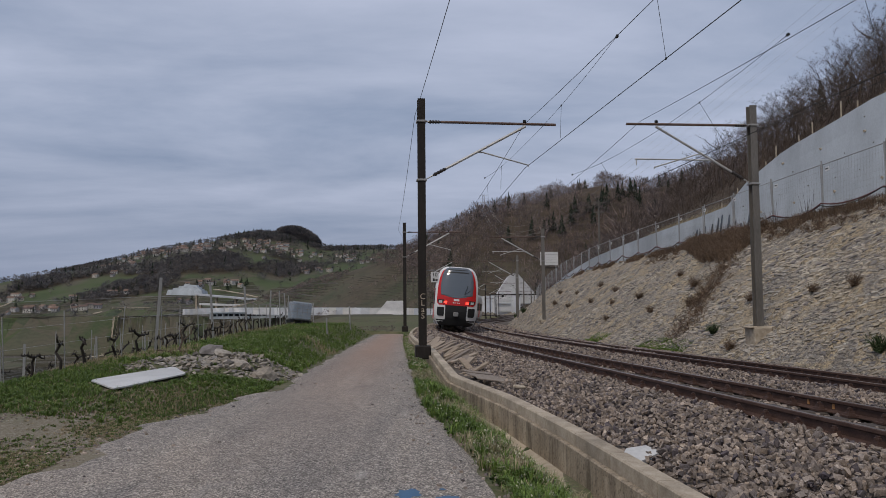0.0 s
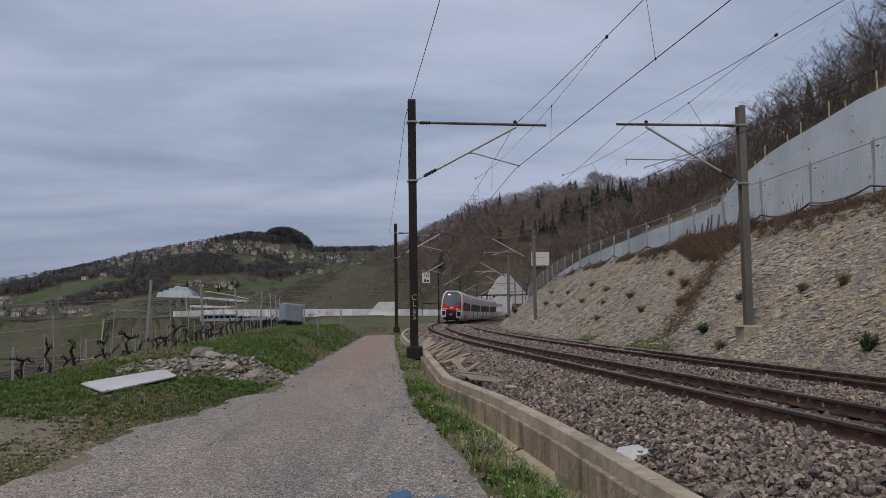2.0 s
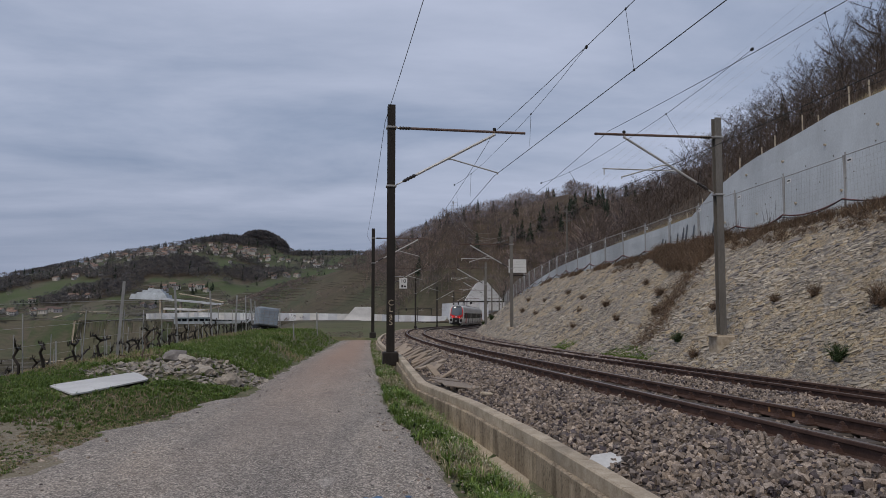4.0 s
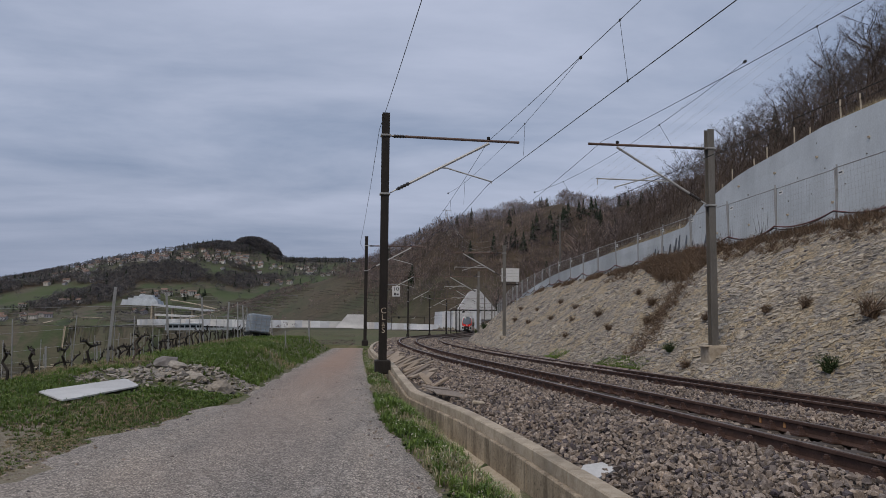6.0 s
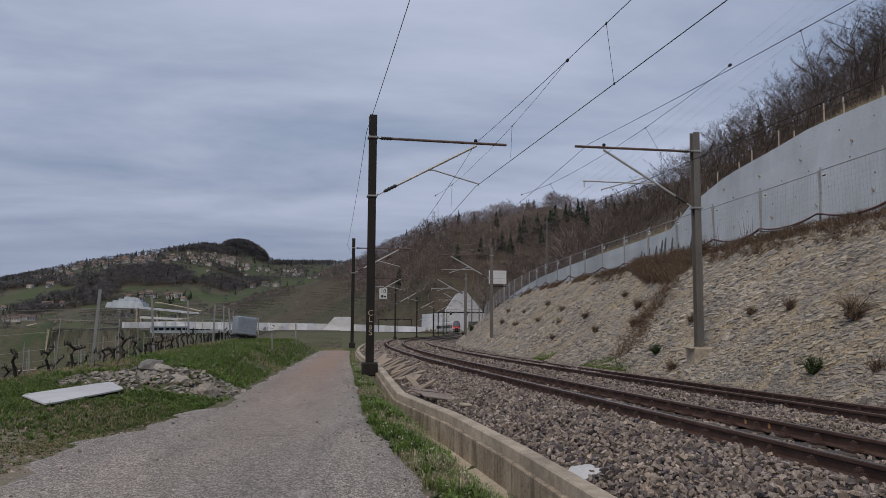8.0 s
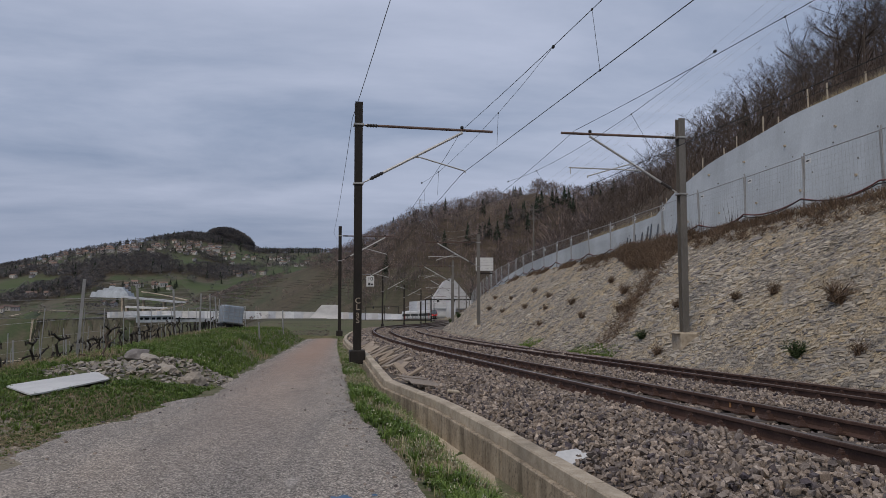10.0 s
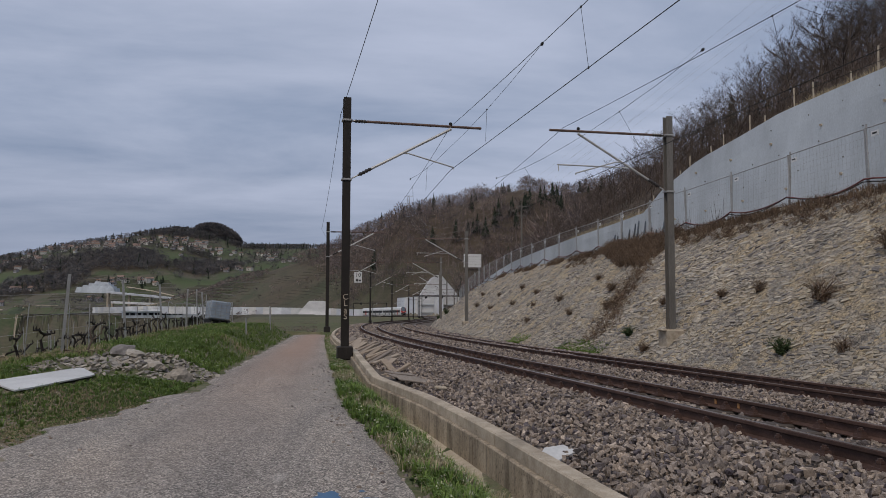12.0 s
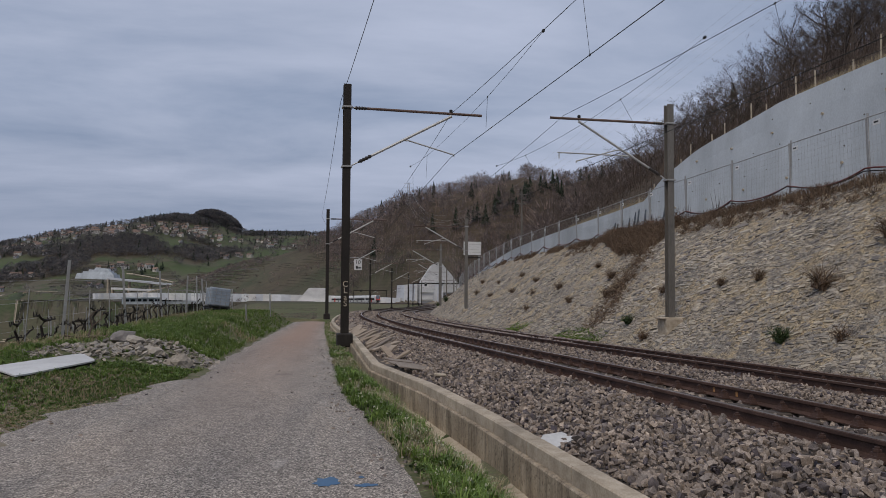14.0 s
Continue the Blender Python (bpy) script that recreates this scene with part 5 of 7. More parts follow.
def build_ballast():
    S, O, R = [], [], []
    for (s0, s1, spacing, rad), bands in (((1.5, 12, 0.046, 0.028), ((-3.0, -0.85), (-0.68, 0.68), (0.84, 2.95), (4.6, 6.5))), ((12, 24, 0.055, 0.032), ((-3.0, -0.85), (-0.68, 0.68), (0.84, 2.95), (4.6, 6.5))),
                                         ((24, 45, 0.100, 0.050), ((-2.9, -0.85), (-0.65, 0.65), (0.86, 2.95), (3.1, 4.4), (4.6, 6.5))), ((45, 90, 0.21, 0.095), ((-2.7, -0.9), (-0.65, 0.65), (0.9, 2.9), (3.1, 4.4), (4.7, 6.4)))):
        for a, b in bands:
            ns, no = int((s1 - s0) / spacing), int((b - a) / spacing)
            gs, go = np.meshgrid(s0 + spacing * np.arange(ns), a + spacing * np.arange(no))
            gs = gs.ravel() + RNG.uniform(-0.5, 0.5, gs.size) * spacing * 1.3
            go = go.ravel() + RNG.uniform(-0.5, 0.5, go.size) * spacing * 1.3
            S.append(gs); O.append(go); R.append(rad * RNG.uniform(0.6, 1.25, gs.size))
    S, O, R = np.concatenate(S), np.concatenate(O), np.concatenate(R)
    grid_s, grid_o = np.arange(0, 92, 1.0), np.linspace(-3.3, 6.9, 103)
    table = np.array([[bed_profile(a, b) for b in grid_o] for a in grid_s])
    i = np.clip(S.astype(int), 0, 90); f = S - i
    j = np.clip(((O + 3.3) / 0.1).astype(int), 0, 101); g = (O + 3.3) / 0.1 - j
    h = (table[i, j] * (1 - f) + table[i + 1, j] * f) * (1 - g) + (table[i, j + 1] * (1 - f) + table[i + 1, j + 1] * f) * g
    h = h + RNG.uniform(-0.055, 0.055, len(S)) + 0.03 * lattice(S, O, 0.5, 3)
    keep = (O > np.array([side_wall_o(q) for q in S]) + 0.2)
    S, O, R, h = S[keep], O[keep], R[keep], h[keep]
    pts = line_points(S, O, h)
    sizes = R[:, None] * np.column_stack([RNG.uniform(0.75, 1.35, len(S)), RNG.uniform(0.6, 1.0, len(S)), RNG.uniform(0.4, 0.8, len(S))])
    near = np.where((S > 4.2) & (S < 6.2) & (O < -1.0))[0][:290]
    rest = np.setdiff1d(np.arange(len(S)), near)
    me = many("ballast_stones", CHIP_V, CHIP_F, pts[rest], sizes[rest], spin(len(rest)), 0.34, M_BALLAST)
    bed = bpy.data.objects["ballast_bed"]
    tagged(part("ballast_stones", me, None, bed, "loose angular grey-brown crushed stones"), kind="stuff")
    kinds = [many("stone", CHIP_V, CHIP_F, np.zeros((1, 3)), np.ones((1, 3)), spin(1), 0.34, M_BALLAST1) for _ in range(9)]
    for q, i in enumerate(near):
        ob = part("stone", kinds[q % 9], None, bed, at=pose(*pts[i], *RNG.uniform(0, 360, 3)))
        ob.scale = sizes[i] * 1.15


build_ballast()


def build_slope_stones():
    """Rough slabs bedded in the slope, in courses that dip along the line."""
    S, K, size, turn = [], [], [], []
    for s0, s1, du, dv in ((-6, 22, 0.17, 0.095), (22, 45, 0.24, 0.13), (45, 112, 0.42, 0.22)):
        rows_n = int(8.2 / dv)
        for r in range(rows_n):
            s = s0 + RNG.uniform(0, du)
            while s < s1:
                w = du * RNG.uniform(0.5, 1.7)
                if RNG.uniform() < 0.42 + 0.5 * float(lattice(np.array(s), np.array(r * dv), 1.5, 9)) + 0.35 * float(lattice(np.array(s), np.array(r * dv), 5.0, 4)):
                    S.append(s + w / 2 + RNG.normal(0, 0.1)); K.append((r + 0.5 + RNG.uniform(-0.25, 0.25)) / rows_n)
                    size.append((w * 0.5 * RNG.uniform(0.6, 1.1), dv * 0.5 * RNG.uniform(0.5, 1.4), RNG.uniform(0.010, 0.034) * (1 if s1 < 30 else 1.5)))
                s += w * RNG.uniform(0.9, 1.15)
    S, K, size = np.array(S), np.array(K), np.array(size)
    fo, fh = fence_o(S), fence_h(S)
    O = 6.5 + (fo - 6.75) * K
    H = np.array([slope_relief(a, b) for a, b in zip(S, O)]) + 0.006
    pts = line_points(S, O, H)
    n = len(S)
    th = np.interp(S, LINE_S, LTH)
    ang = np.arctan2(fh + 0.45, fo - 6.75)
    U = np.column_stack([np.sin(th), np.cos(th), np.full(n, -0.02)])          # along
    V = np.column_stack([np.cos(ang) * np.cos(th), -np.cos(ang) * np.sin(th), np.sin(ang)])  # up the slope
    N = np.cross(U, V) * -1
    N[N[:, 2] < 0] *= -1
    dip = -0.30 + 0.25 * lattice(S, O, 3.0, 6) + RNG.normal(0, 0.22, n)
    c, s_ = np.cos(dip)[:, None], np.sin(dip)[:, None]
    U, V = U * c + V * s_, V * c - U * s_
    tilt = RNG.normal(0, 0.13, (n, 2))
    N2 = N + U * tilt[:, :1] + V * tilt[:, 1:]
    T = np.stack([U, V, N2], -1)
    near = np.where((S > 11) & (S < 24) & (K > 0.1) & (K < 0.45))[0]
    near = near[:: max(1, len(near) // 290)][:290]
    rest = np.setdiff1d(np.arange(n), near)
    me = many("slope_stones", CHIP_V, CHIP_F, pts[rest], size[rest], T[rest], 0.36, M_ROCK)
    tagged(part("slope_stones", me, None, SLOPE, "weathered beige and grey facing stones"), kind="stuff")
    kinds = [many("stone", CHIP_V, CHIP_F, np.zeros((1, 3)), np.ones((1, 3)), np.eye(3)[None], 0.36, M_ROCK1) for _ in range(9)]
    for q, i in enumerate(near):
        m = Matrix([[*T[i][0], pts[i][0]], [*T[i][1], pts[i][1]], [*T[i][2], pts[i][2]], [0, 0, 0, 1]])
        ob = part("stone", kinds[q % 9], None, SLOPE)
        ob.matrix_basis = Matrix.LocRotScale(m.translation, m.to_quaternion(), Vector(size[i]) * 1.02)


build_slope_stones()


# ---- plants that can be told apart, and grass ----
def blades(name, centres, heights, width, lean, material, per=1):
    """Thin bent blades, two triangles each."""
    c = np.repeat(centres, per, 0)
    h = np.repeat(heights, per) * RNG.uniform(0.6, 1.2, len(c))
    n = len(c)
    a = RNG.uniform(0, 2 * math.pi, n)
    side = np.column_stack([np.cos(a), np.sin(a), np.zeros(n)]) * width * RNG.uniform(0.6, 1.3, n)[:, None]
    b = RNG.uniform(0, 2 * math.pi, n)
    l = np.abs(RNG.normal(0, lean, n)) * h
    over = np.column_stack([np.cos(b) * l, np.sin(b) * l, np.zeros(n)])
    mid = c + over * 0.35 + np.column_stack([np.zeros(n), np.zeros(n), h * 0.6])
    top = c + over + np.column_stack([np.zeros(n), np.zeros(n), h])
    v = np.stack([c - side, c + side, mid + side * 0.7, mid - side * 0.7, top], 1).reshape(-1, 3)
    k = (np.arange(n) * 5)[:, None]
    me = bpy.data.meshes.new(name)
    me.from_pydata(v, [], (k + np.array([0, 1, 2, 3])).tolist() + (k + np.array([3, 2, 4])).tolist())
    me.materials.append(material)
    return me


def tufts(name, centres, heights, spread, per, width, material):
    """Clumps of blades that rise from one root and arch outwards."""
    n = len(centres) * per
    c = np.repeat(centres, per, 0)
    h = np.repeat(heights, per) * RNG.uniform(0.45, 1.1, n)
    a = RNG.uniform(0, 2 * math.pi, n)
    d = np.column_stack([np.cos(a), np.sin(a), np.zeros(n)])
    out = RNG.uniform(0, 1, n)
    root = c + d * (spread * out * RNG.uniform(0.2, 1, n))[:, None]
    arch = h * (0.15 + 0.75 * out)
    up = np.array([0.0, 0.0, 1.0])
    side = np.column_stack([-np.sin(a), np.cos(a), np.zeros(n)]) * (width * RNG.uniform(0.6, 1.4, n))[:, None]
    mid = root + d * (arch * 0.4)[:, None] + up * (h * 0.65)[:, None]
    tip = root + d * arch[:, None] + up * (h * (1 - 0.45 * out))[:, None]
    v = np.stack([root - side, root + side, mid + side * 0.8, mid - side * 0.8, tip], 1).reshape(-1, 3)
    k = (np.arange(n) * 5)[:, None]
    me = bpy.data.meshes.new(name)
    me.from_pydata(v, [], (k + np.array([0, 1, 2, 3])).tolist() + (k + np.array([3, 2, 4])).tolist())
    me.materials.append(material)
    return me


def scatter(n, x0, x1, y0, y1):
    return RNG.uniform(x0, x1, n), RNG.uniform(y0, y1, n)


def build_grass():
    # verge between lane and wall
    sets = []
    y = RNG.uniform(4.5, 60, 26000) ; y = 4.5 + (y - 4.5) ** 1.0 * RNG.uniform(0.1, 1, len(y))
    s, _ = to_line(road_right(y), y)
    wx = np.array([along(a, side_wall_o(a)).x for a in s]) - 0.15
    xr = road_right(y)
    u = RNG.uniform(0, 1, len(y)) ** 0.8
    x = xr - 0.12 + (wx - xr - 0.14 * smooth(22, 12, y)) * u
    dens = np.maximum(0.60 + 0.6 * lattice(x, y, 0.9, 4), 0.3)
    keep = (RNG.uniform(0, 1, len(x)) < dens) & (y > 4.4)
    x, y, u = x[keep], y[keep], u[keep]
    z = ground(x, y)
    yellow = (lattice(x, y, 1.4, 8) + 0.15 * (y < 7.2) + RNG.normal(0, 0.45, len(x)) + 0.35 * (u - 0.5)) > 0.10
    g = ~yellow
    P = np.column_stack([x, y, z])
    ob = tagged(new("verge_grass", blades("verge_grass", P[g], 0.05 + 0.13 * np.abs(lattice(x[g], y[g], 1.2, 4)), 0.006, 0.6, M_GRASS, 2)), "tufted green grass between the lane and the wall", "grass", kind="stuff")
    tagged(new("dry_verge_grass", blades("dry_verge_grass", P[yellow], 0.05 + 0.10 * np.abs(lattice(x[yellow], y[yellow], 0.7, 6)), 0.004, 0.8, M_DRYGRASS, 2)), "straw-coloured dry grass along the wall", "grass", kind="stuff")
    i = np.where(g)[0][::10]
    tagged(new("verge_tufts", tufts("verge_tufts", P[i], 0.10 + 0.16 * np.abs(lattice(x[i], y[i], 1.2, 4)) + RNG.uniform(0, 0.06, len(i)), 0.05, 34, 0.0055, M_GRASS)), "thick rounded tufts of bright green grass beside the lane", "grass", kind="stuff")
    i = np.where(g)[0][4::11]
    tagged(new("verge_weeds", tufts("verge_weeds", P[i], RNG.uniform(0.03, 0.07, len(i)), 0.06, 14, 0.017, M_MOSS)), "low broad-leaved green weeds in the verge", "weeds", kind="stuff")
    i = np.where(yellow)[0][::14]
    tagged(new("straw_tufts", tufts("straw_tufts", P[i], RNG.uniform(0.10, 0.24, len(i)), 0.06, 22, 0.0045, M_STRAW)), "pale straw tufts among the green verge grass", "grass", kind="stuff")
    i = np.arange(0, len(P), 30)
    tagged(new("verge_flowers", tufts("verge_flowers", P[i] + np.array([0, 0, 0.13]), np.full(len(i), 0.025), 0.07, 4, 0.0055, M_FLOWER)), "tiny pale yellow flower heads in the verge", "flowers", kind="stuff")
    # a large pale dry clump
    for cx, cy, sx, sy, n, tall in ((0.45, 10.6, 0.14, 0.22, 130, 0.26), (0.15, 12.6, 0.10, 0.5, 70, 0.16), (1.10, 6.6, 0.12, 0.6, 150, 0.10), (-0.25, 16.5, 0.12, 0.9, 80, 0.16)):
        q = RNG.normal(0, 1, (n, 2)) * (sx, sy) + (cx, cy)
        P2 = np.column_stack([q[:, 0], q[:, 1], ground(q[:, 0], q[:, 1])])
        tagged(new("dry_clump", tufts("dry_clump", P2, RNG.uniform(0.6, 1.1, len(P2)) * tall, 0.06, 26, 0.0045, M_STRAW)), "bushy clump of pale dry stalks in the verge", "grass", kind="stuff")
    # the bank on the left of the lane, and the turf round the panel
    x, y = scatter(60000, -13, -2.9, 8.5, 62)
    y = 8.5 + (y - 8.5) * RNG.uniform(0.12, 1, len(y))
    xl, xe = road_left(y), brow(y)
    dens = np.clip(0.75 + 0.5 * lattice(x, y, 1.5, 6), 0.05, 1) * smooth(-0.05, 0.2, xl - x) * (x > xe - 1.5)
    dens *= np.where(y < 13, smooth(9.3, 11.2, y + 0.6 * lattice(x, y, 1.1, 2)), 1)
    dens *= np.where(np.abs(x + 5.43) / 0.85 + np.abs(y - 13.35) / 1.7 < 1, 0, 1)
    rub = (((x + 4.9) / 1.9) ** 2 + ((y - 16.2) / 2.2) ** 2) < 1
    dens *= np.where(rub, 0.12, 1)
    keep = RNG.uniform(0, 1, len(x)) < dens
    x, y = x[keep], y[keep]
    z = ground(x, y)
    fresh = lattice(x, y, 2.6, 9) + RNG.normal(0, 0.3, len(x)) < np.where(x < brow(y) + 0.5, 0.1, 0.55)
    P = np.column_stack([x, y, z])
    hg = 0.05 + 0.07 * smooth(15, 20, y) + 0.05 * lattice(x, y, 1.0, 3) ** 2
    tagged(new("bank_grass", blades("bank_grass", P[fresh], hg[fresh], 0.007, 0.5, M_GRASS, 2)), "fresh green spring grass on the bank beside the lane", "grass", kind="stuff")
    tagged(new("dry_bank_grass", blades("dry_bank_grass", P[~fresh], hg[~fresh] * 1.3, 0.005, 0.5, M_DRYGRASS, 2)), "pale dry grass on the edge of the vineyard", "grass", kind="stuff")
    qx, qy = scatter(15000, -9.5, -3.2, 9.0, 17.5)
    ok = (qx < road_left(qy) - 0.05) & (np.abs(qx + 5.43) / 0.8 + np.abs(qy - 13.35) / 1.6 > 1) & ((((qx + 4.9) / 1.9) ** 2 + ((qy - 16.2) / 2.2) ** 2) > 1)
    ok &= (smooth(9.2, 11.0, qy + 0.7 * lattice(qx, qy, 1.1, 2)) > RNG.uniform(0, 1, len(qx))) & (qx > brow(qy) - 1)
    Q = np.column_stack([qx, qy, ground(qx, qy)])[ok]
    brown = RNG.uniform(0, 1, len(Q)) < 0.30 + 0.3 * lattice(Q[:, 0], Q[:, 1], 0.8, 7)
    tagged(new("turf_mat", tufts("turf_mat", Q[~brown], RNG.uniform(0.025, 0.06, (~brown).sum()), 0.08, 10, 0.008, M_TURF)), "dense short dark green turf round the white panel", "grass", kind="stuff")
    tagged(new("brown_turf", tufts("brown_turf", Q[brown], RNG.uniform(0.02, 0.045, brown.sum()), 0.08, 10, 0.006, M_DRYGRASS)), "withered brown grass in the turf", "grass", kind="stuff")
    i = np.where(fresh)[0][::7]
    tagged(new("bank_tufts", tufts("bank_tufts", P[i], hg[i] * 1.1 + 0.03, 0.06, 22, 0.007, M_GRASS)), "dense fresh green tufts on the bank", "grass", kind="stuff")
    i = np.where(fresh & (y > 18))[0][3::9]
    tagged(new("bank_flowers", tufts("bank_flowers", P[i] + np.array([0, 0, 0.09]), np.full(len(i), 0.025), 0.05, 3, 0.006, M_FLOWER)), "tiny pale flower heads in the bank grass", "flowers", kind="stuff")
    # foreground scraps on bare soil
    x, y = scatter(16000, -9.5, -3.6, 5.5, 12)
    keep = (lattice(x, y, 0.8, 5) + RNG.normal(0, 0.2, len(x)) + 0.15 * (y > 8) > 0.3) & (x < road_left(y))
    P = np.column_stack([x[keep], y[keep], ground(x[keep], y[keep])])
    # stones trodden into the bare earth
    n = 11000
    gx, gy = scatter(n, -9.5, -3.4, 5.0, 12.5)
    keep2 = (gx < road_left(gy) + 0.3) & (lattice(gx, gy, 0.9, 5) < 0.25)
    gx, gy = gx[keep2], gy[keep2]
    n = len(gx)
    r = 0.004 + 0.018 * RNG.uniform(0, 1, n) ** 2.5
    me = many("trodden_gravel", CHIP_V, CHIP_F, np.column_stack([gx, gy, ground(gx, gy) + r * 0.2]), r[:, None] * np.array([1.2, 0.9, 0.6]), spin(n, 0.3), 0.3, M_BALLAST)
    tagged(new("trodden_gravel", me), "small stones trodden into bare earth beside the lane", "gravel", kind="stuff")
    qy = RNG.uniform(5.6, 12, 5200)
    qx = road_left(qy) + 0.10 - np.abs(RNG.normal(0, 0.45, len(qy)))
    ok = lattice(qx, qy, 0.7, 3) + RNG.normal(0, 0.35, len(qx)) > -0.05
    Q = np.column_stack([qx, qy, ground(qx, qy)])[ok]
    brown = RNG.uniform(0, 1, len(Q)) < 0.5
    for name, q, mt, label in (("edge_moss", Q[~brown], M_TURF, "olive moss and low grass along the lane's edge"), ("edge_straw", Q[brown], M_DRYGRASS, "flat withered grass along the lane's edge")):
        tagged(new(name, tufts(name, q, RNG.uniform(0.012, 0.03, len(q)), 0.08, 14, 0.005, mt)), label, "grass", kind="stuff")
    i = np.arange(0, len(P), 5)
    tagged(new("moss_tufts", tufts("moss_tufts", P[i], RNG.uniform(0.012, 0.03, len(i)), 0.09, 18, 0.006, M_TURF)), "short mossy olive tufts on trodden earth", "grass", kind="stuff")
    tagged(new("sparse_grass", blades("sparse_grass", P[::3], np.full(len(P[::3]), 0.035), 0.004, 0.9, M_DRYGRASS, 2)), "sparse short grass on trodden earth", "grass", kind="stuff")
    # low green growth at the slope's foot
    s = RNG.uniform(23, 40, 5000); o = 6.55 + RNG.uniform(-0.25, 0.5, len(s))
    keep = lattice(s, o, 2.6, 2) > np.where((s > 27) & (s < 33), -0.35, 0.5)
    P = line_points(s[keep], o[keep], np.full(keep.sum(), -0.42) + 0.7 * np.maximum(o[keep] - 6.5, 0))
    tagged(new("slope_foot_growth", blades("slope_foot_growth", P, np.full(len(P), 0.13), 0.012, 0.6, M_GRASS, 2)), "low green weeds at the foot of the slope", "weeds", kind="stuff")


build_grass()


def twig_ball(n, r, h, width, up=0.6):
    """A shrub: bent twigs that fan from the root."""
    m = Mesh()
    for _ in range(n):
        a, q = random.uniform(0, 2 * math.pi), random.uniform(0.2, 1) ** 0.7
        tip = Vector((math.cos(a) * r * q, math.sin(a) * r * q, h * (random.uniform(0.25, 1) * (1 - 0.45 * q * q))))
        mid = tip * 0.5 + Vector((0, 0, h * up * 0.25)) + Vector((random.uniform(-1, 1), random.uniform(-1, 1), 0)) * r * 0.12
        root = Vector((random.uniform(-0.3, 0.3) * r, random.uniform(-0.3, 0.3) * r, 0))
        w = Vector((random.uniform(-1, 1), random.uniform(-1, 1), random.uniform(-0.5, 0.5))).normalized() * width
        m.add([root - w, root + w, mid + w * 0.8, mid - w * 0.8, tip], [(0, 1, 2, 3), (3, 2, 4)])
        for _ in range(2):
            e = mid.lerp(tip, random.uniform(0.1, 0.9))
            f = e + Vector((random.uniform(-1, 1), random.uniform(-1, 1), random.uniform(-0.3, 1))) * r * 0.28
            m.add([e - w * 0.6, e + w * 0.6, f], [(0, 1, 2)])
    return m


def build_shrubs():
    random.seed(11)
    ball = [twig_ball(150, 0.42, 0.5, 0.007).done("brush", M_BRAMBLE) for _ in range(3)]
    green = twig_ball(160, 0.38, 0.45, 0.011).done("brush", M_MOSS)

    def put(s, k, size, me, label, group):
        fo, fh = float(fence_o(s)), float(fence_h(s))
        p = along(s, 6.5 + (fo - 6.75) * k, -0.42 + (fh + 0.45) * k)
        t = thing("shrub", label, "shrub", pose(p.x, p.y, p.z, 0, 18, heading(s) + random.uniform(0, 360)), group)
        part("brush", me, None, t).scale = (size,) * 3

    for s, k, size in ((16.5, 0.62, 1.5), (17.5, 0.36, 1.7), (20.5, 0.42, 1.0), (22.5, 0.40, 0.8), (26, 0.36, 0.8), (24, 0.05, 0.9), (28.5, 0.62, 0.9), (31, 0.33, 1.1), (33, 0.5, 1.2), (35, 0.28, 1.0), (39, 0.42, 1.1), (43, 0.36, 1.0), (46, 0.52, 1.0),
                       (49, 0.4, 0.9), (52, 0.62, 1.0), (55, 0.35, 1.0), (58, 0.55, 0.9), (63, 0.4, 1.1), (68, 0.6, 1.1), (15.2, 0.12, 1.0), (40.5, 0.2, 0.9), (36.5, 0.62, 0.9)):
        put(s, k, size, ball[int(s) % 3], "dry brown twiggy shrub rooted in the stone slope", "shrubs on the slope")
    for s, k, size in ((17.2, 0.10, 1.2), (26.2, 0.14, 1.0), (86, 0.3, 1.6), (92, 0.35, 1.6), (97, 0.2, 1.6)):
        put(s, k, size, green, "small dark green bush rooted in the stone slope", "green bushes on the slope")
    # bramble fringe along the top of the slope, thick in one place
    m = Mesh()
    for _ in range(820):
        s = random.uniform(8, 47) if random.random() < 0.6 else random.uniform(32, 41.5)
        thick = 32 < s < 41.5
        k = random.uniform(0.84, 1.0) if not thick else random.uniform(float(np.interp(s, [32, 36, 41.5], [0.68, 0.74, 0.94])), 1.0)
        fo, fh = float(fence_o(s)), float(fence_h(s))
        p = along(s, 6.5 + (fo - 6.65) * k, -0.42 + (fh + 0.45) * k)
        b = twig_ball(16, 0.55 if thick else 0.38, 0.85 if thick else 0.36, 0.008)
        m.add([Vector(v) + p for v in b.v], b.f)
    for _ in range(330):
        u = random.random()
        s = 32.2 - 3.4 * u + random.gauss(0, 0.5)
        k = max(0.05, 0.68 - 0.56 * u + random.gauss(0, 0.04))
        fo, fh = float(fence_o(s)), float(fence_h(s))
        p = along(s, 6.5 + (fo - 6.65) * k, -0.42 + (fh + 0.45) * k)
        b = twig_ball(9, 0.36, 0.34, 0.007)
        m.add([Vector(v) + p for v in b.v], b.f)
    tagged(new("bramble_fringe", m.done("bramble_fringe", M_BRAMBLE)), "dry brown bramble fringe hanging over the top of the slope", "bramble", kind="stuff")
    n = 9000
    s = RNG.uniform(6, 75, n)
    k = RNG.uniform(0.95, 1.02, n)
    P = line_points(s, 6.5 + (fence_o(s) - 6.65) * k, -0.42 + (fence_h(s) + 0.45) * np.minimum(k, 1.0))
    keep = lattice(s, k * 9, 1.6, 3) > np.where(s < 48, -0.75, 0.1)
    tagged(new("slope_top_grass", blades("slope_top_grass", P[keep], np.full(keep.sum(), 0.32), 0.010, 0.7, M_BRAMBLE, 2)), "dry brown grass along the top edge of the slope", "grass", kind="stuff")
    # dark climbing twigs against the concrete wall
    m = Mesh()
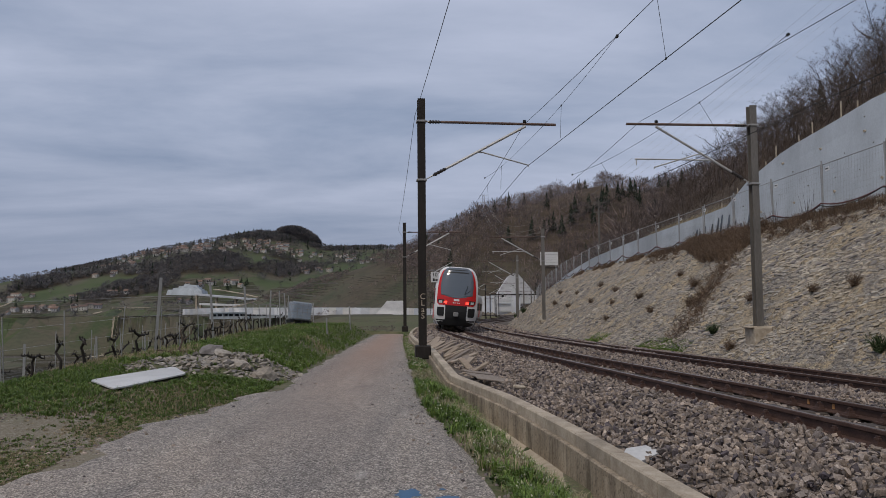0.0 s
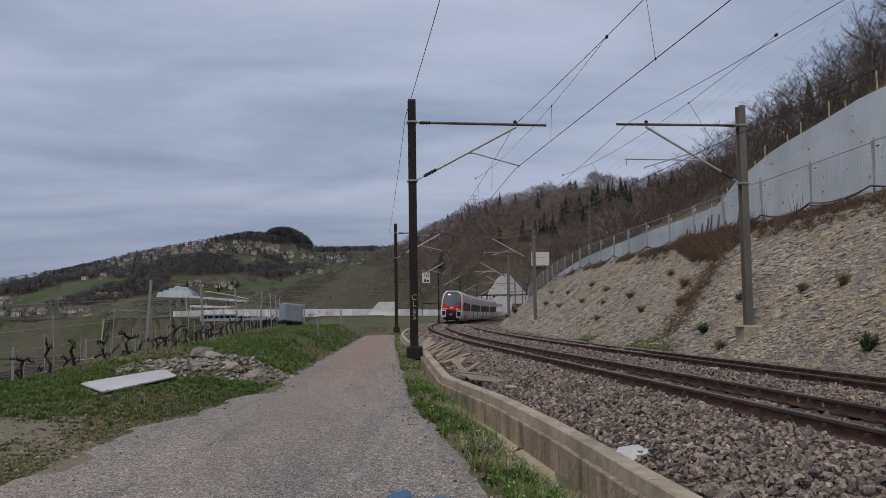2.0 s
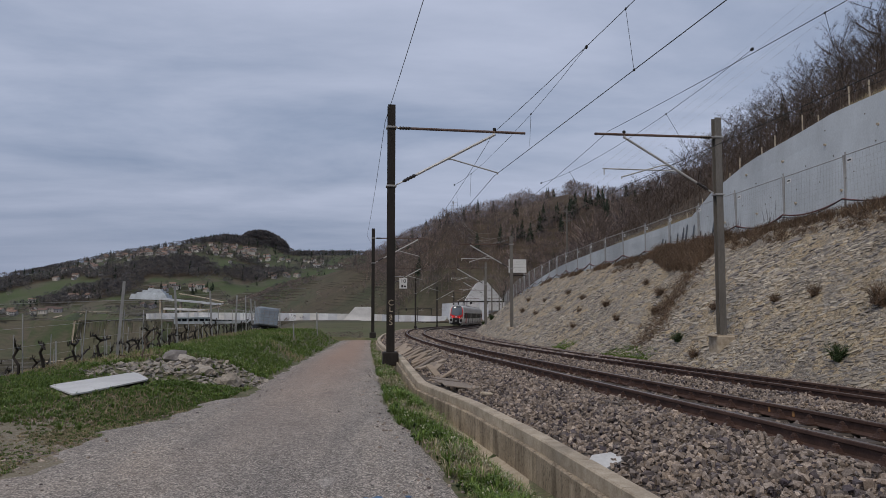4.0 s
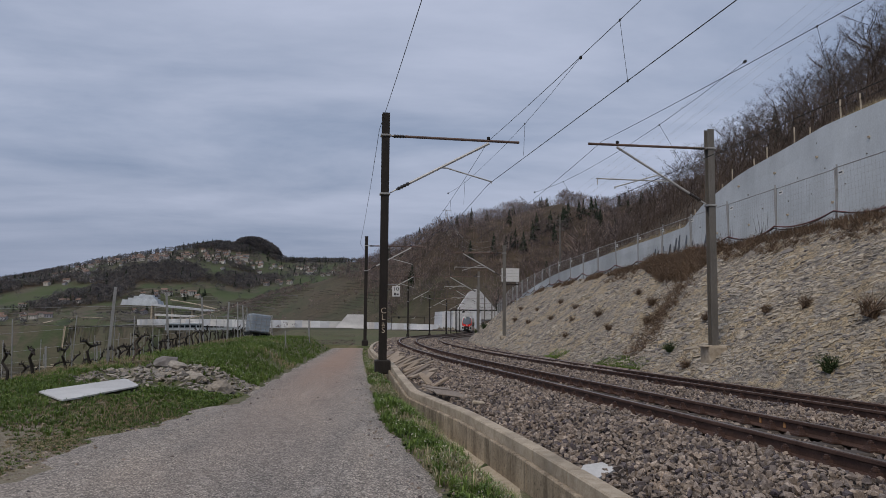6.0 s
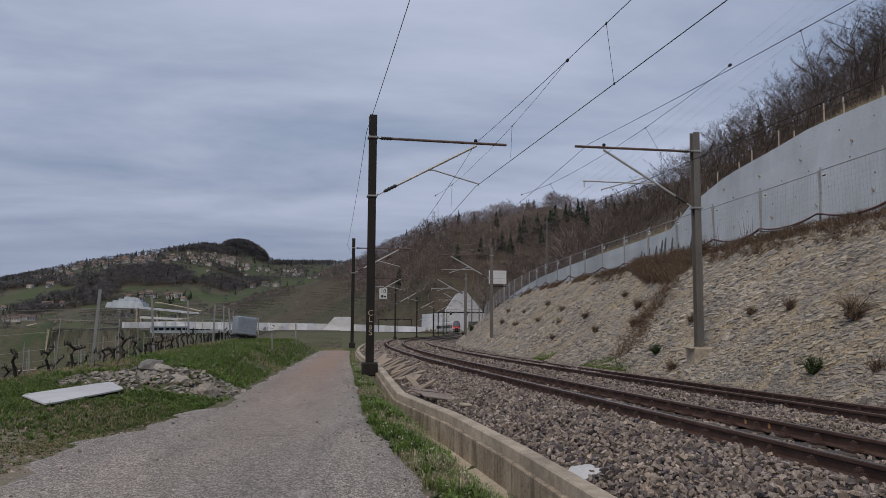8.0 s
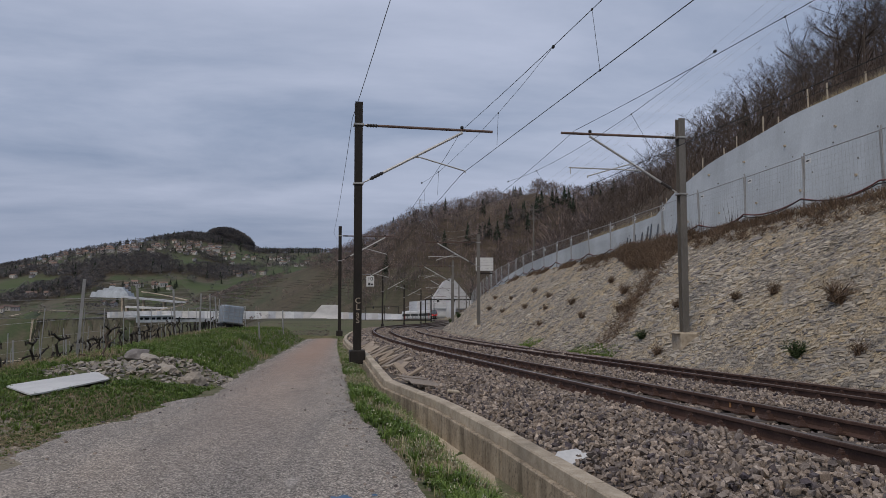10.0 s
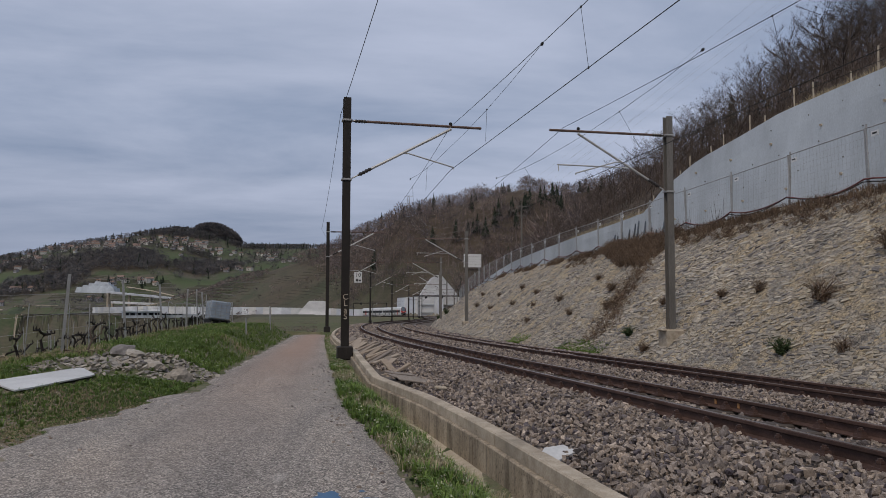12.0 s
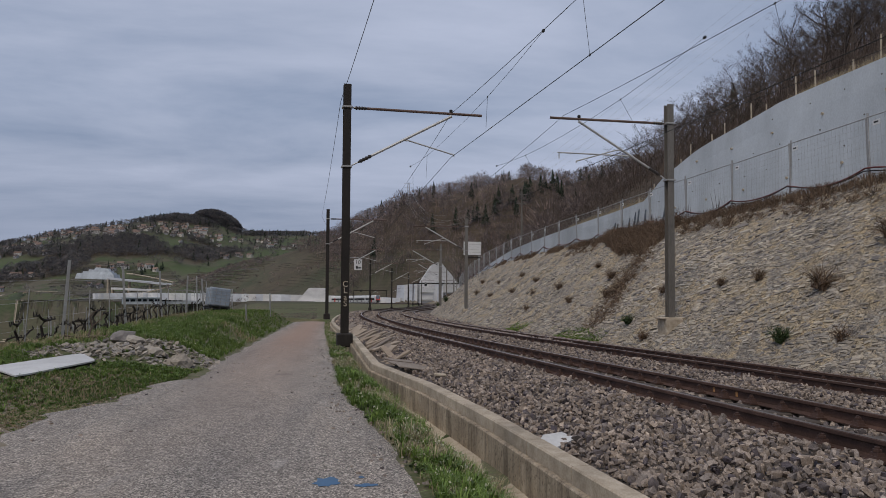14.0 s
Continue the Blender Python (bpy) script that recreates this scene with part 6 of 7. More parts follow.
    for i in range(10):
        s = random.uniform(30, 47)
        for _ in range(5):
            p = along(s + random.uniform(-0.3, 0.3), float(fence_o(s)) + WALL_GAP - 0.42, float(fence_h(s)) - 0.1)
            q = p + Vector((random.uniform(-0.2, 0.2), random.uniform(-0.3, 0.3), random.uniform(0.6, 1.7)))
            m.tube([p, p.lerp(q, 0.5) + Vector((0.05, 0.05, 0)), q], [0.012, 0.009, 0.004], 3)
    tagged(new("wall_twigs", m.done("wall_twigs", M_BARK)), "dark bare stems standing against the concrete wall", "twigs", kind="stuff")


build_shrubs()


# ---- beside the lane ----
def build_panel():
    z = ground_at(-5.45, 13.3)
    t = thing("white_panel", "large scratched white panel lying in the grass", "panel", pose(-5.43, 13.35, z + 0.05, 0.6, -1.0, 0))
    part("sheet", Mesh().prism([(0.05, -1.42), (0.17, -1.55), (0.27, -1.36), (0.66, 0.18), (0.65, 0.36), (0.05, 1.48), (-0.06, 1.58), (-0.16, 1.4), (-0.76, -0.2), (-0.74, -0.40)], -0.012, 0.012), M_WHITE, t)


build_panel()


def rock_mesh(name, mt, seed):
    bm = bmesh.new()
    bmesh.ops.create_icosphere(bm, subdivisions=2, radius=1.0)
    for v in bm.verts:
        v.co *= 1 + 0.42 * noise.noise(v.co * 1.1 + Vector((seed * 7.1, 0, 0))) + 0.18 * noise.noise(v.co * 2.7 + Vector((0, seed * 3.3, 0)))
    me = bpy.data.meshes.new(name)
    bm.to_mesh(me); bm.free()
    me.materials.append(mt)
    return me


def build_rubble():
    random.seed(5)
    t = thing("rubble_pile", "heap of broken pale stones and slabs beside the lane", "rubble", pose(-4.9, 16.2, 0))
    flat = [many("stone", CUBE_V, CUBE_F, np.zeros((1, 3)), np.ones((1, 3)), np.eye(3)[None], 0.38, M_RUBBLE) for _ in range(8)]
    for i in range(560):
        a, q = random.uniform(0, 2 * math.pi), random.random() ** 0.6
        x, y = 2.1 * q * math.cos(a), 2.2 * q * math.sin(a)
        g = ground_at(-4.9 + x, 16.2 + y)
        heap = 0.09 * max(0, 1 - q * q)
        ob = part("stone", flat[i % 8], None, t, at=pose(x, y, g + heap * random.uniform(0.4, 1.0), random.gauss(0, 22), random.gauss(0, 22), random.uniform(0, 360)))
        b = random.uniform(0.018, 0.052) * (1.3 - 0.5 * q)
        ob.scale = (b * random.uniform(0.9, 1.9), b, b * random.uniform(0.25, 0.5))
    for x, y, s, k in ((1.25, -1.2, (0.28, 0.22, 0.16), 1), (-0.55, 1.1, (0.36, 0.24, 0.15), 2), (-0.1, 0.5, (0.30, 0.2, 0.12), 3), (0.6, -0.6, (0.2, 0.16, 0.13), 4)):
        ob = part("boulder", rock_mesh("boulder", M_RUBBLE, k), None, t, at=pose(x, y, ground_at(-4.9 + x, 16.2 + y) + s[2] * 0.5 + (0.08 if k in (2, 3) else 0), 10, -8, 40 * k))
        ob.scale = s


build_rubble()


def build_tank():
    p = (-8.25, 42.0)
    z = ground_at(*p)
    t = thing("water_tank", "tilted translucent plastic water tank in a steel cage", "tank", pose(p[0], p[1], z + 0.10, -4, 7, 30))
    part("bottle", Mesh().rounded((0, 0, 0.68), (1.12, 0.94, 1.0), 0.07), M_IBC, t)
    pal = part("pallet", Mesh().rounded((0, 0, 0.13), (1.2, 1.0, 0.06), 0.01).rounded((-0.5, 0, 0.05), (0.12, 1.0, 0.1), 0.01).rounded((0.5, 0, 0.05), (0.12, 1.0, 0.1), 0.01).rounded((0, 0, 0.05), (0.12, 1.0, 0.1), 0.01), M_BLACK, t)
    for i in range(6):
        z0 = 0.22 + 0.19 * i
        part("cage_bar", Mesh().tube([(-0.6, -0.5, z0), (0.6, -0.5, z0), (0.6, 0.5, z0), (-0.6, 0.5, z0), (-0.6, -0.5, z0)], 0.012, 6), M_STEEL, t)
    for x, y in [(-0.6 + 0.3 * i, sy * 0.5) for i in range(5) for sy in (-1, 1)] + [(sx * 0.6, -0.25 + 0.25 * i) for i in range(3) for sx in (-1, 1)]:
        part("cage_bar", Mesh().tube([(x, y, 0.16), (x, y, 1.2)], 0.011, 6), M_STEEL, t)
    part("cap", Mesh().tube([(0, 0, 1.17), (0, 0, 1.23)], 0.11, 12), M_BLACK, t)


build_tank()


def vine_mesh(seed):
    random.seed(seed)
    m = Mesh()
    h = random.uniform(0.50, 0.68)
    trunk = [Vector((0, 0, -0.15)), Vector((random.uniform(-0.05, 0.05), random.uniform(-0.05, 0.05), h * 0.4)), Vector((random.uniform(-0.09, 0.09), random.uniform(-0.07, 0.07), h * 0.75)), Vector((random.uniform(-0.06, 0.06), random.uniform(-0.08, 0.08), h))]
    m.tube(trunk, [0.042, 0.036, 0.033, 0.040], 6)
    for sgn in ((1, -1) if seed % 3 else (1,)):
        arm = [trunk[-1]]
        for k in range(4):
            arm.append(arm[-1] + Vector((random.uniform(-0.03, 0.03), sgn * random.uniform(0.12, 0.22), random.uniform(-0.01, 0.07) if k < 2 else random.uniform(-0.08, 0.02))))
        m.tube(arm, [0.036, 0.030, 0.027, 0.024, 0.014], 5)
        for q in arm[1:]:
            m.tube([q, q + Vector((random.uniform(-0.05, 0.05), random.uniform(-0.04, 0.04), random.uniform(0.05, 0.12)))], [0.018, 0.010], 4)
    return m


def build_vineyard():
    vines = [vine_mesh(k).done("vine_stock", M_VINE) for k in range(1, 8)]
    post_m = h_beam(0.075, 0.055, 0.008, -0.4, 2.0).done("shaft", M_STEEL)
    short_m = Mesh().tube([(0, 0, -0.2), (0, 0, 1.25)], 0.012, 5).done("shaft", M_STEEL)
    random.seed(21)
    for r in range(5):
        off = -0.55 - 2.0 * r
        lo, hi = (11.5 + 0.8 * r, 47 - 2.0 * (r > 0)) if r < 4 else (17, 44)
        line_pts = []
        y = lo
        i = 0
        while y < hi:
            x = float(brow(y)) + off + random.uniform(-0.06, 0.06)
            z = ground_at(x, y)
            v = thing("grape_vine", "gnarled dark pruned grape vine in a vineyard row", "vine", pose(x, y, z, random.uniform(-8, 8), random.uniform(-8, 8), 10 + random.uniform(-25, 25)), "vines in rows")
            k = random.uniform(0.7, 0.95)
            part("vine_stock", vines[random.randrange(7)], None, v).scale = (k, k, k)
            if i % 2 == 0 and r < 3:
                st = thing("vine_stake", "thin steel stake beside a vine", "stake", pose(x + 0.07, y + 0.05, z, random.uniform(-3, 3), random.uniform(-3, 3), 0), "vine stakes")
                part("shaft", short_m, None, st)
            y += random.uniform(0.85, 1.1)
            i += 1
        y = lo + 1.6 + (2.7 if r % 2 else 0)
        tops = []
        while y < hi and r in (0, 3):
            x = float(brow(y)) + off
            z = ground_at(x, y)
            ps = thing("trellis_post", "tall grey galvanised vineyard trellis post", "post", pose(x, y, z, random.uniform(-2, 2), random.uniform(-4, 4), 20), "trellis posts")
            part("shaft", post_m, None, ps)
            tops.append(Vector((x, y, z)))
            y += 6.3
        if not tops:
            continue
        w = thing("trellis_wire", "thin steel trellis wires between vineyard posts", "wire", group="trellis wires")
        for h in (0.62, 1.0, 1.5):
            part("wire", Mesh().tube([p + Vector((0, 0, h)) for p in tops], 0.0035, 3), M_STEEL, w)
    # one stout post by the tank and small stakes on the bank
    for x, y, h in ((-8.95, 40.5, 2.0), (-5.2, 33.0, 0.75), (-5.8, 46.0, 1.5), (-9.6, 46.0, 1.9), (-6.6, 52, 1.3), (-9.5, 54, 1.6)):
        ps = thing("bank_post", "plain grey steel post standing on the grass bank", "post", pose(x, y, ground_at(x, y), 1, -2, 0), "posts on the bank")
        part("shaft", Mesh().tube([(0, 0, -0.3), (0, 0, h)], 0.032, 6), M_STEEL, ps)
    # felled vine limb beside the heap
    limb = thing("dead_branch", "dead forked branch lying beside the rubble", "branch", pose(-6.6, 18.6, ground_at(-6.6, 18.6), 0, 0, 30))
    part("limb", Mesh().tube([(-0.9, 0.3, 0.15), (-0.3, 0.1, 0.05), (0.5, 0.0, 0.1), (1.2, -0.1, 0.05)], [0.03, 0.05, 0.05, 0.03], 6).tube([(-0.1, 0.1, 0.1), (0.1, 0.3, 0.5), (0.0, 0.3, 0.9), (0.25, 0.3, 1.15)], [0.05, 0.045, 0.03, 0.015], 6).tube([(0.1, 0.3, 0.5), (0.45, 0.35, 0.8), (0.5, 0.4, 1.05)], [0.03, 0.022, 0.012], 5), M_BARK, limb).scale = (0.6, 0.6, 0.6)


build_vineyard()


def road_top(x, y):
    a, b = float(road_left(y)), float(road_right(y))
    u = (x - a) / (b - a)
    return float(road_z(y)) + 0.025 + 0.02 * math.sin(math.pi * u) + 0.008 * math.sin(x * 2.3 + y * 0.9)


def build_paint_marks():
    random.seed(3)
    for x, y, rx, ry in ((-0.29, 5.98, 0.11, 0.16), (0.02, 5.86, 0.10, 0.05), (-0.02, 6.1, 0.03, 0.03)):
        m = Mesh()
        ring = []
        for k in range(18):
            a = 2 * math.pi * k / 18
            q = random.uniform(0.6, 1.15)
            ring.append((x + rx * q * math.cos(a), y + ry * q * math.sin(a)))
        m.add([(x, y, road_top(x, y) + 0.006)] + [(px, py, road_top(px, py) + 0.004) for px, py in ring], [(0, k + 1, (k + 1) % 18 + 1) for k in range(18)])
        tagged(new("paint_mark", m.done("paint_mark", M_BLUE)), "faded blue spray-paint mark on the asphalt", "paint mark", "paint marks")
    m = Mesh()
    for _ in range(420):
        y = random.uniform(5, 22)
        x = float(road_right(y)) + random.gauss(-0.15, 0.25) if random.random() < 0.7 else float(road_left(y)) + random.gauss(0.2, 0.5)
        if road_left(y) < x < road_right(y):
            k = random.uniform(0.006, 0.02)
            m.box((x, y, road_top(x, y) + k * 0.4), (k * 2, k * 1.6, k), Matrix.Rotation(random.uniform(0, 6), 3, "Z"), 0.7)
    tagged(new("loose_grit", m.done("loose_grit", M_BALLAST)), "loose grit and small stones on the lane's edges", "grit", kind="stuff")


build_paint_marks()


def build_planks():
    random.seed(8)
    for i in range(34):
        s = 17.0 + 0.58 * i + random.uniform(-0.2, 0.2)
        o = side_wall_o(s) + 0.62 + random.uniform(-0.06, 0.10)
        L = random.uniform(0.55, 1.15)
        lift = side_wall_h(s) - 0.02 if i > 5 else side_wall_h(s) - 0.1
        slope = random.uniform(-24, -10)
        p = along(s, o, lift + random.uniform(-0.06, 0.04) - 0.06)
        t = thing("plank", "weathered grey-brown wooden plank lying across wall and ballast", "plank", pose(p.x, p.y, p.z, random.uniform(-6, 6), slope, heading(s) + random.gauss(30, 24)), "planks along the track")
        part("board", Mesh().rounded((0, 0, 0), (L, random.uniform(0.10, 0.22), 0.05), 0.008), M_WOOD, t)
    p = along(7.5, -2.93, -0.20)
    t = thing("marker_stone", "pale pointed concrete block lying on the ballast edge", "stone", pose(p.x, p.y, p.z, 8, -12, heading(7) + 30))
    part("block", Mesh().prism([(-0.17, -0.11), (0.16, -0.14), (0.18, 0.05), (0.01, 0.15), (-0.15, 0.08)], -0.08, 0.02), M_WHITE, t)
    p = along(13.0, -2.85, -0.12)
    t = thing("concrete_slab", "small pale concrete slab resting beside the wall", "slab", pose(p.x, p.y, p.z + 0.03, 4, 6, heading(13) + 12))
    part("block", Mesh().rounded((0, 0, 0), (0.20, 0.12, 0.05), 0.015), M_CONC_CAP, t)
    for i, s in enumerate((15.0, 15.7, 16.6)):
        p = along(s, side_wall_o(s) + 0.75, -0.2)
        t = thing("shutter_board", "wide pale plywood board lying on the ballast edge", "board", pose(p.x, p.y, p.z + 0.05, 2, 8, heading(s) + 12 * i), "boards on the ballast")
        part("sheet", Mesh().rounded((0, 0, 0), (0.95, 0.5, 0.025), 0.006), M_WOOD, t)


build_planks()


def write(name, text, size, m, material, parent, label=""):
    c = bpy.data.curves.new(name, "FONT")
    c.body, c.size, c.align_x, c.align_y, c.extrude = text, size, "CENTER", "CENTER", 0.002
    c.materials.append(material)
    ob = new(name, c)
    ob.parent = parent
    ob.matrix_basis = m
    return tagged(ob, label)


def build_mast_extras():
    b = part("sign_bracket", Mesh().tube([(0.1, 0.02, 2.47), (0.40, 0.02, 2.47)], 0.014, 6), M_STEEL, left)
    plate = part("gradient_plate", Mesh().rounded((0.38, -0.02, 2.26), (0.24, 0.02, 0.32), 0.008), M_SIGNBACK, left, "small white gradient plate with dark writing")
    write("plate_number", "10", 0.17, pose(0.38, -0.035, 2.33, 90, 0, 0), M_DARKTEXT, plate)
    part("plate_bars", Mesh().box((0.35, -0.032, 2.18), (0.06, 0.004, 0.08)).box((0.43, -0.032, 2.17), (0.07, 0.004, 0.05)), M_DARKTEXT, plate)
    for i, ch in enumerate("CLaS"):
        write("chalk_letter", ch, 0.245, pose(0.0, -0.126, 1.67 - 0.195 * i, 90, 0, 0), M_CONC_CAP, left, "pale hand-painted letter")


build_mast_extras()


def build_rail_marks():
    for s in (9.9, 10.45):
        p = along(s, 0.75 - 0.016, track_height(s, 0.75) - 0.09)
        mk = thing("rail_mark", "faded orange paint mark on the web of a rail", "paint mark", pose(p.x, p.y, p.z, 0, 0, heading(s)), "rail marks")
        part("daub", Mesh().prism([(-0.004, -0.022), (0.004, -0.022), (0.004, 0.022), (-0.004, 0.022)], -0.035, 0.035), M_RAILMARK, mk)


M_RAILMARK = mat("orange_paint", grey((0.34, 0.16, 0.06), (0.48, 0.26, 0.11)), 0.8, 20, 90, 0)
build_rail_marks()


# ---- woods ----
def branch(m, tw, p, d, length, r, level, rng):
    pts, q, dd = [p], p.copy(), d.normalized()
    n = 4 if level == 0 else 3
    for i in range(n):
        dd = (dd + Vector((rng.gauss(0, 0.13), rng.gauss(0, 0.13), 0.06 + rng.gauss(0, 0.08)))).normalized()
        q = q + dd * length / n
        pts.append(q.copy())
    m.tube(pts, [r * (1 - 0.93 * i / n) for i in range(n + 1)], (5, 3, 3)[level], False)
    kids = (10, 6, 0)[level]
    for i in range(kids):
        k = (0.32 + 0.68 * (i + rng.random()) / kids) if level == 0 else rng.uniform(0.25, 1)
        j = min(int(k * n), n - 1)
        base = pts[j].lerp(pts[j + 1], k * n - j)
        a = rng.uniform(0, 2 * math.pi)
        out = Vector((math.cos(a), math.sin(a), rng.uniform(0.15, 0.8)))
        branch(m, tw, base, out + dd * 0.35, length * (0.50 if level == 0 else 0.52) * (1.15 - 0.45 * k), r * (0.42 if level == 0 else 0.45) * (1.1 - 0.5 * k), level + 1, rng)
    if level == 2:
        for _ in range(24):
            e = pts[rng.randrange(1, len(pts))]
            f = e + Vector((rng.gauss(0, 0.34), rng.gauss(0, 0.34), rng.uniform(-0.10, 0.5)))
            w = Vector((rng.uniform(-1, 1), rng.uniform(-1, 1), 0)) * 0.015
            tw.add([e - w, e + w, f], [(0, 1, 2)])


def build_woods():
    kinds = []
    for k in range(6):
        rng = random.Random(100 + k)
        trunk, twigs = Mesh(), Mesh()
        lean = Vector((rng.gauss(0, 0.08), rng.gauss(0, 0.08), 1))
        branch(trunk, twigs, Vector((0, 0, -0.5)), lean, rng.uniform(7.5, 9.5), rng.uniform(0.12, 0.18), 0, rng)
        kinds.append((trunk.done("trunk", M_BARK), twigs.done("crown", M_BARK)))
    firs = []
    for k in range(2):
        rng = random.Random(300 + k)
        trunk, crown = Mesh(), Mesh()
        trunk.tube([(0, 0, -0.5), (0, 0, 9)], [0.16, 0.03], 6)
        for i in range(420):
            h = 1.2 + 8.2 * rng.random()
            a, r = rng.uniform(0, 2 * math.pi), (1 - (h - 1.2) / 8.4) * 2.3 * rng.uniform(0.4, 1) + 0.1
            p, q = Vector((0, 0, h)), Vector((math.cos(a) * r, math.sin(a) * r, h - 0.25 * r))
            w = Vector((-math.sin(a), math.cos(a), 0)) * 0.28
            mid = p.lerp(q, 0.6)
            crown.add([p, mid - w, q, mid + w], [(0, 1, 2, 3)])
        firs.append((trunk.done("trunk", M_BARK), crown.done("crown", M_EVERGREEN)))
    rng = random.Random(77)
    spots = []
    tries = 0
    while len(spots) < 620 and tries < 40000:
        tries += 1
        s = rng.uniform(8, 70) if rng.random() < 0.55 else rng.uniform(40, 180)
        back = 1.5 + 78 * rng.random() ** 1.35
        o = float(fence_o(s)) + WALL_GAP + (2.5 if s < 45 else 1.0) + back
        if all((s - a) ** 2 + (o - b) ** 2 > (1.35 + 0.012 * s) ** 2 for a, b in spots):
            spots.append((s, o))
    pts = np.array([list(along(s, o)) for s, o in spots])
    zs = ground(pts[:, 0], pts[:, 1])
    near = set(np.argsort(np.hypot(pts[:, 0], pts[:, 1]))[:290].tolist())
    behind = Mesh()
    for n, ((s, o), p, z) in enumerate(zip(spots, pts, zs)):
        fir = rng.random() < 0.02 and s > 90 and n in near
        low = (o - float(fence_o(s))) < 9
        a, b = firs[rng.randrange(2)] if fir else kinds[rng.randrange(6)]
        k = rng.uniform(0.22, 0.34) if low else rng.uniform(0.38, 0.55) if o - float(fence_o(s)) < 24 else rng.uniform(0.55, 0.82)
        at = pose(p[0], p[1], z, 0, 0, rng.uniform(0, 360))
        if n in near:
            t = thing("fir_tree" if fir else "bare_tree", "dark green fir among bare trees on the hillside" if fir else "leafless grey-brown tree on the wooded hillside", "tree", at, "trees above the cutting")
            for name, me in (("trunk", a), ("crown", b)):
                part(name, me, None, t).scale = (k, k, k)
        else:
            for me in (a, b):
                co = np.empty(len(me.vertices) * 3)
                me.vertices.foreach_get("co", co)
                turn = np.array(at)
                behind.add((co.reshape(-1, 3) * k) @ turn[:3, :3].T + turn[:3, 3], [tuple(q.vertices) for q in me.polygons])
    tagged(new("hillside_wood", behind.done("hillside_wood", M_BARK)), "leafless grey-brown trees higher up the hillside", "woods", kind="stuff")
    # undergrowth between the trunks
    n = 22000
    s = 10 + 190 * RNG.uniform(0, 1, n) ** 1.5; o = fence_o(s) + WALL_GAP + 1.2 + 60 * RNG.uniform(0, 1, n) ** 1.4
    P = line_points(s, o, np.zeros(n)); P[:, 2] = ground(P[:, 0], P[:, 1])
    tagged(new("undergrowth", blades("undergrowth", P, np.where(s < 60, 0.6, 0.9), np.where(s < 60, 0.006, 0.02).repeat(3)[:, None], 1.1, M_BARK, 3)), "brown leafless undergrowth on the wooded hillside", "undergrowth", kind="stuff")
    s = RNG.uniform(8, 60, 5000); o = fence_o(s) + WALL_GAP + 0.6 + RNG.uniform(0, 1.6, 5000)
    P = line_points(s, o, np.zeros(5000)); P[:, 2] = ground(P[:, 0], P[:, 1])
    tagged(new("wall_top_grass", blades("wall_top_grass", P, np.full(5000, 0.30), 0.010, 0.5, M_DRYGRASS, 2)), "dry straw grass along the top of the concrete wall", "grass", kind="stuff")


build_woods()


def far_tree(rng, twigs, width, conifer=False):
    """A small tree, one unit high."""
    v, f = [], []

    def tri(a, b, w):
        k = len(v)
        e = Vector((rng.uniform(-1, 1), rng.uniform(-1, 1), 0)).normalized() * w
        v.extend([a - e, a + e, b]); f.append((k, k + 1, k + 2))

    tri(Vector((0, 0, -0.1)), Vector((0, 0, 0.55)), 0.014)
    tri(Vector((0, 0, -0.1)), Vector((0.03, 0, 0.5)), 0.014)
    for _ in range(twigs):
        if conifer:
            h = rng.uniform(0.1, 1.0)
            a, r = rng.uniform(0, 2 * math.pi), 0.25 * (1.08 - h) * rng.uniform(0.6, 1.0)
            tri(Vector((math.cos(a) * r, math.sin(a) * r, h - 0.07)), Vector((0, 0, h + 0.05)), width * 1.7 * (1.15 - h))
        else:
            d = Vector((rng.gauss(0, 1), rng.gauss(0, 1), rng.gauss(0, 1))).normalized()
            q = rng.uniform(0.75, 1.0)
            tip = Vector((d.x * 0.48 * q, d.y * 0.48 * q, 0.56 + d.z * 0.40 * q))
            tri(tip.lerp(Vector((0, 0, 0.42)), rng.uniform(0.2, 0.45)), tip, width)
    return np.array([list(p) for p in v]), np.array(f)


def plant(name, label, x, y, height, kinds, material):
    z = ground(x, y)
    V, F, T, k = [], [], [], 0
    tint = RNG.uniform(0, 1, len(x))
    a = RNG.uniform(0, 2 * math.pi, len(x))
    which = RNG.integers(0, len(kinds), len(x))
    for w, (bv, bf) in enumerate(kinds):
        i = np.where(which == w)[0]
        if not len(i):
            continue
        c, s = np.cos(a[i])[:, None], np.sin(a[i])[:, None]
        vx = (bv[None, :, 0] * c - bv[None, :, 1] * s) * height[i][:, None] + x[i][:, None]
        vy = (bv[None, :, 0] * s + bv[None, :, 1] * c) * height[i][:, None] + y[i][:, None]
        vz = bv[None, :, 2] * height[i][:, None] + z[i][:, None]
        V.append(np.stack([vx, vy, vz], -1).reshape(-1, 3))
        T.append(np.repeat(tint[i], len(bv)))
        F.append((bf[None] + (k + np.arange(len(i)) * len(bv))[:, None, None]).reshape(-1, 3))
        k += len(i) * len(bv)
    me = bpy.data.meshes.new(name)
    me.from_pydata(np.concatenate(V), [], np.concatenate(F).tolist())
    me.attributes.new("tint", "FLOAT", "POINT").data.foreach_set("value", np.concatenate(T).astype(np.float32))
    me.materials.append(material)
    return tagged(new(name, me), label, "woods", kind="stuff")


M_FARWOOD = add_tint(mat("distant_bare_wood", grey((0.125, 0.098, 0.090), (0.205, 0.165, 0.152), (0.29, 0.240, 0.222)), 0.95, 0.02, 0.3, 0, island=0.25), 0.5)


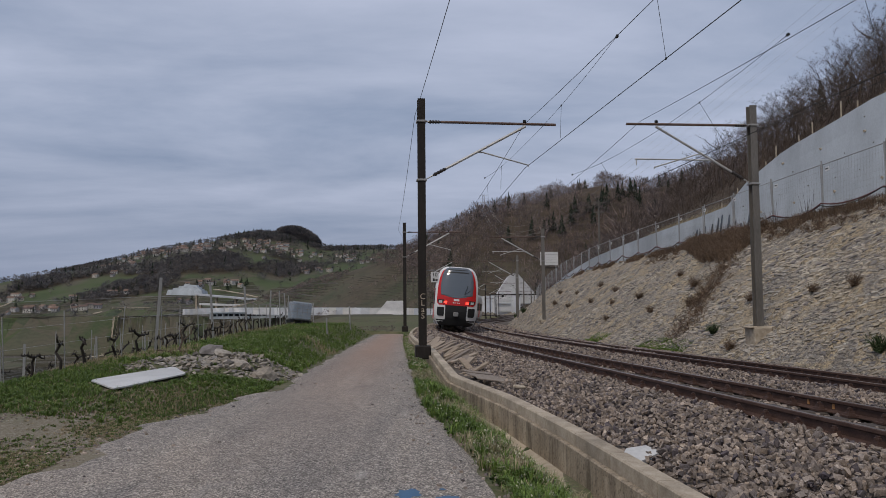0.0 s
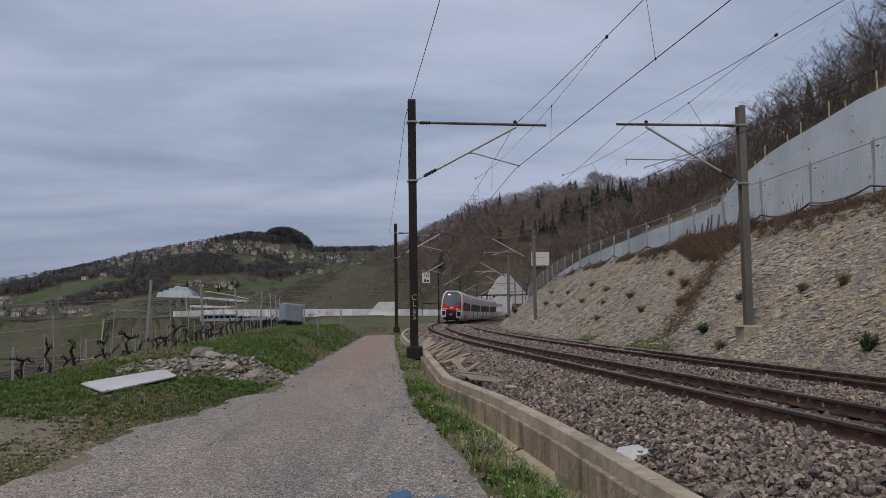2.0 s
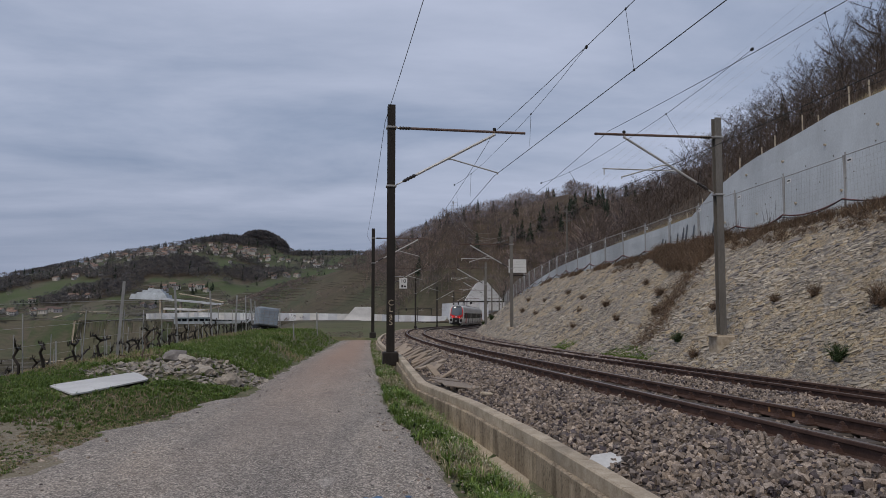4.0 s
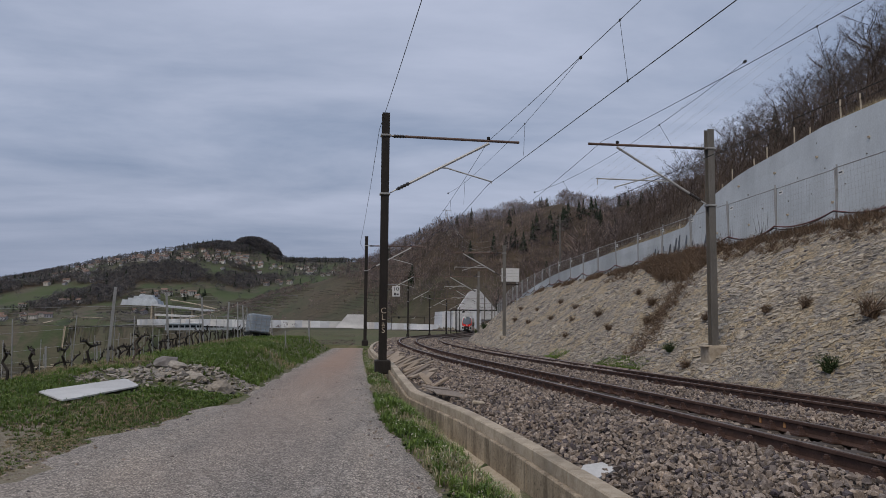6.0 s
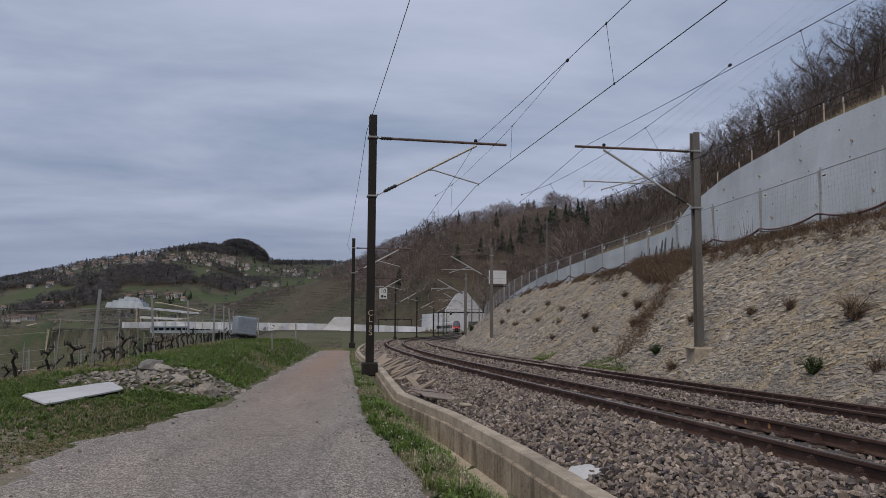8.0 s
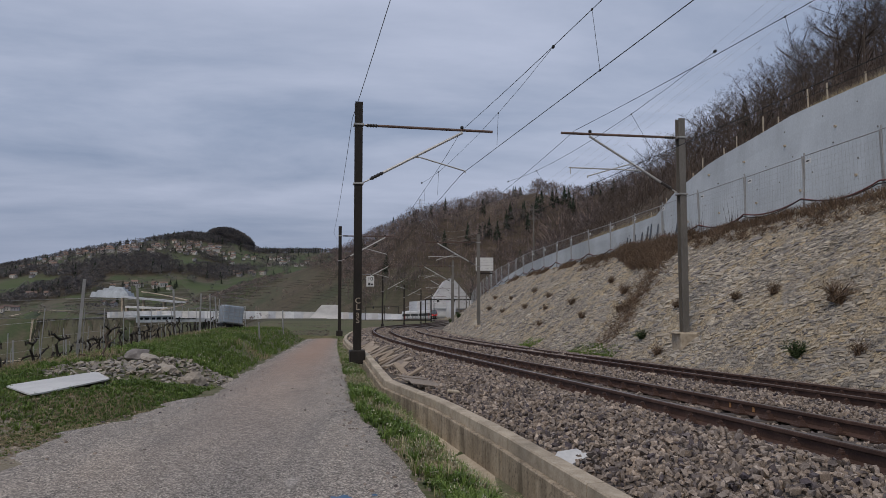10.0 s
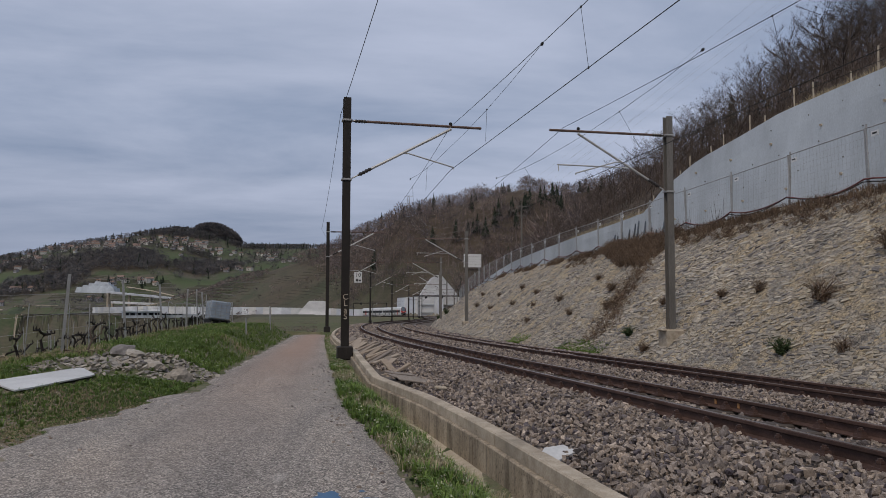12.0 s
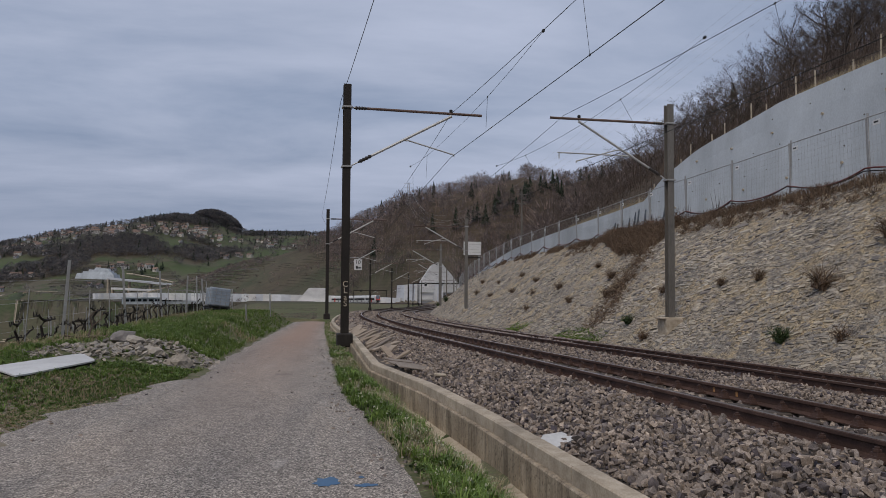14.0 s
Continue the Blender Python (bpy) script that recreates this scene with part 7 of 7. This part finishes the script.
M_VALLEYWOOD = add_tint(mat("valley_wood", grey((0.088, 0.084, 0.086), (0.140, 0.133, 0.132), (0.20, 0.19, 0.185)), 0.95, 0.02, 0.3, 0, island=0.25), 0.45)


# centre x, y, spread in x and y, and how many houses
VILLAGES = ((-520, 1850, 62, 45, 48), (-440, 1895, 40, 36, 16), (-680, 1850, 60, 42, 26), (-745, 1705, 45, 40, 15), (-690, 1575, 28, 8, 5), (-445, 1437, 20, 8, 9), (-280, 1633, 26, 10, 6), (-265, 1940, 28, 20, 9), (-466, 1320, 10, 6, 2), (-675, 1262, 40, 8, 14), (-810, 1397, 22, 12, 5), (-600, 1385, 30, 12, 3), (-230, 1780, 40, 30, 5))


def build_far_woods():
    rng = random.Random(9)
    bare = [far_tree(rng, 76, 0.011) for _ in range(6)]
    small = [far_tree(rng, 48, 0.055) for _ in range(6)]
    firs = [far_tree(rng, 120, 0.03, True) for _ in range(3)]
    # the ridge behind the bend
    x, y = RNG.uniform(-260, 330, 25000), RNG.uniform(60, 760, 25000)
    z = ground(x, y)
    s, o = to_line(x, y)
    keep = (o > np.where(y < 165, 95, 26)) & (np.hypot(x, y) > 170) & (z > -2 + 34 * smooth(-5, -70, x) + 5 * lattice(x, y, 60, 3)) & (RNG.uniform(0, 1, len(x)) < 0.62)
    glade = ((x - 108) / 16) ** 2 + ((y - 560) / 40) ** 2 < 1
    keep &= ~glade
    x, y = x[keep], y[keep]
    fir = (RNG.uniform(0, 1, len(x)) < 0.012 + 0.16 * (lattice(x, y, 50, 5) > 0.45) * smooth(30, 55, ground(x, y)))
    plant("ridge_wood", "leafless brown wood covering the ridge behind the bend", x[~fir], y[~fir], RNG.uniform(8, 15, (~fir).sum()), bare, M_FARWOOD)
    plant("ridge_firs", "scattered dark firs in the wood on the ridge", x[fir], y[fir], RNG.uniform(9, 16, fir.sum()), firs, M_EVERGREEN)
    # the hill across the valley: belts of wood, hedges, single trees between the houses
    x, y = RNG.uniform(-1300, 100, 52000), RNG.uniform(1150, 2300, 52000)
    z = ground(x, y)
    village = np.zeros(len(x))
    for cx, cy, sx, sy, _ in VILLAGES:
        village = np.maximum(village, np.exp(-((x - cx) / sx / 1.8) ** 2 - ((y - cy) / sy / 1.8) ** 2))
    hedge = smooth(0.80, 0.95, 1 - np.abs(lattice(x, y, 95, 14)))
    keep = RNG.uniform(0, 1, len(x)) < np.clip(inside(HILL_WOODS, x, y) * 0.85 + 0.36 * village + 0.12 * hedge * (1 - inside(HILL_FIELDS, x, y)) + 0.008 + 0.10 * smooth(1960, 2100, y), 0, 1)
    x, y, village = x[keep], y[keep], village[keep]
    fir = RNG.uniform(0, 1, len(x)) < 0.03 + 0.14 * village + 0.10 * smooth(1960, 2050, y)
    fir |= ((x + 390) / 26) ** 2 + ((y - 1420) / 32) ** 2 < 1
    tall = RNG.uniform(9, 17, len(x)) * (1 - 0.35 * village)
    plant("valley_wood", "brown leafless woods on the hill across the valley", x[~fir], y[~fir], tall[~fir], small, M_VALLEYWOOD)
    plant("valley_firs", "dark evergreen trees on the hill across the valley", x[fir], y[fir], tall[fir] * 1.15, firs, M_EVERGREEN)
    y = RNG.uniform(84, 330, 5000)
    x = -0.115 * y + RNG.uniform(-0.09, 0.05, len(y)) * y
    keep = (lattice(x, y, 14, 6) + RNG.normal(0, 0.35, len(x)) > 0.15) & (x > brow(y) - 15)
    x, y = x[keep], y[keep]
    plant("field_scrub", "low brown scrub and old vine stocks in the field past the lane", x, y, RNG.uniform(0.2, 0.5, len(x)), small, M_FARWOOD)
    # brown scrub on the near side of the valley, and bushes on the terraces under the ridge
    n = 1500
    a, q = RNG.uniform(0, 2 * math.pi, n), RNG.uniform(0, 1, n) ** 0.5
    x, y = np.concatenate([-165 + 75 * q * np.cos(a), RNG.uniform(-130, -5, 420)]), np.concatenate([775 + 95 * q * np.sin(a), RNG.uniform(480, 700, 420)])
    keep = (lattice(x, y, 35, 6) + RNG.normal(0, 0.3, len(x)) > 0.1)
    x, y = x[keep], y[keep]
    plant("valley_scrub", "brown leafless scrub on the terraced slopes", x, y, RNG.uniform(2.0, 6.0, len(x)), small, M_FARWOOD)
    # the round wooded knoll on the skyline
    n = 420
    a, q = RNG.uniform(0, 2 * math.pi, n), RNG.uniform(0, 1, n) ** 0.5
    kx, ky = -425 + 62 * q * np.cos(a), 2170 + 60 * q * np.sin(a)
    plant("knoll_wood", "dense brown wood on a round knoll", kx, ky, 14 + 30 * np.sqrt(np.maximum(0, 1 - q * q)), small, M_VALLEYWOOD)


build_far_woods()


# ---- buildings far off ----
def house_kinds():
    out = []
    for w, d, h, rise in ((11, 9, 6, 3.2), (15, 9, 7, 3.2), (9, 8, 5.5, 2.8), (18, 10, 8, 2.6)):
        a, b = w / 2, d / 2
        wall = Mesh().prism([(-a, -b), (a, -b), (a, b), (-a, b)], -4, h).add([(-a, -b, h), (-a, b, h), (-a, 0, h + rise * 0.92), (a, -b, h), (a, b, h), (a, 0, h + rise * 0.92)], [(1, 0, 2), (3, 4, 5)])
        roof = Mesh()
        e = 0.8
        for sgn in (-1, 1):
            roof.add([(-a - e, sgn * (b + e), h - 0.35), (a + e, sgn * (b + e), h - 0.35), (a + e, 0, h + rise), (-a - e, 0, h + rise), (-a - e, sgn * (b + e), h - 0.05), (a + e, sgn * (b + e), h - 0.05), (a + e, 0, h + rise + 0.3), (-a - e, 0, h + rise + 0.3)],
                     [(0, 1, 2, 3), (7, 6, 5, 4), (0, 4, 5, 1), (1, 5, 6, 2), (3, 7, 4, 0)])
        pane = Mesh().box((0, 0, 0), (1.3, 0.16, 1.5)).done("window", M_GLASS)
        out.append((wall.done("wall", M_HOUSE), roof.done("roof", M_ROOF), pane, [(q * w, -b - 0.05, z) for z in (1.6, 4.4) for q in (-0.32, 0.0, 0.32) if z < h - 1]))
    return out


def build_houses():
    kinds = house_kinds()
    rng = random.Random(31)
    spots = []
    # the village on the hill: strung below the crest
    for cx, cy, sx, sy, n in VILLAGES:
        tries = 0
        got = 0
        while got < n and tries < 400:
            tries += 1
            x, y = rng.gauss(cx, sx), rng.gauss(cy, sy)
            if y < 2180 and all((x - a) ** 2 + (y - b) ** 2 > 15 ** 2 for a, b in spots):
                spots.append((x, y)); got += 1
    z = ground([p[0] for p in spots], [p[1] for p in spots])
    for (x, y), h in zip(spots, z):
        w, r, pane, at_windows = kinds[rng.choice((0, 0, 1, 2, 2, 3))]
        t = thing("house", "distant pale rendered house with a brown tiled roof on the hill", "house", pose(x, y, h, 0, 0, rng.uniform(-40, 40)), "village houses")
        k = rng.uniform(0.7, 1.0)
        t.scale = (k, k, k)
        part("wall", w, None, t); part("roof", r, None, t)
        if y < 1700:
            for p in at_windows:
                part("window", pane, None, t, at=pose(*p))


build_houses()


def build_farm_tracks():
    """Pale lanes and terrace walls that wind over the vineyards in the valley."""
    rng = random.Random(14)
    for _ in range(34):
        x, y = rng.uniform(-900, -190), rng.uniform(640, 1450)
        if x < -0.72 * y + 60:
            continue
        a = rng.uniform(-0.5, 0.5) + (0 if rng.random() < 0.7 else 1.2)
        length, width = rng.uniform(40, 130), rng.uniform(1.2, 2.6)
        rings, bend = [], rng.gauss(0, 0.05)
        pts = []
        for i in range(int(length / 5)):
            pts.append((x, y, a))
            x, y, a = x + 5 * math.cos(a), y + 5 * math.sin(a), a + bend + rng.gauss(0, 0.05)
        for x, y, a in pts:
            p, q = (x - math.sin(a) * width, y + math.cos(a) * width), (x + math.sin(a) * width, y - math.cos(a) * width)
            zp, zq = ground_at(*p), ground_at(*q)
            rings.append([(*p, zp - 1), (*q, zq - 1), (*q, zq + 0.7), (*p, zp + 0.7)])
        t = thing("farm_track", "pale concrete farm track winding through distant vineyards", "track", group="farm tracks")
        part("paving", Mesh().loft(rings), M_CONC_CAP, t)


build_farm_tracks()


def build_vine_terraces():
    """Rows of vines and low terrace walls, parcel by parcel, on the slopes of the valley and under the ridge."""
    rng = random.Random(52)
    rows, walls = Mesh(), Mesh()
    spots = []
    for _ in range(130):
        y = rng.uniform(620, 1480)
        spots.append((rng.uniform(-0.62, -0.17) * y, y, rng.gauss(0.1, 0.35), rng.uniform(40, 95), rng.randint(6, 12), rng.uniform(5, 8)))
    for _ in range(26):
        spots.append((rng.uniform(-120, -5), rng.uniform(470, 680), rng.gauss(-0.45, 0.2), rng.uniform(20, 45), rng.randint(5, 10), rng.uniform(3, 5)))
    for x, y, a, length, count, gap in spots:
        gz = ground([x - 8, x + 8, x, x], [y, y, y - 8, y + 8])
        a = math.atan2(-(gz[1] - gz[0]), gz[3] - gz[2]) + 0.15 * a
        if math.cos(a) < 0:
            a += math.pi
        ca, sa = math.cos(a), math.sin(a)
        n = int(length / 6) + 2
        us = np.linspace(-length / 2, length / 2, n)
        for r in range(count):
            v = (r - count / 2) * gap
            px, py = x + us * ca - v * sa, y + us * sa + v * ca
            pz = ground(px, py)
            wall = r % 4 == 0
            m, high, half = (walls, 0.8, 0.25) if wall and y > 720 else (rows, 0.7 if y > 720 else 0.35, 0.20)
            ox, oy = -sa * half, ca * half
            m.loft([[(p - ox, q - oy, z - 0.4), (p + ox, q + oy, z - 0.4), (p + ox * 0.7, q + oy * 0.7, z + high), (p - ox * 0.7, q - oy * 0.7, z + high)] for p, q, z in zip(px, py, pz)])
    tagged(new("vine_rows", rows.done("vine_rows", M_VINEROW)), "brown leafless vine rows on distant terraces", "vines", kind="stuff")
    tagged(new("terrace_walls", walls.done("terrace_walls", M_MAST)), "low grey stone terrace walls in distant vineyards", "walls", kind="stuff")


M_VINEROW = mat("distant_vine_rows", grey((0.065, 0.062, 0.042), (0.10, 0.092, 0.064), (0.135, 0.122, 0.088)), 0.95, 0.2, 3, 0, island=0.3)
build_vine_terraces()


def block_along(name, label, s0, s1, o, h0, h1, thick, material, seams=0):
    t = thing(name, label, "wall", kind="structure")
    n = max(1, int((s1 - s0) / 6))
    for i in range(n):
        a, b = s0 + (s1 - s0) * i / n, s0 + (s1 - s0) * (i + 1) / n - 0.06
        m = Mesh()
        m.loft([[along(s, o + u, v) for u, v in ((0, h0), (thick, h0), (thick + 0.3, h1), (0.5, h1))] for s in (a, b)])
        part("wall_panel", m, material, t)


def build_bend():
    """The works round the next bend: white walls, a sprayed face, gantries, a level pavement."""
    block_along("white_retaining_wall", "high white concrete retaining wall beyond the bend", 322, 402, 11, -2, 9.6, 1.5, M_WHITEWALL)
    low = thing("white_parapet_wall", "long low white concrete wall along the far tracks", "wall", kind="structure")
    bends = [along(392, 10, 0), Vector((-22, 470, -9.9)), Vector((-70, 512, -9.9)), Vector((-190, 640, -11.3)), Vector((-262, 740, -14))]
    for a, b in zip(bends, bends[1:]):
        n = int((b - a).length / 8)
        side = Vector((b.y - a.y, a.x - b.x, 0)).normalized() * 1.0
        for i in range(n):
            p, q = a.lerp(b, i / n), a.lerp(b, (i + 0.99) / n)
            part("wall_panel", Mesh().loft([[e + Vector((0, 0, -3)), e + side + Vector((0, 0, -3)), e + side + Vector((0, 0, 2.6)), e + Vector((0, 0, 2.6))] for e in (p, q)]), M_WHITEWALL, low)
    face = thing("sprayed_rock_face", "white sprayed-concrete rock face shaped like a gable", "rock face", pose(33.5, 336, -9), kind="structure")
    m = Mesh()
    outline = [(-9.5, -2), (-9.5, 9.5), (-7.6, 12.5), (-3.6, 18.5), (-1.2, 19.6), (0.8, 19.4), (5.5, 14.0), (10, 8.5), (12, -2)]
    m.loft([[(x, -0.10 * z, z) for x, z in outline], [(x * 0.98, 9 + 0.1 * z, z * 0.97) for x, z in outline]])
    part("face", m, M_WHITEWALL, face)
    for z in (2.5, 6.0):
        part("ledge", Mesh().box((0.8, -0.08 * z - 0.55, z), (19, 0.5, 0.25)), M_SHOT, face)
    m = Mesh()
    trap = thing("sprayed_bank", "white sprayed-concrete bank behind the far tracks", "rock face", pose(-32, 470, -8.2), kind="structure")
    m.loft([[(-14, 0, -6), (10, 0, -6), (6, 3, 5.6), (-4, 3, 5.6)], [(-14, 8, -6), (10, 8, -6), (6, 8, 5.6), (-4, 8, 5.6)]])
    part("face", m, M_WHITEWALL, trap)
    for s, o0, o1 in ((262, -6, 12), (425, -6, 14)):
        g = thing("signal_gantry", "dark steel signal gantry spanning the tracks", "gantry", group="signal gantries")
        for o in (o0, o1):
            part("leg", Mesh().tube([along(s, o, -1), along(s, o, 7.2)], 0.18, 6), M_MAST_DARK, g)
        part("beam", Mesh().tube([along(s, o0, 7.2), along(s, o1, 7.2)], 0.24, 4), M_MAST_DARK, g)
        for o in (-1.5, 4.0):
            part("signal_head", Mesh().rounded(along(s, o, 6.9), (0.9, 0.5, 1.3), 0.1), M_BLACK, g)
    # viaduct and terraced cut across the valley
    v = thing("motorway_viaduct", "pale concrete motorway viaduct across the valley", "viaduct")
    for k, (x0, x1, z0, z1) in enumerate(((-300, -205, 2.5, -6.5), (-285, -150, -9, -15))):
        y0 = 890 - 30 * k
        part("deck", Mesh().loft([[(x, y0 + dy, z + dz) for dy, dz in ((0, 0), (12, 0), (12, 2.2), (0, 2.2))] for x, z in ((x0, z0), (x1, z1))]), M_WHITEWALL, v)
        for i in range(5):
            q = i / 4
            part("pier", Mesh().box((x0 + (x1 - x0) * q, y0 + 6, z0 + (z1 - z0) * q - 12), (2, 5, 24)), M_CONC_CAP, v)
    c = thing("terraced_cut", "pale stepped stone cutting above the motorway", "cutting")
    for i in range(4):
        x0, x1, zb = -392 + 6 * i, -340 - 4 * i, 7 + 2.6 * i
        ring = lambda y0, z, dx: [(x0 + dx, y0 + 5 * i, z + 1.5), (x1 - dx, y0 + 5 * i, z), (x1 - dx, 1065, z), (x0 + dx, 1065, z + 1.5)]
        part("terrace", Mesh().loft([ring(1040, zb - 5, 0), ring(1042, zb + 2.4, 2)]), M_SHOT, c)
    b = thing("works_shed", "long white flat-roofed works building in the valley", "building", pose(-165, 620, -15, 0, 0, 20))
    part("wall", Mesh().box((0, 0, 0), (60, 14, 5)), M_SHOT, b)
    part("roof", Mesh().box((0, 0, 2.75), (62, 16, 0.5)), M_SHOT, b)
    for i in range(10):
        part("window", Mesh().box((-27 + 4.5 * i, -7.05, 0.6), (3.6, 0.2, 1.8)), M_GLASS, b)


build_bend()


def build_far_line():
    """A power line on the ridge and a timber pole above the cutting."""
    p = along(112, 20)
    z = ground_at(p.x, p.y)
    t = thing("timber_pole", "slim timber line pole with crossarms above the cutting", "pole", pose(p.x, p.y, z))
    part("shaft", Mesh().tube([(0, 0, -1), (0, 0, 9.5)], [0.15, 0.10], 8), M_MAST, t)
    for h in (9.0, 7.6):
        part("crossarm", Mesh().box((0, 0, h), (1.6, 0.1, 0.12)), M_MAST, t)
    y = 600
    x = 34.0
    z = ground_at(x, y)
    t = thing("power_pylon", "steel lattice power pylon on the ridge", "pylon", pose(x, y, z))
    lat = Mesh()
    for sx, sy in ((-1, -1), (1, -1), (1, 1), (-1, 1)):
        lat.tube([(sx * 2.0, sy * 2.0, 0), (sx * 0.5, sy * 0.5, 22)], 0.13, 4)
    for i in range(7):
        k0, k1 = i / 7, (i + 1) / 7
        a, b = 2.0 - 1.5 * k0, 2.0 - 1.5 * k1
        for sx in (-1, 1):
            lat.tube([(sx * a, -a, 22 * k0), (-sx * b, -b, 22 * k1)], 0.08, 3)
    part("lattice", lat, M_STEEL, t)
    for dx, h in ((-3.4, 15), (3.4, 15), (-3.4, 18), (3.4, 18), (0, 22)):
        w = thing("power_line", "thin high-voltage wire sweeping over the hillside", "wire", group="power lines")
        a, b = Vector((x + dx, y, z + h)), Vector((23 + dx * 0.35, 40, 17.5 + 0.25 * (h - 15) + 0.2 * dx))
        pts = [a.lerp(b, i / 20) - Vector((0, 0, 20 * 4 * (i / 20) * (1 - i / 20))) for i in range(21)] + [b + (b - a) * 0.06 + Vector((0, 0, 5.2))]
        part("cable", Mesh().tube(pts, [0.035 - 0.00155 * i for i in range(21)] + [0.003], 4), M_STEEL, w)
    for h in (15, 18, 21):
        part("crossarm", Mesh().tube([(-3.6, 0, h), (3.6, 0, h)], 0.12, 4), M_STEEL, t)


build_far_line()


motions()
